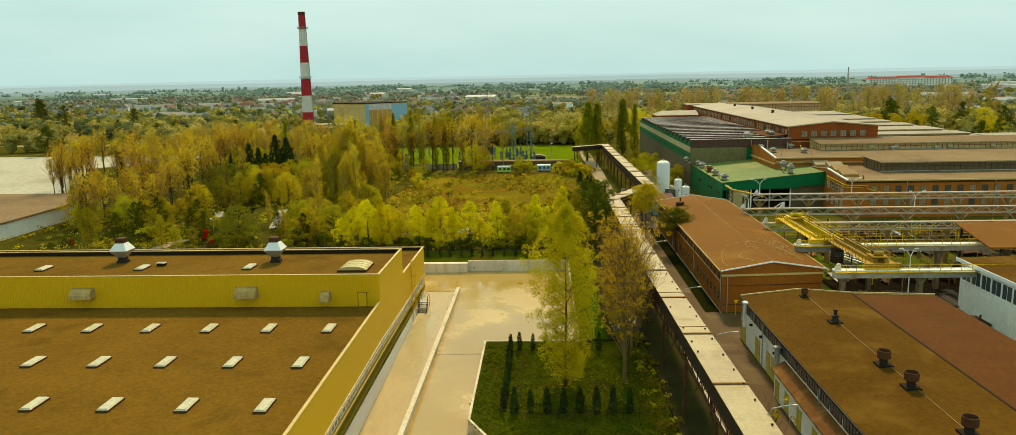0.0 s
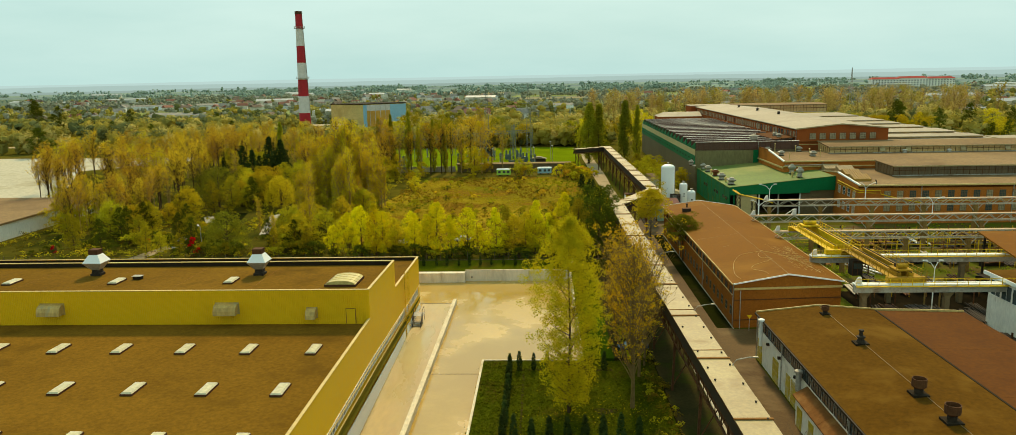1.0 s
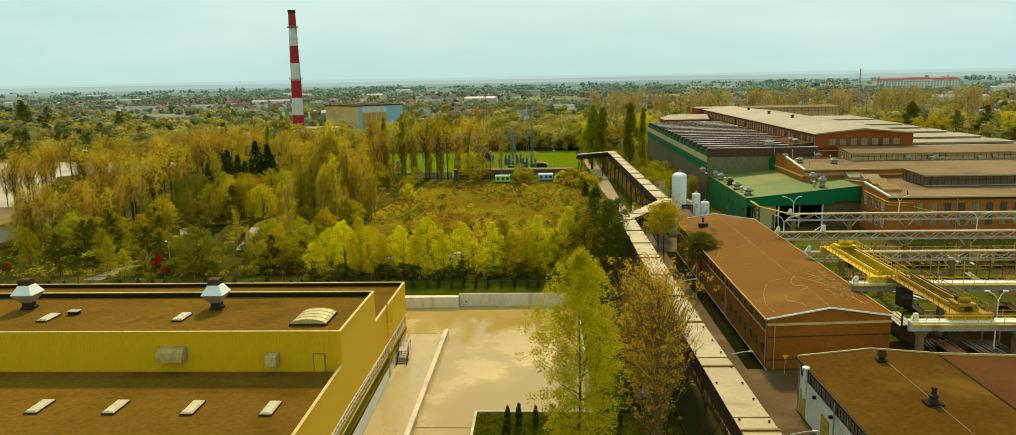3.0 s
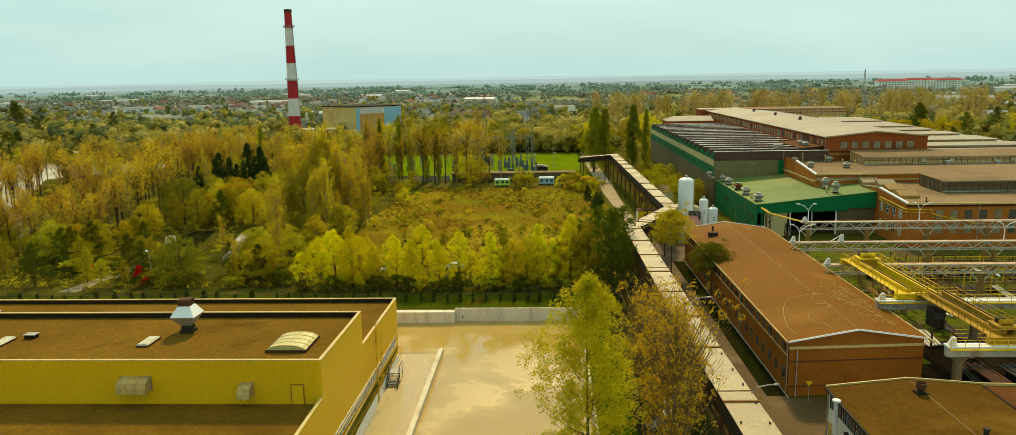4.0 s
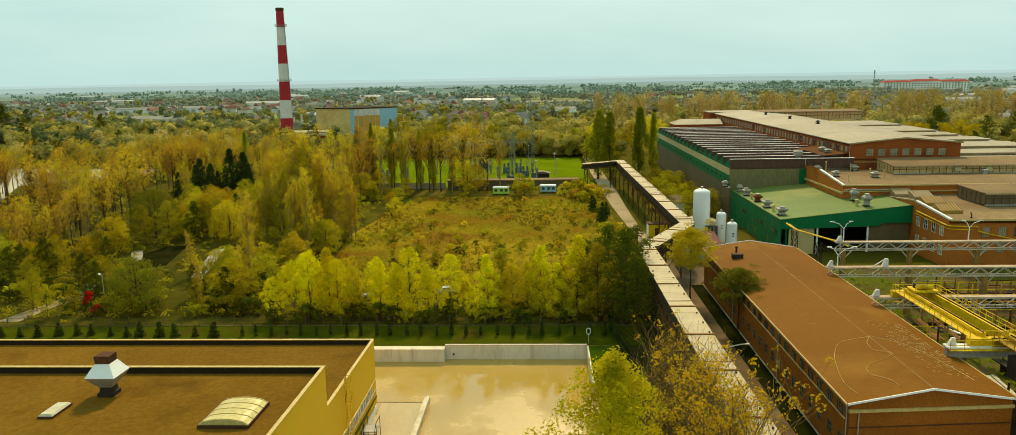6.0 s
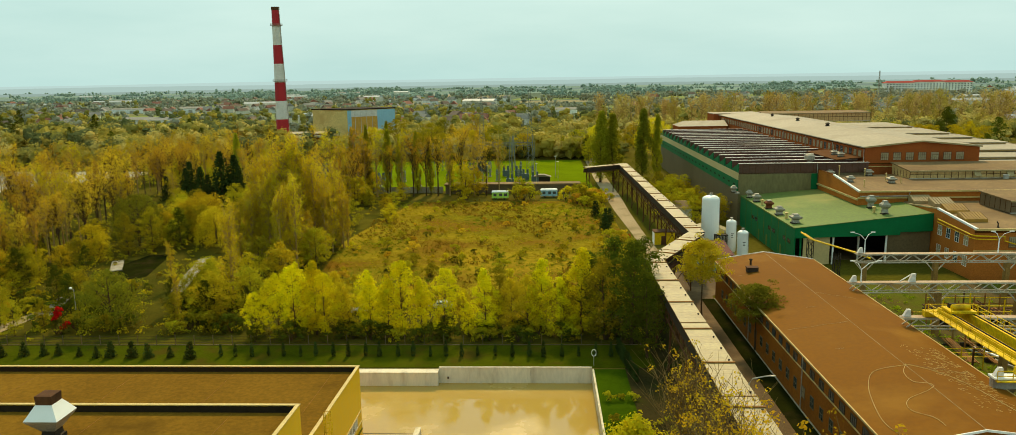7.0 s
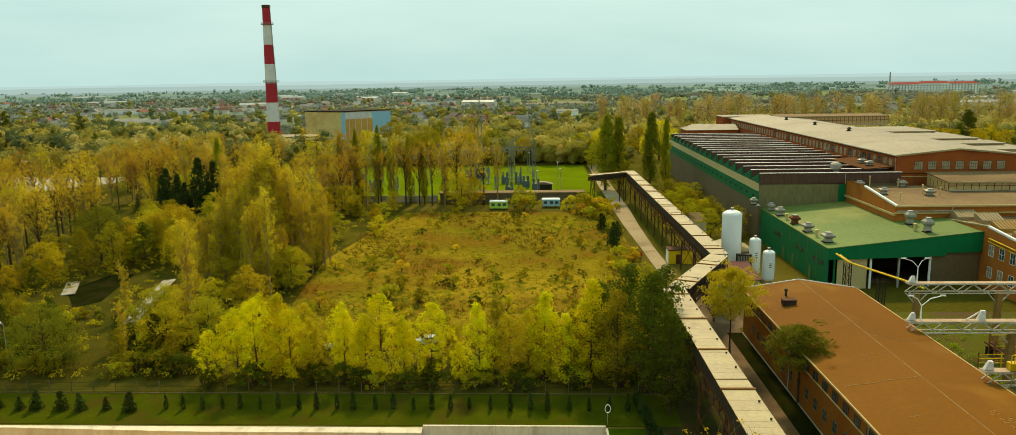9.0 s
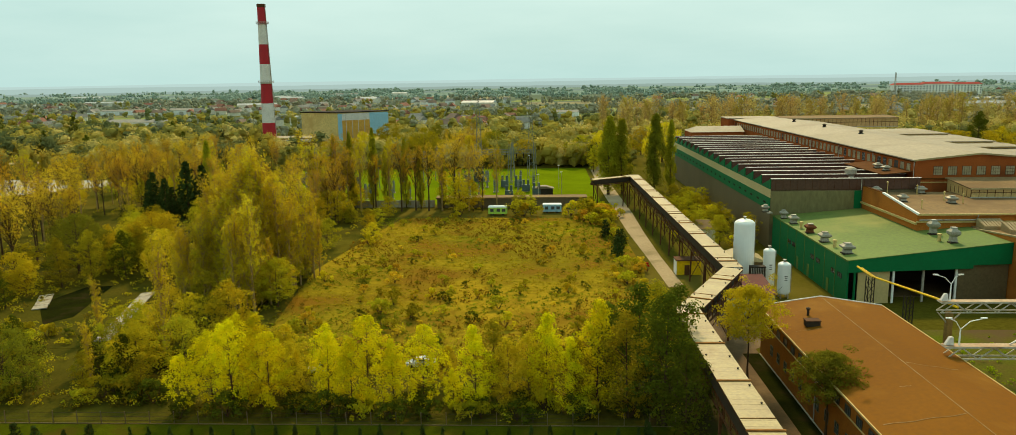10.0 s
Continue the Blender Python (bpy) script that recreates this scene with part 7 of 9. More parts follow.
def broadleaf(seed, h, r, bottom, limbs, clusters, per, size, leaf, bark, shape="oval", trunk_r=None, spread=0.55, tip_share=0.55, lobes=0.18, tall=0.8, strands=0):
    """Wood and crown meshes of a leafy tree."""
    rng = random.Random(seed)
    wood, leaves = Shape(), Leaves(seed)
    trunk_r = trunk_r or h * 0.014 + 0.03
    lean = Vector((rng.uniform(-0.03, 0.03), rng.uniform(-0.03, 0.03), 1)).normalized()
    tp = [Vector((0, 0, -0.1))]
    for k in range(6):
        tp.append(tp[-1] + (lean + Vector((rng.uniform(-0.05, 0.05), rng.uniform(-0.05, 0.05), 0))) * (h * 0.93 / 6))
    wood.tube(tp, [trunk_r * (1.25 if i == 0 else 1) * (1 - i / 6.6) for i in range(7)], 7, False)

    def env(u):
        if shape == "oval":
            return r * (math.sin(math.pi * min(max(u, 0.02), 1) ** 0.75) ** 0.65)
        if shape == "cone":
            return r * (1 - u) ** 0.8 * min(1, u * 6 + 0.35)
        if shape == "vase":
            return r * (0.42 + 0.58 * math.sin(math.pi * min(max(u, 0.0), 1.0) ** 1.5) ** 0.8) * (1 - min(max(u, 0.0), 1.0) ** 7) ** 0.6
        if shape == "column":
            return r * (math.sin(math.pi * (0.1 + 0.9 * u)) ** 0.5) * (1.05 - 0.45 * u)
        return r * (math.sin(math.pi * (0.16 + 0.84 * u)) ** 0.55)

    def axis(z):
        f = min(max(z / (h * 0.93), 0), 0.999) * 6
        i = int(f)
        return tp[i].lerp(tp[i + 1], f - i)
    tips = []
    for k in range(limbs):
        u = (k + rng.random()) / limbs * 0.8
        z = bottom + (h - bottom) * u * 0.9
        a = rng.uniform(0, 2 * math.pi)
        rise = 0.55 if shape != "column" else 2.2
        e = env(u + 0.12) * rng.uniform(0.8, 1.1)
        pts = limb(wood, rng, axis(z), Vector((math.cos(a), math.sin(a), rise)).normalized(), e * (1.25 if shape != "column" else 2.4), trunk_r * 0.4 * (1 - u * 0.6), sides=4)
        tips += pts[2:]
    for k in range(clusters):
        u = ((k + rng.random()) / clusters) ** 0.85
        a = rng.uniform(0, 2 * math.pi)
        e = env(u) * rng.uniform(0.04, 1.0) ** 0.55 * (1 + lobes * math.sin(3 * a + seed + 4 * u) + 0.12 * math.sin(5 * a + 9 * u))
        z = bottom + (h - bottom) * u * 0.96
        c = axis(z) + Vector((math.cos(a) * e, math.sin(a) * e, 0))
        if tips and rng.random() < tip_share * 0.4:
            c = rng.choice(tips) + Vector((rng.gauss(0, 0.2), rng.gauss(0, 0.2), rng.gauss(0, 0.2)))
        else:
            c.z = z
        q = spread * rng.uniform(0.65, 1.35)
        leaves.puff(c, max(6, int(per * (q / spread) ** 2)), (q, q, q * tall), size)
    for k in range(strands):
        a, u = rng.uniform(0, 2 * math.pi), rng.uniform(0.25, 0.9)
        e = env(u) * rng.uniform(0.75, 1.05)
        top = axis(bottom + (h - bottom) * u)
        leaves.strand((top.x + e * math.cos(a), top.y + e * math.sin(a), bottom + (h - bottom) * u), h * rng.uniform(0.15, 0.35), 26, size)
    return wood.mesh("trunk", bark), leaves.mesh("crown", leaf, 0.9 if strands else 0.0)


def twiggy(seed, h, r, leaf_n, size, leaf, bark, limbs=18, low=0.16, rise_range=(1.1, 2.2), tuft=0.42):
    """A nearly bare tree: upright limbs, thin twigs, a few leaves."""
    rng = random.Random(seed)
    wood, leaves = Shape(), Leaves(seed)
    wood.tube([(0, 0, -0.1), (0.05, 0, h * 0.3), (0.0, 0.1, h * 0.62), (0.1, 0, h * 0.97)], [h * 0.014 + 0.02, h * 0.011, h * 0.006, 0.015], 6, False)
    spots = []
    for k in range(limbs):
        z = h * (low + (0.86 - low) * (k + rng.random()) / limbs)
        a = rng.uniform(0, 2 * math.pi)
        rise = rng.uniform(*rise_range)
        ln = min(r * rng.uniform(1.4, 2.3), (h - z) * 1.05 + 0.5)
        pts = limb(wood, rng, Vector((0, 0, z)), Vector((math.cos(a), math.sin(a), rise)).normalized(), ln, h * 0.0045 + 0.012, 4, 0.16, 0.1, 3)
        spots += pts[1:]
        for q in range(5):
            p = rng.choice(pts[1:])
            b = rng.uniform(0, 2 * math.pi)
            tw = limb(wood, rng, p, Vector((math.cos(b), math.sin(b), rng.uniform(0.6, 1.8))).normalized(), ln * rng.uniform(0.25, 0.5), 0.028, 2, 0.2, 0.1, 3)
            spots += tw[1:]
    for k in range(leaf_n // 10):
        p = rng.choice(spots)
        leaves.puff((p[0], p[1], p[2]), 10, (tuft, tuft, tuft * 1.3), size)
    return wood.mesh("trunk", bark), leaves.mesh("crown", leaf)


def spruce(seed, h, r, leaf, n_layers=16, size=0.4):
    rng = random.Random(seed)
    wood, leaves = Shape(), Leaves(seed)
    wood.tube([(0, 0, -0.1), (0, 0, h)], [h * 0.016 + 0.02, 0.02], 6, False)
    for k in range(n_layers):
        u = k / n_layers
        z, e = h * (0.06 + 0.93 * u), r * (1 - u) ** 0.9 + 0.08
        m = max(4, int(11 * (1 - u)))
        for j in range(m):
            a = 2 * math.pi * (j + rng.random() * 0.7) / m
            for f in (0.35, 0.65, 0.95):
                ee = e * f * rng.uniform(0.85, 1.1)
                leaves.cluster((ee * math.cos(a), ee * math.sin(a), z - 0.22 * ee), 3, (size * 0.4, size * 0.4, size * 0.25), size)
    return wood.mesh("trunk", BARK), leaves.mesh("crown", leaf, 0.5)


def thuja(seed, h, r, leaf):
    rng = random.Random(seed)
    leaves = Leaves(seed)
    for k in range(110):
        u = rng.random()
        e = r * min(1.0, 0.55 + u * 2.2) * (1 - u) ** 0.62
        a = rng.uniform(0, 2 * math.pi)
        leaves.cluster((e * math.cos(a) * 0.8, e * math.sin(a) * 0.8, h * (0.03 + 0.93 * u)), 8, (r * 0.12, r * 0.12, h * 0.03), r * 0.3, (0, 0, h * u * 0.8))
    return leaves.mesh("crown", leaf)


def bush(seed, h, r, leaf, n=60, per=8, size=0.32):
    rng = random.Random(seed)
    wood, leaves = Shape(), Leaves(seed)
    for k in range(5):
        a = rng.uniform(0, 6.28)
        limb(wood, rng, Vector((0, 0, -0.05)), Vector((math.cos(a) * 0.6, math.sin(a) * 0.6, 1)).normalized(), h * 0.8, 0.06, 3, 0.2, 0.1, 4)
    for k in range(max(7, n // 6)):
        u, a = rng.random() ** 0.8, rng.uniform(0, 6.28)
        e = r * math.sqrt(max(0.05, 1 - (u * 1.05 - 0.15) ** 2)) * rng.uniform(0.3, 0.9)
        q = r * rng.uniform(0.24, 0.42)
        leaves.puff((e * math.cos(a), e * math.sin(a), 0.15 + h * 0.8 * u), per * 5, (q, q, q * 0.85), size * 0.8)
    return wood.mesh("trunk", BARK), leaves.mesh("crown", leaf)


class Nursery:
    """Plants a kind: the first one is built, the rest are copies."""

    def __init__(self, name, label, category, group, makers, bark=None):
        self.args, self.makers, self.first = (name, label, category, group), makers, [None] * len(makers)

    def put(self, x, y, z=0.0, s=1.0, k=None, sz=None):
        i = TR.randrange(len(self.makers)) if k is None else k % len(self.makers)
        m = Matrix.Translation((x, y, z)) @ Matrix.Rotation(TR.uniform(0, 6.283), 4, "Z") @ Matrix.Diagonal((s, s, sz or s, 1))
        if self.first[i] is None:
            wood, crown = self.makers[i]()
            self.first[i] = plant(*self.args, None, wood, crown)
            self.first[i].matrix_basis = m
            return self.first[i]
        o = copy_thing(self.first[i], Matrix())
        o.matrix_basis = m
        return o


young = Nursery("young_poplar", "young yellow-green poplar in a planted row", "tree", "row of yellow-green trees",
                [lambda q=q: broadleaf(100 + q, 10.0, (2.3, 3.0, 2.0, 2.8)[q], 0.7, 22, 120, 44, 0.17, (L_YELLOW, L_YELLOW, L_YELLOW, L_OLIVE)[q], BARK, "oval", 0.11, 0.5, 0.6, 0.25, 1.35) for q in range(4)])
leafy = Nursery("leafy_tree", "rounded green broadleaf tree in the thicket", "tree", "thicket trees",
                [lambda q=q: broadleaf(200 + q, 9.0, 3.8, 0.8, 12, 80, 40, 0.24, (L_GREEN, L_OLIVE, L_GREEN, L_OLIVE)[q], BARK, "round", 0.16, 0.85) for q in range(4)])
dark = Nursery("dark_tree", "tall dark green broadleaf tree beside the gallery", "tree", "dark trees by the gallery",
               [lambda q=q: broadleaf(300 + q, 15.0, 4.0, 1.0, 16, 120, 38, 0.27, (L_DARK, L_GREEN)[q], BARK, "oval", 0.22, 0.95) for q in range(2)])
tawny = Nursery("tawny_tree", "tall slender autumn tree with sparse tawny leaves", "tree", "tawny autumn trees",
                [lambda q=q: twiggy(400 + q, 15.0, 2.9, 2300, 0.17, (L_BROWN, L_BROWN, L_BROWN, L_OLIVE)[q], TWIG_BARK if q % 2 else BARK, 22, 0.34) for q in range(4)])
column = Nursery("column_poplar", "narrow dark columnar poplar", "tree", "columnar poplars",
                 [lambda q=q: broadleaf(500 + q, 22.0, 2.1, 1.0, 24, 260, 44, 0.25, (L_COLUMN, L_COLUMN_DARK)[q], BARK, "column", 0.22, 0.5, 0.5, 0.12, 2.2) for q in range(2)])
conifer = Nursery("spruce", "dark green spruce among autumn trees", "tree", "spruces", [lambda q=q: spruce(600 + q, 10.0, 3.1, L_CONIFER, 22, 0.5) for q in range(2)])
shrub = Nursery("shrub", "rounded shrub in rough grass", "shrub", "meadow and thicket shrubs",
                [lambda q=q: bush(700 + q, 2.4, 1.7, (L_GREEN, L_OLIVE, L_YELLOW, L_BROWN)[q]) for q in range(4)])
willow = Nursery("willow", "broad yellow-green willow with a domed crown", "tree", "willows",
                 [lambda q=q: broadleaf(260 + q, 12.0, 6.2, 0.6, 20, 120, 52, 0.22, (L_OLIVE, L_GREEN, L_COLUMN_DARK)[q], BARK, "dome", 0.3, 1.0, 0.3, 0.1, 0.75, 220) for q in range(3)])
feather = Nursery("feathery_poplar", "tall feathery half-bare poplar with tawny leaves", "tree", "feathery poplars",
                  [lambda q=q: twiggy(460 + q, 21.0, 2.7, 3400, 0.24, L_FEATHER, TWIG_BARK, 34, 0.06, (1.7, 3.4), 0.55) for q in range(3)])
dark_shrub = Nursery("dark_shrub", "dark green shrub in the shade of young trees", "shrub", "dark shrubs", [lambda q=q: bush(760 + q, 2.4, 1.7, L_DARK, 70, 9, 0.26) for q in range(2)])
redbush = Nursery("red_shrub", "bright red autumn shrub", "shrub", "red shrubs", [lambda: bush(750, 4.4, 1.2, L_RED, 50, 7, 0.36)])
cypress = Nursery("clipped_conifer", "small dark clipped column conifer on the lawn", "shrub", "clipped conifers", [lambda q=q: (None, thuja(800 + q, 2.6, 0.5, L_CONIFER)) for q in range(3)])
small_spruce = Nursery("small_spruce", "small spruce planted on the grass strip", "tree", "small spruces", [lambda: spruce(850, 2.6, 0.9, L_CONIFER, 9, 0.24)])

UNDER = {"green": Leaves(41), "olive": Leaves(42), "litter": Leaves(43), "weed": Leaves(44)}


def under(kind, x, y, s=1.0, n=46):
    """A rounded clump of undergrowth, about s metres high."""
    for k in range(5):
        a, q = TR.uniform(0, 6.283), TR.uniform(0.1, 0.75) * s
        UNDER[kind].puff((x + q * math.cos(a), y + q * math.sin(a), s * TR.uniform(0.2, 0.65)), n // 5, (s * 0.34, s * 0.34, s * 0.28), 0.16 + 0.05 * s)


# the two tall trees and the twiggy thicket beside the gallery
big_poplar = plant("tall_poplar", "tall yellow-green poplar on the lawn", "tree", "", None, *broadleaf(901, 24.6, 4.5, 1.2, 40, 820, 58, 0.15, L_GOLD, BARK, "vase", 0.2, 0.6, 0.25, 0.3, 1.25))
big_poplar.location = (2.6, 96.2, LAWN_Z)
for x, y, h, q in ((10.4, 97.6, 20.5, 0), (12.4, 107.5, 15.5, 1), (12.0, 116.5, 14.0, 2), (13.2, 124.5, 12.5, 3), (11.6, 132.0, 12.0, 4), (13.6, 111.5, 11.0, 5), (14.0, 119.0, 10.5, 6), (10.4, 122.0, 8.0, 7)):
    o = plant("thin_birch", "thin half-bare birch with few yellow leaves beside the gallery", "tree", "thin birches", None,
              *twiggy(910 + q, h, 4.0, 7200 if q == 0 else 1300, 0.17, L_BIRCH, BIRCH_TWIG, 60))
    o.location = (x, y, LAWN_Z if y < 113 else 0)
o = plant("bare_sapling", "bare sapling beside the gallery", "tree", "", None, *twiggy(930, 8.5, 1.7, 90, 0.25, L_OLIVE, PALE_BARK, 12))
o.location = (21.4, 70.0, 0)
for x, y, sc in ((7.6, 176, 0.9), (11.6, 174, 1.08), (14.2, 181, 1.02), (9.6, 183, 1.0), (13.2, 168, 0.85), (5.8, 182, 0.85), (13.4, 190, 0.9)):
    dark.put(x, y, 0, sc)
yard_tree = Nursery("street_tree", "round-crowned street tree on a bare trunk", "tree", "street trees",
                    [lambda q=q: broadleaf(940 + q, 10.6, 4.4, 5.2, 16, 270, 44, 0.2, (L_OLIVE, L_COLUMN_DARK)[q], BARK, "dome", 0.16, 0.75, 0.15, 0.14, 0.6) for q in range(2)])
yard_tree.put(24.9, 187.5, 0, 0.95, 0, 1.24)
yard_tree.put(29.4, 171.0, 0, 1.0, 1, 0.95)

# clipped conifers on the lawn and along the wall
for x in (-3.8, -1.8, 0.1, 6.1, 7.9):
    cypress.put(x, 109.9, LAWN_Z, TR.uniform(0.95, 1.12))
for k in range(12):
    cypress.put(-5.1 + TR.uniform(-0.1, 0.1), 89.6 + 1.85 * k, LAWN_Z, TR.uniform(0.95, 1.12))
for k in range(8):
    cypress.put(-3.8 + 1.98 * k, 88.1 + TR.uniform(-0.15, 0.15), LAWN_Z, TR.uniform(1.15, 1.4))
# The 0.3 m strip at x -3.3 darkens the lawn beside the row.
s = Shape().box(-4.5, 14.0, 87.8, 88.4, LAWN_Z - 0.1, LAWN_Z + 0.02).box(-5.4, -4.8, 88.5, 110.2, LAWN_Z - 0.1, LAWN_Z + 0.02).box(-3.3, -3.0, 88.5, 109, LAWN_Z - 0.1, LAWN_Z + 0.018).box(-4.7, 9.0, 109.6, 110.2, LAWN_Z - 0.1, LAWN_Z + 0.02)
setting("planting_bed", s, EARTH, "narrow bare soil strips under the clipped conifers, one dark strip beside them", "bed")
s = Shape()
s.hexa([(7.0 + 1.5 * math.cos(a) * q, 96.5 + 0.9 * math.sin(a) * q) for a, q in [(k * 0.628, 1 + 0.2 * math.sin(k * 2.1)) for k in range(10)]], LAWN_Z - 0.1, LAWN_Z + 0.03)
setting("bare_patch", s, EARTH, "bare patch of dug soil in the lawn", "ground")
lr = random.Random(91)
lv = Leaves(90)
for k in range(9000):
    x, y = lr.uniform(-8.9, 14.9), lr.uniform(80, 113.2)
    if x < -9 + (86.2 - y) * 0.56:
        continue
    lv.cluster((x, y, LAWN_Z + 0.03), 4, (0.35, 0.35, 0.03), lr.choice((0.12, 0.2, 0.28)), (x, y, LAWN_Z - 1.0))
tagged(new("lawn_grass", lv.mesh("lawn_grass", L_LAWN)), "uneven dark grass blades over the lawn", "grass", "", "stuff")
lv = Leaves(92)
for k in range(260):
    a, q = lr.uniform(0, 6.283), abs(lr.gauss(0, 4.5))
    cx, cy = lr.choice(((2.6, 96.2), (10.4, 97.6)))
    x, y = cx + q * math.cos(a), cy + q * math.sin(a)
    if -8 < x < 14.8 and y < 113:
        lv.cluster((x, y, LAWN_Z + 0.06), 2, (0.5, 0.5, 0.015), 0.14, (x, y, LAWN_Z - 2))
tagged(new("fallen_leaves", lv.mesh("fallen_leaves", L_GOLD)), "fallen yellow leaves scattered on the lawn", "leaves", "", "stuff")
for k in range(25):
    cypress.put(-50 + 2.42 * k + TR.uniform(-0.2, 0.2), 168.6 + TR.uniform(-0.2, 0.2), 0.05, TR.uniform(0.6, 0.95))
for k in range(16):
    small_spruce.put(-98 + 2.9 * k + TR.uniform(-0.5, 0.5), 168.3 + TR.uniform(-0.8, 0.8), 0.05, TR.uniform(0.6, 1.05))
for x in (-7.5, 6.4, 7.6):
    for k in range(6):
        shrub.put(x + TR.uniform(-0.3, 0.3) if x > 0 else 9.4, 118 + 7 * k, 0, TR.uniform(0.35, 0.6), 0)
fence = thing("wire_fence", "wire fence on thin concrete posts along the thicket", "fence", at=(0, 173.4, 0))
for k in range(56):
    part("post", Shape().box(-152 + 3 * k - 0.07, -152 + 3 * k + 0.02, -0.05, 0.05, 0, 1.7), GREY_SHEET, fence)
for z in (0.5, 1.0, 1.5):
    part("wire", Shape().beam((-152, 0, z), (13, 0, z), 0.03), DARK_STEEL, fence)
part("base_board", Shape().box(-152, 13, -0.03, 0.03, 0, 0.16), GREY_SHEET, fence)
f2 = thing("lawn_fence", "thin wire fence across the lawn", "fence", at=(0, 86.3, LAWN_Z))
for k in range(8):
    part("post", Shape().beam((1.5 + 1.9 * k, 0, 0), (1.5 + 1.9 * k, 0, 1.5), 0.06), DARK_STEEL, f2)
for z in (0.5, 1.0, 1.45):
    part("wire", Shape().beam((1.5, 0, z), (14.8, 0, z), 0.015), DARK_STEEL, f2)

# the planted row of young poplars
for x, y, h, k in ((-47.5, 177.0, 7.5, 1), (-44.5, 178.5, 10.0, 1), (-41.2, 177.0, 11.8, 1), (-38.2, 178.5, 12.0, 0), (-36.2, 176.5, 10.6, 1), (-33.6, 178.0, 8.9, 3), (-29.4, 178.5, 9.7, 0), (-26.4, 177.5, 9.6, 2), (-24.2, 178.0, 12.2, 1),
                   (-21.0, 177.5, 9.5, 2), (-17.3, 178.0, 11.0, 1), (-13.6, 177.5, 5.6, 0), (-10.9, 178.0, 10.8, 0), (-6.6, 178.0, 9.4, 3), (-4.2, 178.5, 9.8, 3), (-2.1, 179.0, 12.1, 0), (0.9, 177.5, 9.6, 0), (4.2, 178.5, 14.0, 0),
                   (-43.0, 184.0, 10.5, 1), (-37.0, 185.0, 9.0, 3), (-31.0, 184.0, 9.2, 1), (-15.2, 185.0, 6.0, 3)):
    young.put(x, y, 0, h / 10.0, k)
for k in range(46):
    shrub.put(TR.uniform(-48, 9), TR.uniform(175.2, 182), 0, TR.uniform(0.5, 1.3), TR.choice((0, 0, 1)))
# Dark undergrowth; it also stands in for shade on the row's lower crowns.
for k in range(34):
    dark_shrub.put(TR.uniform(-48, 10), TR.uniform(174.6, 178.5), 0, TR.uniform(0.6, 1.5))
for x, y, sc in ((-27, 313.5, 1.9), (-10.5, 315, 2.2), (-8, 314, 1.7), (-6, 316, 2.0), (5.8, 315, 1.9), (9.5, 313, 2.4), (12.5, 312, 2.0), (14, 306, 1.8), (15.5, 298, 1.6), (14.5, 290, 1.4)):
    shrub.put(x, y, 0, sc, TR.choice((0, 1)))
for k in range(26):
    shrub.put(TR.uniform(11, 18.5), TR.uniform(215, 300), 0, TR.uniform(0.5, 1.3), TR.choice((0, 0, 1, 3)))
for k in range(70):
    under(TR.choice(("litter", "litter", "green", "olive")), TR.uniform(-46, 14), 190 + 30 * TR.random() ** 1.6, TR.uniform(0.9, 2.3))
for k in range(11):
    cypress.put(9.2 + 0.14 * k, 170.5 - 1.15 * k, 0.04, TR.uniform(0.8, 1.0))

for k in range(150):
    under(TR.choice(("green", "green", "olive", "litter")), TR.uniform(10.8, 14.6), 112 + 34 * TR.random() ** 1.3, TR.uniform(0.5, 1.5))
for k in range(70):
    under(TR.choice(("green", "litter", "litter")), TR.uniform(12.6, 15.2), TR.uniform(80, 113), TR.uniform(0.4, 1.2))
for k in range(90):
    under(TR.choice(("green", "olive", "litter")), TR.uniform(-50, 14), TR.uniform(174.5, 204), TR.uniform(1.0, 2.8))
for k in range(220):
    x, y = TR.uniform(46.5, 112), TR.choice((TR.uniform(156, 163), TR.uniform(173, 182), TR.uniform(194, 208)))
    under("weed", x, y, TR.uniform(0.25, 0.8), 30)
for k in range(340):
    under("weed", 46.2 + 14 * TR.random() ** 1.2, TR.uniform(147.5, 200), TR.uniform(0.3, 1.1), 30)
for x, y, sc in ((-9.0, 181, 0.72), (-2.5, 183, 0.7), (1.5, 178.5, 0.62), (-34, 181, 0.5)):
    dark.put(x, y, 0, sc, 1)
for k in range(110):
    y = TR.uniform(333, 450)
    x = TR.uniform(-160 - (y - 335) * 0.45, -115)
    (tawny if TR.random() < 0.7 else leafy).put(x, y, 0, TR.uniform(0.7, 1.05))

# meadow
MEADOW = surface("dry_meadow", (0.34, 0.215, 0.012), (0.105, 0.115, 0.007), 0.025, 1.0, 1.0, bump=0.8, depth=0.15, stain=(0.19, 0.10, 0.010), stain_scale=0.05, stain_cut=(0.46, 0.62), spec=0.0, grain_amp=0.25)
s = Shape()
s.hexa([(-46, 190), (14, 190), (19, 250), (17.5, 311), (-44, 312), (-52, 250)], -0.2, 0.04)
setting("meadow", s, MEADOW, "dry golden meadow with tufts and weeds", "meadow")
mr = random.Random(34)
L_RUSTWEED = foliage("rusty_weeds", (0.27, 0.16, 0.012), (0.17, 0.11, 0.010), 0.35, 0.0)
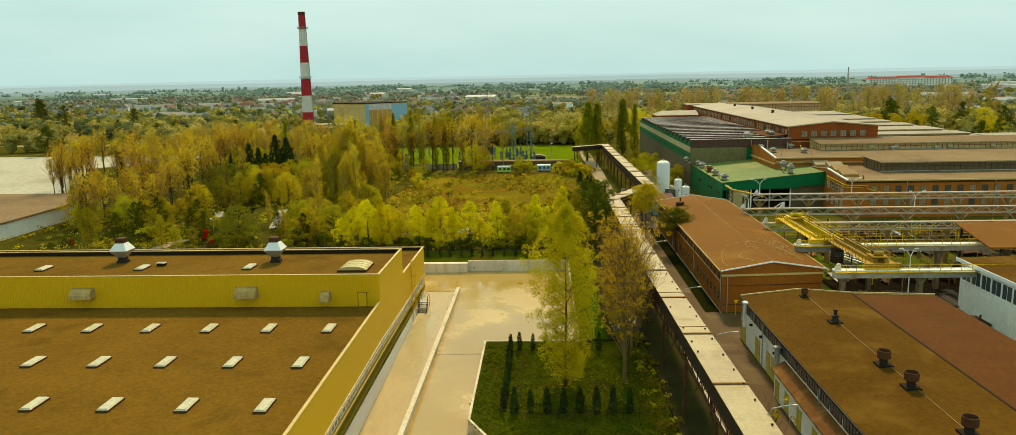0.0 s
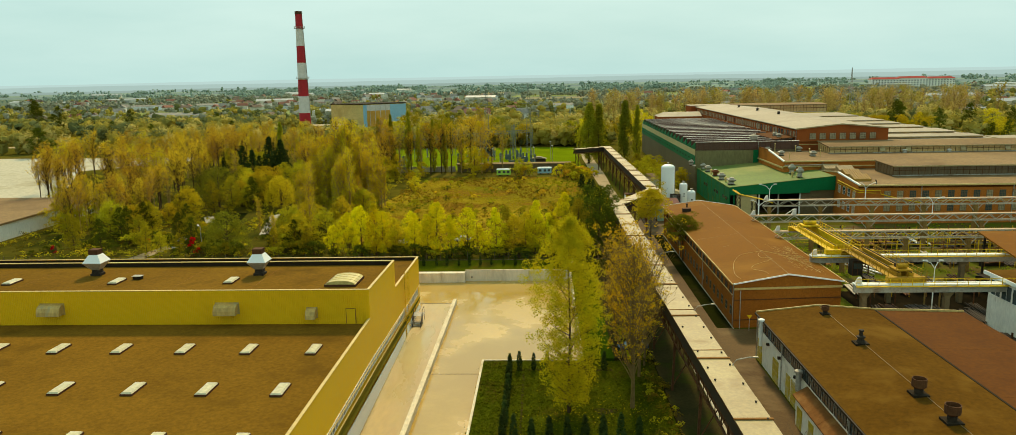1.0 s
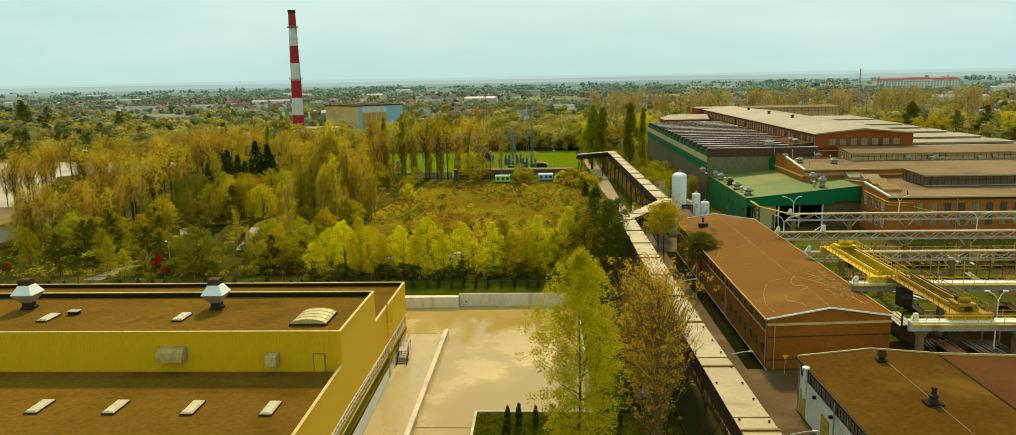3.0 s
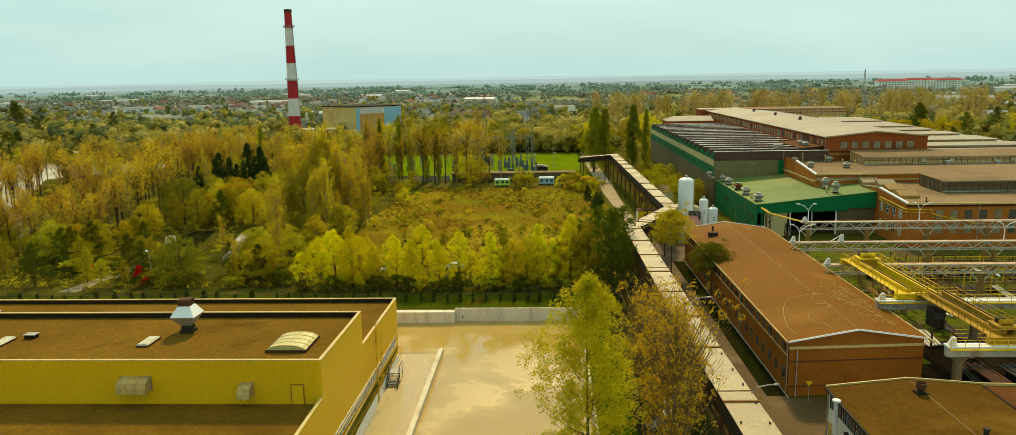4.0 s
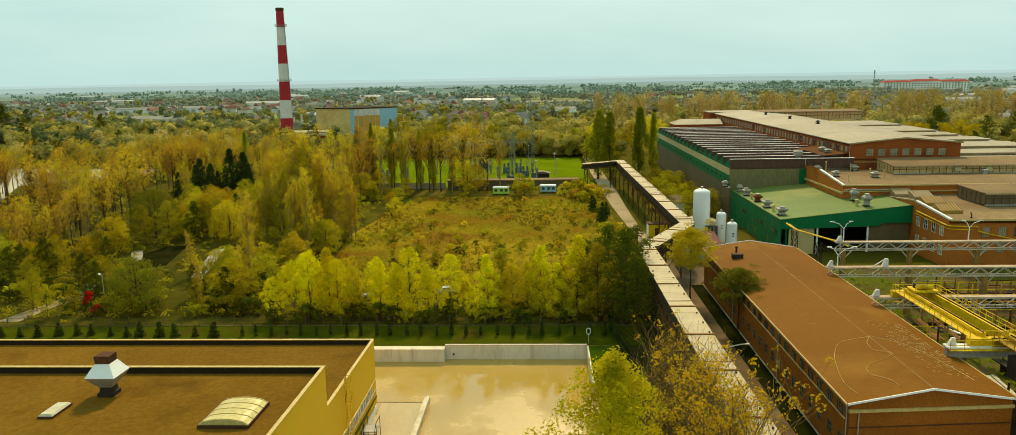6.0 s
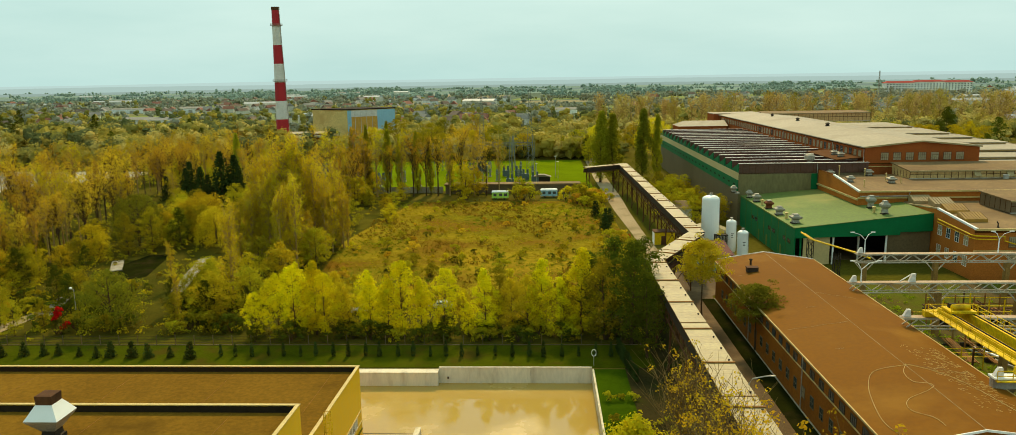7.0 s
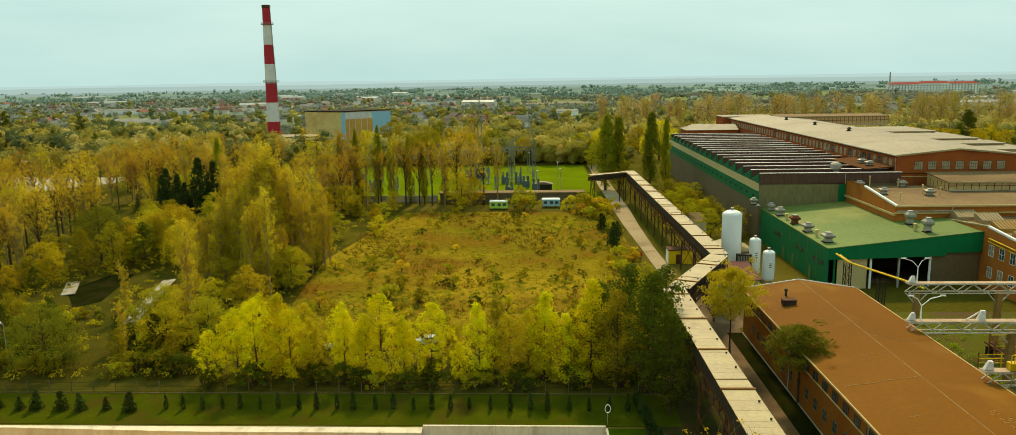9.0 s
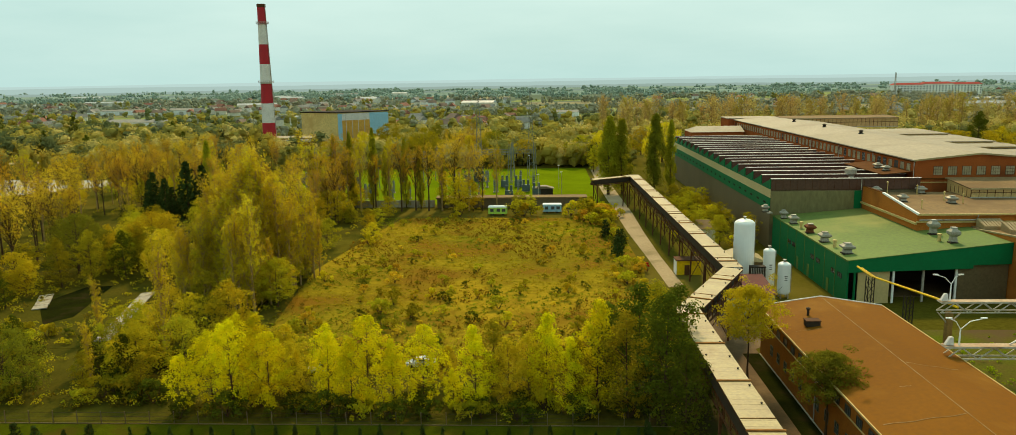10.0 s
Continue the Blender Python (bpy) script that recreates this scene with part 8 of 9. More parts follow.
L_MEADOW_GREEN = foliage("meadow_green", (0.30, 0.285, 0.010), (0.13, 0.145, 0.008), 0.35, 0.0)
meadow_kinds = [(Leaves(33), L_GRASS, "tufts of dry golden grass on the meadow"), (Leaves(35), L_RUSTWEED, "patches of rusty withered weeds on the meadow"), (Leaves(36), L_MEADOW_GREEN, "patches of green grass and low weeds on the meadow")]
for k in range(8000):
    x, y = mr.uniform(-50, 18), mr.uniform(189, 312)
    a = noise.noise(Vector((x * 0.045, y * 0.032, 1.0)))
    b = noise.noise(Vector((x * 0.05, y * 0.03, 7.0))) + (0.25 if y < 222 else 0.0)
    q = 1 if a > 0.1 and mr.random() < 0.75 else 2 if b > 0.08 and mr.random() < 0.85 else 0
    hgt = (0.14, 0.6, 0.22)[q] * mr.uniform(0.6, 1.6)
    meadow_kinds[q][0].puff((x, y, hgt * 0.3), 5, (0.55, 0.55, hgt), mr.choice((0.2, 0.28, 0.4)), 0.1)
for lv, m, label in meadow_kinds:
    tagged(new("meadow_tufts", lv.mesh("meadow_tufts", m)), label, "grass", "", "stuff")
for k in range(185):
    x, y = mr.uniform(-48, 17), 190 + 119 * mr.random() ** 1.7
    shrub.put(x, y, 0, mr.choice((0.4, 0.6, 0.8, 1.1)) * mr.uniform(0.7, 1.2), mr.choice((0, 0, 0, 1, 3)))
for k in range(46):
    x, y = mr.uniform(-46, 16), 193 + 112 * mr.random() ** 1.5
    dark_shrub.put(x, y, 0, mr.choice((0.36, 0.5, 0.75)) * mr.uniform(0.8, 1.25))
for k in range(14):
    shrub.put(mr.uniform(8, 20), mr.uniform(300, 322), 0, mr.uniform(1.0, 1.8))
for x, y in ((13.5, 283), (15.5, 270), (14.5, 262), (17.0, 276)):
    small_spruce.put(x, y, 0, TR.uniform(1.4, 2.0))

# gardens and thicket left of the meadow
LITTER = surface("leaf_litter", (0.085, 0.068, 0.009), (0.05, 0.05, 0.006), 0.1, 2.5, 1.0, bump=0.8, depth=0.08, stain=(0.11, 0.09, 0.01), stain_scale=0.07, spec=0.0)
s = Shape().poly((-230, 174, 0.03), (-46.1, 174, 0.03), (-46.1, 190, 0.03), (-52.1, 250, 0.03), (-44.2, 333, 0.03), (-230, 333, 0.03))
setting("thicket_floor", s, LITTER, "leaf litter and rough grass under the thicket", "ground")
for x, y, sc, k in ((-58, 186, 0.95, 3), (-52, 188, 1.0, 0), (-112, 200, 1.1, 0), (-52, 204, 1.1, 3)):
    leafy.put(x, y, 0, sc, k)
redbush.put(-80.6, 178.6, 0, 1.2)
redbush.put(-96, 188, 0, 0.7)
redbush.put(19.3, 247, 0, 0.55)
redbush.put(-116, 182, 0, 0.6)
for k in range(60):
    under(TR.choice(("green", "olive", "litter")), TR.uniform(-150, -50), TR.uniform(175, 200), TR.uniform(0.6, 2.2))


def free_spot(x, y):
    if -49 < x < 20 and 188 < y < 314:
        return False
    if x > -113 and y > 334 and y < 438:
        return False
    if -136 < x < -100 and 290 < y < 332:
        return False
    if -80 < x < -66 and 183 < y < 232:
        return False
    if -100 < x < -79.5 and 200 < y < 239:
        return False
    if x < -136 and y < 246:
        return False
    edge = -141 - (y - 200) * 0.46
    return x > edge


def scatter(n, x0, x1, y0, y1, put):
    k = 0
    while k < n:
        x, y = TR.uniform(x0, x1), TR.uniform(y0, y1)
        if free_spot(x, y):
            put(x, y)
            k += 1


# thin tall trees with dark trunks, undergrowth between them
scatter(64, -230, -112, 236, 335, lambda x, y: tawny.put(x, y, 0, TR.uniform(0.85, 1.2)))
scatter(34, -150, -112, 205, 240, lambda x, y: tawny.put(x, y, 0, TR.uniform(0.6, 0.95)))
scatter(260, -220, -108, 192, 330, lambda x, y: under(TR.choice(("litter", "litter", "olive", "green")), x, y, TR.uniform(1.0, 3.0)))
for k in range(14):
    y = TR.uniform(248, 330)
    tawny.put(-141 - (y - 200) * 0.46 - TR.uniform(-6, 3), y, 0, TR.uniform(0.8, 1.1))
# rounded green crowns
scatter(52, -112, -62, 232, 300, lambda x, y: leafy.put(x, y, 0, TR.uniform(0.7, 1.1)))
scatter(22, -136, -84, 203, 232, lambda x, y: leafy.put(x, y, 0, TR.uniform(0.5, 0.95)))
scatter(14, -84, -50, 186, 232, lambda x, y: leafy.put(x, y, 0, TR.uniform(0.55, 1.0)))
scatter(16, -134, -70, 200, 240, lambda x, y: dark.put(x, y, 0, TR.uniform(0.35, 0.6)))
scatter(260, -136, -50, 177, 240, lambda x, y: under(TR.choice(("green", "olive", "litter", "litter")), x, y, TR.uniform(0.8, 2.4)))
scatter(60, -112, -60, 295, 334, lambda x, y: (tawny if TR.random() < 0.6 else leafy).put(x, y, 0, TR.uniform(0.75, 1.1)))
scatter(150, -112, -52, 200, 320, lambda x, y: under(TR.choice(("green", "olive", "olive", "litter")), x, y, TR.uniform(1.2, 3.2)))
for x, y, sc in ((-103, 247, 1.1), (-90, 256, 1.0), (-82, 244, 0.85), (-112, 262, 0.9), (-90, 198, 0.55), (-76, 262, 0.95)):
    willow.put(x, y, 0, sc)
willow.put(-73.6, 181.6, 0, 0.84, 2)
# dark, dense garden corner
for x, y, sc in ((-103, 180, 0.6), (-99, 190, 0.55), (-94, 183, 0.5), (-88, 178, 0.42), (-86, 190, 0.5), (-107, 196, 0.6), (-112, 184, 0.65), (-92, 196, 0.5), (-104, 206, 0.6), (-82, 196, 0.45), (-66, 192, 0.45), (-96, 240, 0.75), (-90, 242, 0.7), (-100, 236, 0.7)):
    dark.put(x, y, 0, sc)
for k in range(46):
    dark_shrub.put(TR.uniform(-125, -52), TR.uniform(180, 198), 0, TR.uniform(0.5, 1.2))
for k in range(420):
    x, y = TR.uniform(-112, -56), TR.uniform(178, 240)
    if abs(x - (-79.6 - (y - 231) * 0.24)) > 2.6 and not (-97 < x < -84 and 212 < y < 236):
        under(TR.choice(("green", "green", "litter", "olive")), x, y, TR.uniform(0.7, 2.0))
for k in range(74):
    x, y = TR.uniform(-104, -50), TR.uniform(178, 208)
    if abs(x - (-79.6 - (y - 231) * 0.24)) > 3.4 and not (x < -82 and y < 190):
        if k % 2:
            shrub.put(x, y, 0, TR.uniform(0.8, 1.7), TR.choice((0, 0, 1)))
        else:
            dark_shrub.put(x, y, 0, TR.uniform(0.7, 1.5))
for x, y, sc in ((-63, 181.5, 0.42), (-59, 185, 0.5), (-67, 190, 0.46), (-55, 181, 0.4), (-85, 181, 0.36)):
    dark.put(x, y, 0, sc)
# tall feathery clump beside the meadow
for cx, cy, rx, ry, tall, n in ((-58.0, 233, 7.0, 8.0, 1.2, 26), (-65.0, 238, 6.0, 9.0, 1.06, 20), (-53.0, 243, 4.0, 8.0, 0.92, 12), (-68.5, 228, 4.5, 6.0, 0.7, 10), (-54.0, 219, 4.0, 5.0, 0.92, 8)):
    for k in range(n):
        a, q = TR.uniform(0, 6.283), math.sqrt(TR.random())
        feather.put(cx + rx * q * math.cos(a), cy + ry * q * math.sin(a), 0, tall * (1.0 - 0.3 * q * q) * TR.uniform(0.8, 1.05))
for x, y, sc in ((-57.5, 193, 0.86), (-63.5, 184, 0.42), (-75, 206, 0.45), (-70, 236, 0.75)):
    feather.put(x, y, 0, sc)
for k in range(16):
    leafy.put(TR.uniform(-60, -45), TR.uniform(214, 318), 0, TR.uniform(0.5, 0.85))
for x, y, sc in ((-124, 323, 1.35), (-119, 320, 1.2), (-111, 318, 1.75), (-107.5, 321, 1.6), (-127, 326, 1.1), (-131, 320, 0.9), (-104, 316, 1.2), (-114, 314, 1.0)):
    conifer.put(x, y, 0, sc)
column.put(-113, 338, 0, 0.98, 0)
dark.put(-275.0, 421.0, 0, 1.7, 0, 1.08)
for x, y, sc in ((-420, 640, 1.7), (-410, 655, 1.4), (-436, 662, 1.8), (-380, 600, 1.1), (-350, 560, 1.0), (-300, 540, 0.9), (-262, 520, 0.8), (-470, 640, 1.5), (-330, 620, 1.2), (-250, 600, 1.0), (-215, 540, 0.8)):
    dark.put(x, y, 0, sc, 0)
for x, y, sc in ((-75, 329, 0.8), (-69, 330, 1.0), (-63, 330, 1.05), (-56.5, 330, 1.1), (-52, 331, 0.85), (-46, 331, 0.95), (-41, 329, 0.9), (-34, 330, 0.8)):
    column.put(x, y, 0, sc * 0.85, 0, sc * 1.05)
for k in range(16):
    tawny.put(-80 + 4.2 * k, 327 + TR.uniform(-3, 2), 0, TR.uniform(1.0, 1.5))
for x, y, sc in ((-30, 326, 1.4), (-24, 324, 1.1), (-28, 320, 1.2), (-10, 326, 0.7), (-6, 325, 0.55), (9, 322, 0.5), (12, 318, 0.6)):
    leafy.put(x, y, 0, sc, 0 if sc < 0.8 else 3)
# rounded trees behind the switchyard
for k in range(34):
    (willow if k % 5 == 0 else leafy).put(TR.uniform(-100, 62), TR.uniform(441, 500), 0, TR.uniform(1.0, 1.6), k)
# behind the gallery and along the hall
for x, y, wide, tall, k in ((20.2, 356, 2.0, 1.22, 0), (25.2, 357, 1.9, 1.18, 0), (36.0, 356, 1.75, 1.28, 1), (41.9, 358, 1.1, 1.15, 0)):
    column.put(x, y, 0, wide, k, tall)
for k in range(26):
    leafy.put(TR.uniform(33, 48), TR.uniform(262, 352), 0, TR.uniform(0.45, 0.85), 0)
for k in range(20):
    shrub.put(TR.uniform(31, 48), TR.uniform(250, 340), 0, TR.uniform(0.8, 1.6))
for x, y, sc in ((196, 452, 1.5), (206, 470, 1.35), (214, 440, 1.2), (187, 400, 0.9), (240, 460, 1.3), (252, 440, 1.2), (180, 350, 0.8), (200, 365, 1.0), (216, 380, 1.0), (226, 365, 0.9), (236, 395, 1.1)):
    dark.put(x, y, 0, sc, 0)
for k in range(24):
    leafy.put(TR.uniform(186, 290), TR.uniform(345, 500), 0, TR.uniform(1.0, 1.7))
for k in range(30):
    (leafy if TR.random() < 0.65 else tawny).put(TR.uniform(-125, 30), TR.uniform(440, 490), 0, TR.uniform(0.9, 1.5))
for x, y, sc in ((8, 446, 0.75), (-4, 452, 0.8), (14, 450, 0.85), (-20, 455, 0.7), (-60, 450, 0.75), (-88, 448, 0.8)):
    dark.put(x, y, 0, sc)
for k in range(14):
    dark.put(TR.uniform(18, 34), TR.uniform(395, 470), 0, TR.uniform(0.7, 1.0))


for key, m, label in (("green", L_GREEN, "green undergrowth beneath the trees"), ("olive", L_OLIVE, "olive undergrowth beneath the trees"), ("litter", L_LITTER, "brown brambles and leaf litter"), ("weed", L_WEED, "bright weeds growing in the stockyard")):
    tagged(new("undergrowth", UNDER[key].mesh("undergrowth", m)), label, "undergrowth", "", "stuff")


# ---- parked cars ----
def car(x, y, z, turn, paint, label):
    t = thing("parked_car", label, "car", "parked cars", (x, y, z))
    t.rotation_euler.z = radians(turn)
    prof = [(-2.1, 0.35), (-2.15, 0.75), (-1.2, 0.9), (-0.6, 1.4), (0.9, 1.42), (1.7, 0.98), (2.1, 0.9), (2.15, 0.35)]
    s = Shape()
    n = len(prof)
    for sgn in (-1, 1):
        s.v += [(a, sgn * (0.82 if c < 1.1 else 0.66), c) for a, c in prof]
    s.f += [tuple(range(n)), tuple(reversed(range(n, 2 * n)))]
    s.f += [(i, i + n, (i + 1) % n + n, (i + 1) % n) for i in range(n)]
    part("body", s, paint, t)
    part("windscreen", Shape().hexa([(-1.13, -0.62), (-0.63, -0.6), (-0.63, 0.6), (-1.13, 0.62)], [0.96, 1.38, 1.38, 0.96], [0.98, 1.41, 1.41, 0.98]), WINDOW, t)
    for yy in (-0.78, 0.74):
        part("side_window", Shape().hexa([(-0.75, yy), (1.2, yy), (1.2, yy + 0.04), (-0.75, yy + 0.04)], 0.98, 1.33, [(-0.5, yy), (0.85, yy), (0.85, yy + 0.04), (-0.5, yy + 0.04)]), WINDOW, t)
    for xx in (-1.35, 1.35):
        for yy in (-0.84, 0.64):
            w = part("wheel", Shape().tube([(xx, yy, 0.32), (xx, yy + 0.2, 0.32)], 0.32, 14), DARK_STEEL, t)


CAR_WHITE = surface("white_car_paint", (0.7, 0.7, 0.68), (0.66, 0.66, 0.64), 0.5, 3, 0.25, bump=0.0)
CAR_BLUE = surface("blue_car_paint", (0.03, 0.07, 0.12), (0.025, 0.06, 0.1), 0.5, 3, 0.25, bump=0.0)
car(12.6, 116.6, 0.03, 12, CAR_BLUE, "dark blue car parked under the trees")
car(14.0, 121.4, 0.03, 80, CAR_WHITE, "white car parked beside the gallery")
car(-33.5, 190.5, 0.04, 20, CAR_WHITE, "white car parked behind the young poplars")
car(-20, 192.5, 0.04, 5, CAR_WHITE, "white car parked at the meadow edge")
car(-100, 392, 0.1, 30, CAR_BLUE, "dark car parked by the switchyard")

PALE_SLAB = surface("pale_slab", (0.46, 0.405, 0.31), (0.34, 0.29, 0.21), 0.5, 3, 0.85, bump=0.2, rand=0.15, stain=(0.2, 0.15, 0.08), stain_scale=0.6)
# ---- concrete channel in the thicket, lot and sheds at its edge ----
bank = setting("channel_bank", Shape().hexa([(-84, 200), (-74, 200), (-80.5, 233), (-90, 236)], -0.2, 0.06), LITTER, "grassy bank beside the channel", "ground")
for x0, y0, dx, dy, n in ((-81.0, 231.0, 0.24, -1.0, 11), (-100.5, 229.5, 0.45, -0.9, 4), (-94.5, 200.0, 0.3, -1.0, 5)):
    for k in range(n):
        x, y = x0 + dx * 2.6 * k, y0 + dy * 2.6 * k
        a = TR.uniform(-0.25, 0.25)
        if TR.random() < 0.06:
            continue
        p = Shape().hexa([(x, y), (x + 2.7, y + 0.3 + a), (x + 2.7 + dx * 2.4, y + 0.3 + dy * 2.4), (x + dx * 2.4, y + dy * 2.4 + a)], [0.05, 0.3, 0.3, 0.05], [0.2, 0.5, 0.45, 0.2])
        part("slab", p, PALE_SLAB, bank, "pale broken concrete slab")
# Shade of the overhanging trees is put into the bed's near-black colour.
s = Shape().poly((-97, 224, 0.075), (-88.5, 212, 0.075), (-85.5, 216, 0.075), (-90, 237, 0.075), (-95, 236, 0.075))
setting("channel_bed", s, DARK_GREEN_GROUND, "dark channel bed with painted tree shade", "ground")
s = Shape().poly((-96, 176, 0.06), (-92, 176, 0.06), (-90.5, 192, 0.06), (-93, 192, 0.06))
setting("garden_path", s, PALE_ROAD, "pale broken concrete path through the thicket", "path")
t = thing("garden_lamp", "small lamp on a pale post among the shrubs", "lamp", at=(-80.8, 183.5, 0))
part("post", Shape().tube([(0, 0, 0), (0, 0, 6.2), (-0.4, 0, 6.5)], 0.06, 6), GREY_PAINT, t)
part("lamp_head", Shape().lathe(-0.5, 0, [(0.05, 6.7), (0.25, 6.6), (0.25, 6.45), (0.1, 6.35)], 8), WHITE_PAINT, t)
t = thing("round_sign", "round white-rimmed sign on a post behind the wall", "sign", at=(5.3, 164.6, 0.0))
part("post", Shape().tube([(0, 0, 0), (0, 0, 1.6)], 0.04, 6), GREY_PAINT, t)
s = Shape()
for k in range(14):
    a, c = k * math.pi / 7, (k + 1) * math.pi / 7
    s.beam((0.32 * math.cos(a), -0.05, 2.05 + 0.5 * math.sin(a)), (0.32 * math.cos(c), -0.05, 2.05 + 0.5 * math.sin(c)), 0.07)
part("rim", s, WHITE_PAINT, t)
s = Shape()
s.poly((-162, 244, 0.05), (-185, 300, 0.05), (-212, 352, 0.05), (-192, 372, 0.05), (-178, 388, 0.05), (-180, 407, 0.05), (-255, 413, 0.05), (-560, 430, 0.05), (-560, 244, 0.05))
LOT = surface("pale_lot", (0.5, 0.45, 0.33), (0.42, 0.37, 0.26), 0.02, 0.6, 0.9, bump=0.1, stain=(0.33, 0.28, 0.17), stain_scale=0.03)
far_lane = Shape().poly((-350, 484, 0.07), (-268, 476, 0.07), (-262, 483, 0.07), (-350, 493, 0.07)).poly((-270, 484, 0.074), (-262, 482, 0.074), (-289, 530, 0.074), (-297, 528, 0.074))
setting("far_lane", far_lane, PALE_ROAD, "pale lane beyond the concrete lot", "road")
setting("concrete_lot", s, LOT, "wide pale concrete lot beyond the trees", "pavement")
t = thing("store_shed", "long pale store with a flat roof and roof plant", "shed", at=(-140, 200, 0))
part("wall", Shape().box(-70, 0, -14, 42, 0, 4.2), WHITEWASH, t)
part("roof", Shape().box(-70, 0.4, -14.4, 42.4, 4.203, 4.7), TAN_ROOF, t)
for k in range(5):
    part("duct", Shape().tube([(-4 - 9 * k, -14.6, 1.4), (-10 - 9 * k, -14.6, 1.4)], 0.6, 10), STEEL, t)

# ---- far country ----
# The grey and pale leaf colours have aerial haze mixed in.
FAR_WOOD = [foliage("far_wood_olive", (0.55, 0.42, 0.07), (0.42, 0.33, 0.055), 0.42, 0.0, 0.06), foliage("far_wood_green", (0.41, 0.35, 0.075), (0.28, 0.255, 0.055), 0.4, 0.0, 0.06), foliage("far_wood_tawny", (0.70, 0.52, 0.16), (0.55, 0.41, 0.125), 0.45, 0.0, 0.06), foliage("far_wood_hazed", (0.42, 0.42, 0.28), (0.35, 0.355, 0.235), 0.42, 0.0, 0.03), foliage("far_wood_dark", (0.22, 0.22, 0.075), (0.15, 0.16, 0.055), 0.35, 0.0, 0.06), foliage("far_wood_haze_paled", (0.45, 0.52, 0.42), (0.38, 0.45, 0.36), 0.45, 0.0, 0.01)]
fr = random.Random(55)
far_rng = np.random.default_rng(56)
GOLD_R = (1 + 5 ** 0.5) / 2
ICO_V = np.array([(a, b, c) for p in (-1.0, 1.0) for q in (-GOLD_R, GOLD_R) for a, b, c in ((p, q, 0), (0, p, q), (q, 0, p))]) / math.hypot(1, GOLD_R)
ICO_F = [f for f in itertools.combinations(range(12), 3) if all(np.linalg.norm(ICO_V[i] - ICO_V[j]) < 1.1 for i, j in itertools.combinations(f, 2))]
ICO_F = np.array([f if np.dot(np.cross(ICO_V[f[1]] - ICO_V[f[0]], ICO_V[f[2]] - ICO_V[f[0]]), ICO_V[f[0]]) > 0 else f[::-1] for f in ICO_F])


class Woods:
    """Far crowns: lumpy boughs with a fringe of leaf sprays, all in one mesh."""

    def __init__(self, seed):
        self.v, self.f, self.n, self.leaves = [], [], 0, Leaves(seed)

    def bough(self, centre, radii):
        p = ICO_V * far_rng.uniform(0.62, 1.25, (12, 1)) * np.asarray(radii) + np.asarray(centre)
        self.v.append(p)
        self.f.append(ICO_F + self.n)
        self.n += 12

    def mesh(self, name, material):
        fringe = self.leaves.mesh("fringe", material)
        v = [tuple(q.co) for q in fringe.vertices]
        f = [tuple(k + self.n for k in q.vertices) for q in fringe.polygons]
        bpy.data.meshes.remove(fringe)
        me = bpy.data.meshes.new(name)
        me.from_pydata(np.concatenate(self.v).tolist() + v, [], np.concatenate(self.f).tolist() + f)
        me.materials.append(material)
        me.update()
        return me


def far_ok(x, y):
    if 40 < x < 300 and y < 520:
        return False
    if -190 < x < -92 and 535 < y < 612:
        return False
    if x < -160 and y < 440:
        return False
    if -345 < x < -245 and 446 < y < 530:
        return False
    if -113 < x < 24 and y < 440:
        return False
    return True


def in_pasture(x, y):
    """The long green pasture before the town."""
    return 855 < y < 985 and -500 - (y - 855) * 0.1 < x < -300 + (y - 855) * 0.45


wood = [Woods(60 + k) for k in range(6)]


def far_tree(x, y, h, k, n=5, fringe=30, slim=1.0):
    """One rounded crown of n boughs over a narrow foot."""
    if in_pasture(x, y):
        return
    r = h * 0.42 * slim
    wood[k].bough((x, y, h * 0.3), (r * 0.6, r * 0.6, h * 0.3))
    for q in range(n):
        a, e, u = fr.uniform(0, 6.283), r * fr.uniform(0.15, 0.62), fr.random()
        w = r * fr.uniform(0.42, 0.66) * (0.78 if n > 6 else 1.0)
        wood[k].bough((x + e * math.cos(a), y + e * math.sin(a), h * (0.36 + 0.42 * u * (1.15 - e / r * 0.6))), (w, w, w * fr.uniform(0.75, 1.0)))
    if fringe:
        wood[k].leaves.puff((x, y, h * 0.55), fringe, (r, r, h * 0.42), h * 0.07)


# scrub and woods behind the works, thinning out into the gardens of the town
count = 0
while count < 3100:
    y = 440 + 560 * fr.random() ** 1.4
    x = fr.uniform(-0.78, 0.66) * y
    if not far_ok(x, y):
        continue
    v = noise.noise(Vector((x * 0.008, y * 0.006, 3.0)))
    if y > 600 and v < 0.0 and fr.random() < 0.85:
        continue
    count += 1
    near = y < 640
    if y < 548 and -0.37 < x / y < -0.2 and fr.random() < 0.75:
        continue
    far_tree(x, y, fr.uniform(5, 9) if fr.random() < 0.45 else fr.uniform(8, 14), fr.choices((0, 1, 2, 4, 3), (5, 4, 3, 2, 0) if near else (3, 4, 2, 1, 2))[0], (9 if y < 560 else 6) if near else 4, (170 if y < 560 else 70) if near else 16)
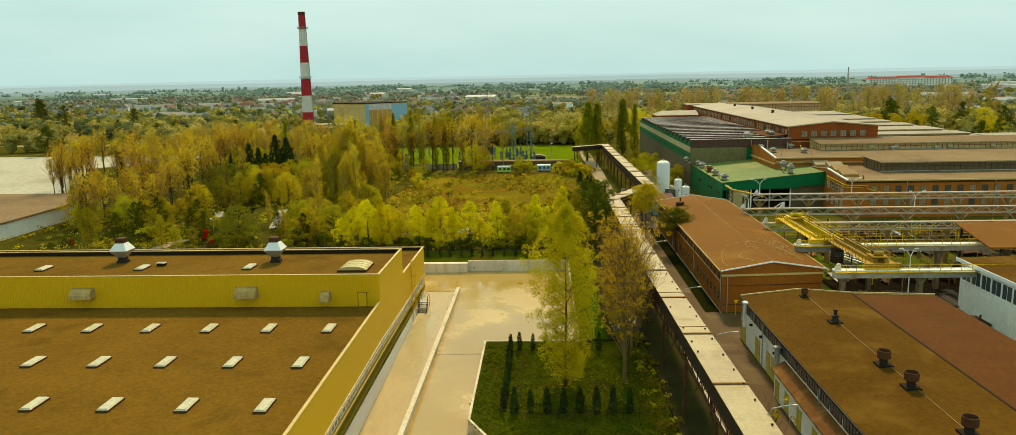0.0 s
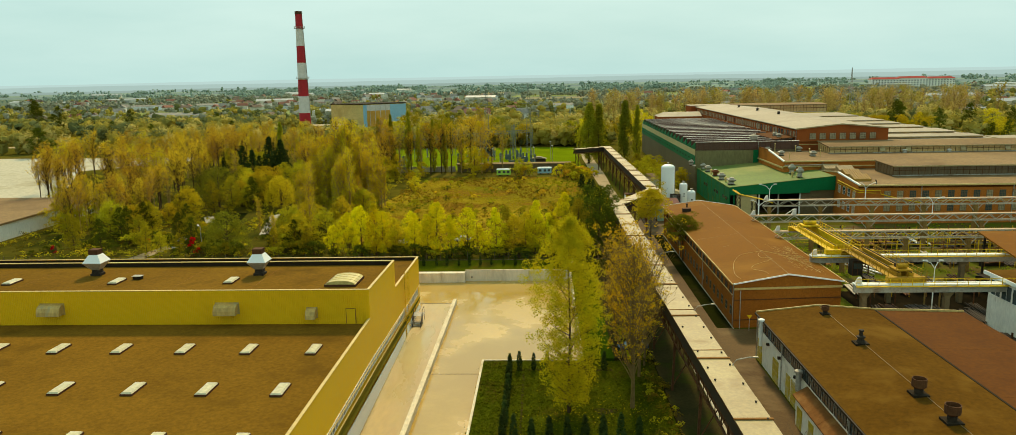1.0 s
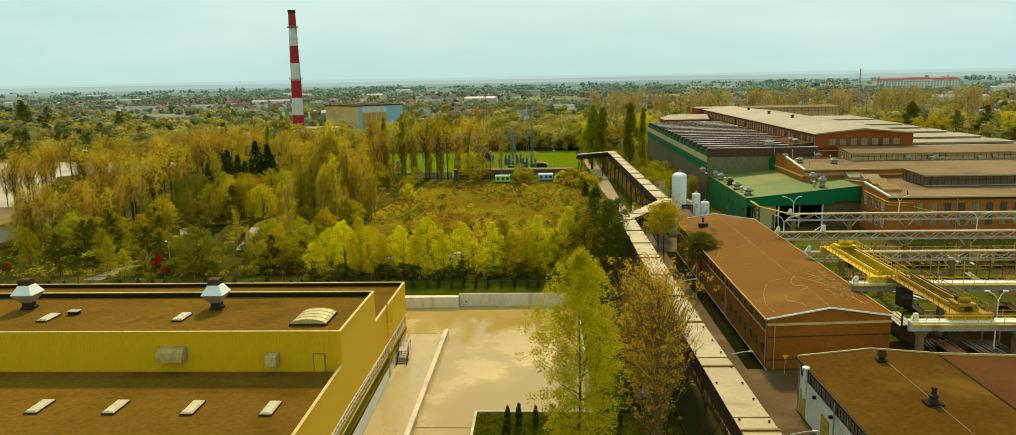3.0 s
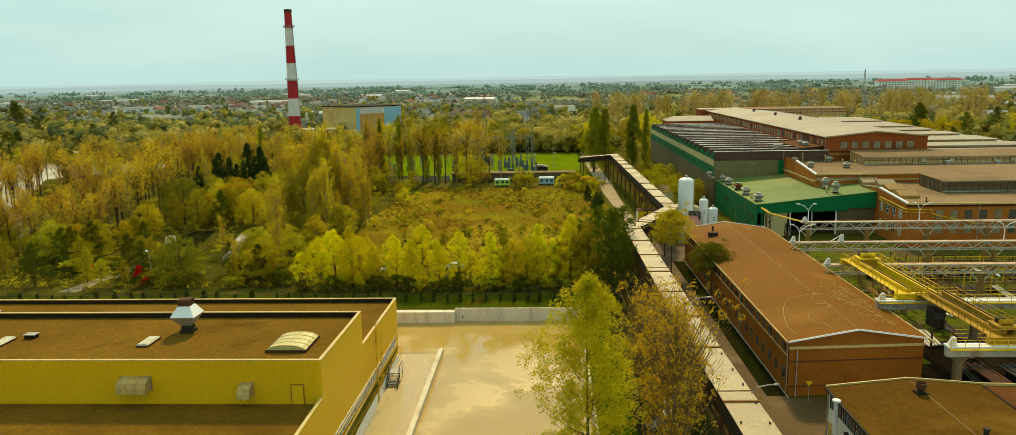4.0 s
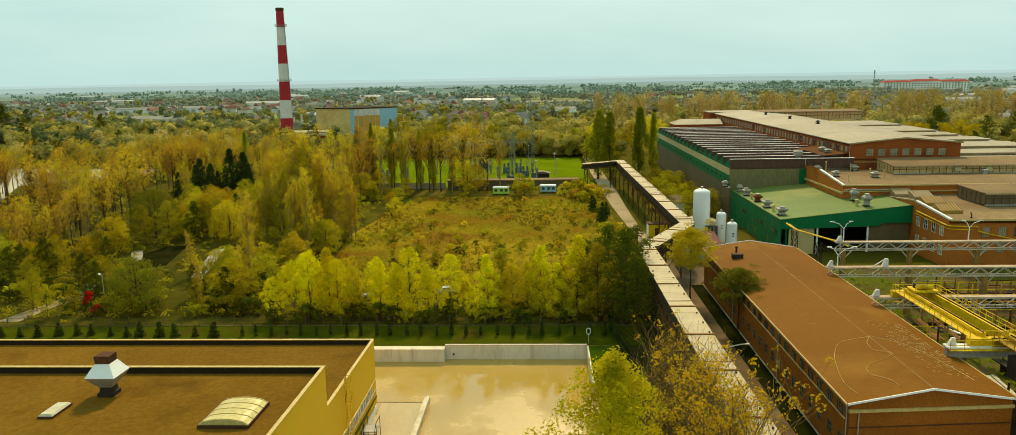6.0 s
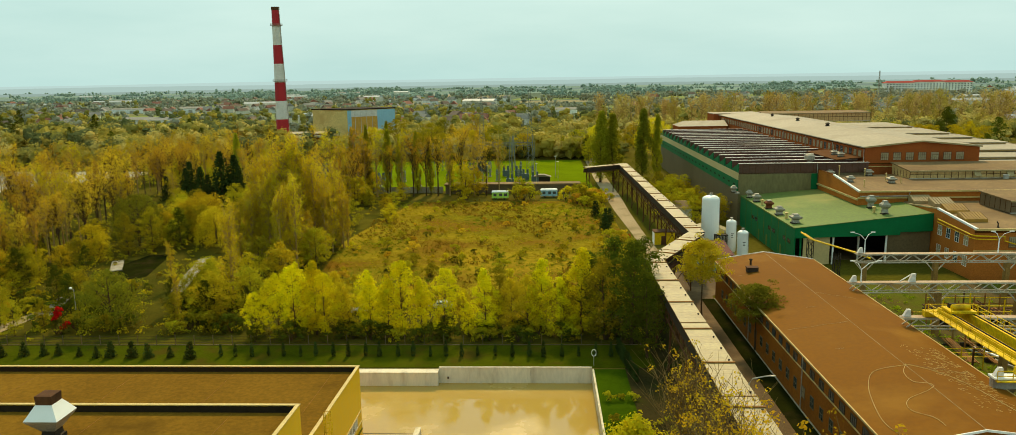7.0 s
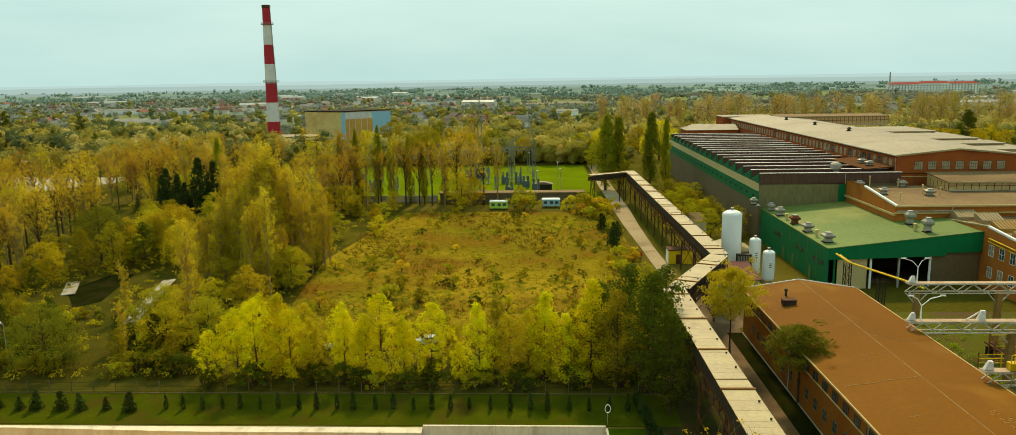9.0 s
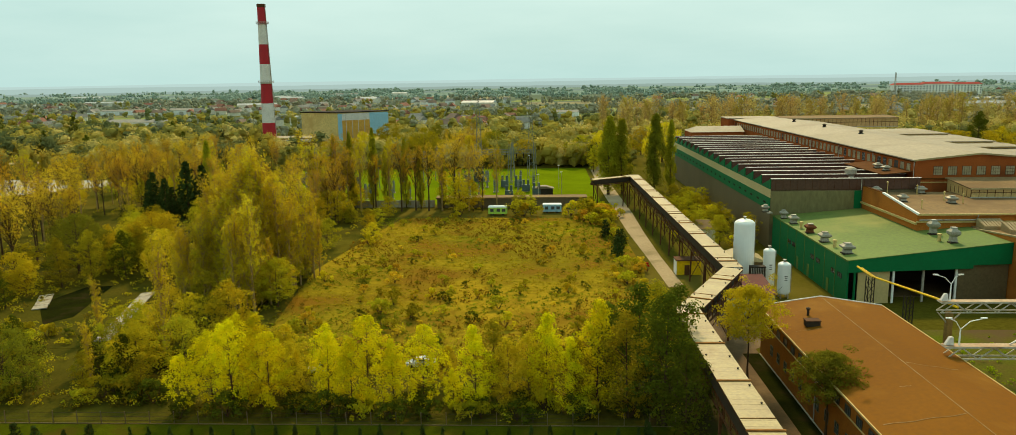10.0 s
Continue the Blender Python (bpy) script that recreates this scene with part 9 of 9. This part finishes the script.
# shelter belts and hedgerows run across the plain
for k in range(230):
    gy = 700 + 2000 * fr.random() ** 1.15
    gx, ln, tilt = fr.uniform(-0.72, 0.62) * gy, fr.uniform(60, 260), fr.uniform(-0.25, 0.25)
    # Farther belts take the haze-tinted colours.
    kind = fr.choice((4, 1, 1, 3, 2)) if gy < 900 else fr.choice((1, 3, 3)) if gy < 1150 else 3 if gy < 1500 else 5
    big = fr.uniform(5, 10) if gy < 1200 else fr.uniform(7, 14)
    u = 0.0
    while u < ln:
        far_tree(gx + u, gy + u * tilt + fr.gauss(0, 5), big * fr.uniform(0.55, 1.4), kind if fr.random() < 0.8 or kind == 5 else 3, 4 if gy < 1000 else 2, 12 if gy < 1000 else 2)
        u += big * (fr.uniform(0.2, 0.6) if fr.random() < 0.93 else 4.0)
# garden trees of the town
for k in range(520):
    y = 680 + 820 * fr.random()
    x = fr.uniform(-0.7, 0.0) * y if k % 5 else fr.uniform(0.2, 0.62) * y
    far_tree(x, y, fr.uniform(5, 13), fr.choice((1, 4, 1, 3, 2) if y < 900 else (1, 3, 3, 3)), 4, 14)
# the dark grove before the town
for k in range(150):
    x, y = fr.uniform(-440, -215), fr.uniform(560, 690)
    far_tree(x, y, fr.uniform(8, 14), fr.choice((4, 4, 1)), 6, 36)
# tall pale autumn rows behind the halls
pale_poplar = Nursery("pale_poplar", "tall pale half-bare poplar in a row behind the halls", "tree", "pale poplar rows",
                      [lambda q=q: twiggy(470 + q, 24.0, 4.6, 3000, 0.34, FAR_WOOD[2 - 2 * q], TWIG_BARK, 26, 0.12) for q in range(2)])
for k in range(84):
    pale_poplar.put(40 + 3.4 * k + fr.uniform(-5, 5), fr.uniform(560, 650), 0, fr.uniform(0.8, 1.1), 0 if k % 4 else 1)
for k in range(90):
    far_tree(fr.uniform(25, 330), fr.uniform(540, 590), fr.uniform(9, 15), fr.choice((2, 2, 0, 1)), 6, 220, 0.55)
for k in range(70):
    far_tree(fr.uniform(205, 420), fr.uniform(345, 520), fr.uniform(8, 14), fr.choice((0, 1, 1, 2, 4)), 6, 60)
for k in range(22):
    far_tree(fr.uniform(520, 740), fr.uniform(1180, 1330), fr.uniform(6, 11), fr.choice((1, 3, 3)), 5, 14)
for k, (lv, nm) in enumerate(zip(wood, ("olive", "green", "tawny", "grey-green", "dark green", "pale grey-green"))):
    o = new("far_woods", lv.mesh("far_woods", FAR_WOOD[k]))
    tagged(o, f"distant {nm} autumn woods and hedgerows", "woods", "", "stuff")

# Ground sheets turn paler and greyer with distance: haze is put into their colours.
HAZED_PLAIN = surface("far_plain", (0.135, 0.165, 0.115), (0.10, 0.13, 0.09), 0.003, 0.05, 0.95, bump=0.0, stain=(0.18, 0.195, 0.125), stain_scale=0.004, spec=0.0)
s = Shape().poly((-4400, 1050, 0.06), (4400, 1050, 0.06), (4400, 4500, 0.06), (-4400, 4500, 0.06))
setting("far_plain", s, HAZED_PLAIN, "farmland towards the horizon with haze painted in", "ground")
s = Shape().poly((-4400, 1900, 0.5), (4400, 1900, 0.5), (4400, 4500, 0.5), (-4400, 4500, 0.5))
setting("hazy_plain", s, surface("hazy_plain", (0.205, 0.27, 0.225), (0.165, 0.22, 0.185), 0.003, 0.02, 0.95, bump=0.0, stain=(0.25, 0.31, 0.25), stain_scale=0.002, spec=0.0), "farmland below the hills in painted blue-green haze", "ground")
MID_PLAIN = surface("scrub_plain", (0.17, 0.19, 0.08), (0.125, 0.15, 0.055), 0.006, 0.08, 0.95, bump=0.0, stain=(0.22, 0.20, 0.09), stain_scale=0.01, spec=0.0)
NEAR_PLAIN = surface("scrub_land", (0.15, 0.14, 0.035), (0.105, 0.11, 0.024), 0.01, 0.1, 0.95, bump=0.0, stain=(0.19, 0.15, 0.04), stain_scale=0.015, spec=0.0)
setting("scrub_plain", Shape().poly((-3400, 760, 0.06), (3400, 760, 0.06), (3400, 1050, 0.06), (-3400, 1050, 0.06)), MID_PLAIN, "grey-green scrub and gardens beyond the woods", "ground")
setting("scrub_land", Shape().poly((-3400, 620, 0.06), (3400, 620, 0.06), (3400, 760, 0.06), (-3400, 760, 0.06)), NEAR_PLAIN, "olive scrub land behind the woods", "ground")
FIELD_A = surface("pale_stubble", (0.24, 0.205, 0.10), (0.20, 0.17, 0.08), 0.01, 0.2, 0.95, bump=0.1)
FIELD_B = surface("green_field", (0.19, 0.22, 0.05), (0.16, 0.19, 0.045), 0.01, 0.2, 0.95, bump=0.1)
setting("pasture", Shape().poly((-505, 850, 0.09), (-300, 850, 0.09), (-240, 988, 0.09), (-515, 988, 0.09)), FIELD_B, "long green pasture before the town", "field")
setting("ploughed_field", Shape().poly((-330, 1700, 0.6), (-150, 1720, 0.6), (-130, 1910, 0.6), (-330, 1890, 0.6)), surface("ploughed_earth", (0.38, 0.29, 0.19), (0.33, 0.25, 0.16), 0.01, 0.1, 0.95, bump=0.0), "distant pinkish ploughed field", "field")
for k in range(26):
    y = fr.uniform(620, 1700)
    x = fr.uniform(-0.7, 0.62) * y
    w, d, a = y * fr.uniform(0.05, 0.14), y * fr.uniform(0.03, 0.08), fr.uniform(-0.2, 0.2)
    if 40 < x < 320 and y < 640:
        continue
    s = Shape().poly((x - w, y - d + a * w, 0.12 + k * 0.01), (x + w, y - d - a * w, 0.12 + k * 0.01), (x + w * 1.1, y + d - a * w, 0.12 + k * 0.01), (x - w * 0.9, y + d + a * w, 0.12 + k * 0.01))
    setting("field", s, FIELD_A if k % 2 else FIELD_B, "distant pale stubble field" if k % 2 else "distant green field", "field")

ROOFS = [surface("red_tile_far", (0.30, 0.13, 0.085), None, 0.1, 1, 0.85, bump=0), surface("grey_tile_far", (0.28, 0.26, 0.22), None, 0.1, 1, 0.85, bump=0), surface("brown_tile_far", (0.2, 0.14, 0.1), None, 0.1, 1, 0.85, bump=0), surface("white_sheet_far", (0.40, 0.41, 0.39), None, 0.1, 1, 0.5, bump=0)]
WALLS = [surface("cream_far", (0.82, 0.74, 0.58), None, 0.1, 1, 0.85, bump=0), surface("white_far", (0.90, 0.87, 0.79), None, 0.1, 1, 0.85, bump=0)]
houses = []
for rm in ROOFS[:3]:
    for wm_ in WALLS:
        t = thing("far_house", "distant small house with a pitched roof", "house", "far town houses")
        part("wall", Shape().box(-5, 5, -4, 4, 0, 5), wm_, t)
        part("roof", Shape().hexa([(-5.5, -4.6), (5.5, -4.6), (5.5, 4.6), (-5.5, 4.6)], 5.0, 8.6, [(-5.2, -0.1), (5.2, -0.1), (5.2, 0.1), (-5.2, 0.1)]), rm, t)
        houses.append(t)
for i in range(200):
    y = 700 + 900 * fr.random() ** 1.2
    x = fr.uniform(-0.68, -0.02) * y if i < 165 else fr.uniform(0.1, 0.62) * y
    m = Matrix.Translation((x, y, 0)) @ Matrix.Rotation(fr.uniform(0, 3.14), 4, "Z") @ Matrix.Diagonal((fr.uniform(0.9, 1.5), fr.uniform(0.9, 1.3), fr.uniform(0.8, 1.15), 1))
    if in_pasture(x, y):
        m = Matrix.Translation((0, 150, 0)) @ m
    if i < len(houses):
        houses[i].matrix_basis = m
    else:
        o = copy_thing(houses[i % len(houses)], Matrix())
        o.matrix_basis = m
shed_t = []
for k in range(3):
    t = thing("far_shed", "distant pale industrial shed with a flat roof", "shed", "far sheds")
    part("wall", Shape().box(-22, 22, -10, 10, 0, 6.5), WALLS[k % 2], t)
    part("roof", Shape().hexa([(-22.5, -10.5), (22.5, -10.5), (22.5, 10.5), (-22.5, 10.5)], 6.503, 8.4, [(-22, -0.5), (22, -0.5), (22, 0.5), (-22, 0.5)]), ROOFS[(3, 1, 3)[k]], t)
    part("door", Shape().box(-3, 3, -10.1, -10.003, 0, 4.5), GREY_PAINT, t)
    shed_t.append(t)
for i in range(36):
    if i < 20:
        y = fr.uniform(750, 2000)
        x = fr.uniform(-0.68, 0.1) * y
    else:
        y = fr.uniform(560, 1500)
        x = fr.uniform(0.5, 0.66) * y
    m = Matrix.Translation((x, y, 0)) @ Matrix.Rotation(fr.uniform(-0.3, 0.3), 4, "Z") @ Matrix.Diagonal((fr.uniform(0.6, 1.5), fr.uniform(0.6, 1.2), fr.uniform(0.8, 1.3), 1))
    o = shed_t[i] if i < 3 else copy_thing(shed_t[i % 3], Matrix())
    o.matrix_basis = m
blk = thing("apartment_block", "long white five-storey block with a red roof far away", "building", at=(560, 1376, 0))
for x0, x1, zz in ((0, 45, 19.5), (45, 93, 20.6), (93, 138, 19.5)):
    part("wall", Shape().box(x0 + 0.02, x1 - 0.02, 0, 16, 0, zz), WALLS[1], blk)
    part("roof", Shape().hexa([(x0 - 1, -1), (x1 + 1, -1), (x1 + 1, 17), (x0 - 1, 17)], zz + 0.003, zz + 3.0, [(x0 + 4, 6), (x1 - 4, 6), (x1 - 4, 10), (x0 + 4, 10)]), surface("red_roof_far", (0.42, 0.06, 0.045), None, 0.05, 1, 0.8, bump=0), blk)
win = Shape().box(-1.0, 1.0, -0.08, -0.02, 0, 1.8).mesh("window", WINDOW)
for i in range(28):
    for j in range(5):
        o = new("window", win)
        o.parent, o.location = blk, (2.6 + i * 4.94, 0, 2 + j * 3.5)
mast = thing("radio_mast", "thin lattice radio mast far away", "mast", at=(268, 705, 0))
s = Shape()
for dx in (-1.2, 1.2):
    s.beam((dx, 0, 0), (dx * 0.2, 0, 40), 0.35)
for k in range(13):
    s.beam((-1.2 + k * 0.07, 0, k * 3), (1.2 - k * 0.07, 0, k * 3 + 3), 0.2)
part("lattice", s, GREY_PAINT, mast)


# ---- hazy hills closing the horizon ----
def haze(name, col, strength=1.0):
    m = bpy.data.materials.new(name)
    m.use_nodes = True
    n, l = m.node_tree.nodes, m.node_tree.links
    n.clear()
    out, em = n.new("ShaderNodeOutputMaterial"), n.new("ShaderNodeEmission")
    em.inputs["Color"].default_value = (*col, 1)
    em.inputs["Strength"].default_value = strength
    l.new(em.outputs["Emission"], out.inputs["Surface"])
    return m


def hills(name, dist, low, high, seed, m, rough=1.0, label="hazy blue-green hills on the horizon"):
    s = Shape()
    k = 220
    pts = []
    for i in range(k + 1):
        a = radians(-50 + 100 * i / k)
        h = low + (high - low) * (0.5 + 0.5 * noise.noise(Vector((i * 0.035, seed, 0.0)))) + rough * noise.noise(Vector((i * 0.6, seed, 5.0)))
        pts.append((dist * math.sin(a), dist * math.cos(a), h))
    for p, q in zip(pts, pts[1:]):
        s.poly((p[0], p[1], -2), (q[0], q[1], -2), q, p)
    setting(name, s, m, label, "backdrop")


# Backdrop strips glow in a flat haze colour; sun and sky don't light them.
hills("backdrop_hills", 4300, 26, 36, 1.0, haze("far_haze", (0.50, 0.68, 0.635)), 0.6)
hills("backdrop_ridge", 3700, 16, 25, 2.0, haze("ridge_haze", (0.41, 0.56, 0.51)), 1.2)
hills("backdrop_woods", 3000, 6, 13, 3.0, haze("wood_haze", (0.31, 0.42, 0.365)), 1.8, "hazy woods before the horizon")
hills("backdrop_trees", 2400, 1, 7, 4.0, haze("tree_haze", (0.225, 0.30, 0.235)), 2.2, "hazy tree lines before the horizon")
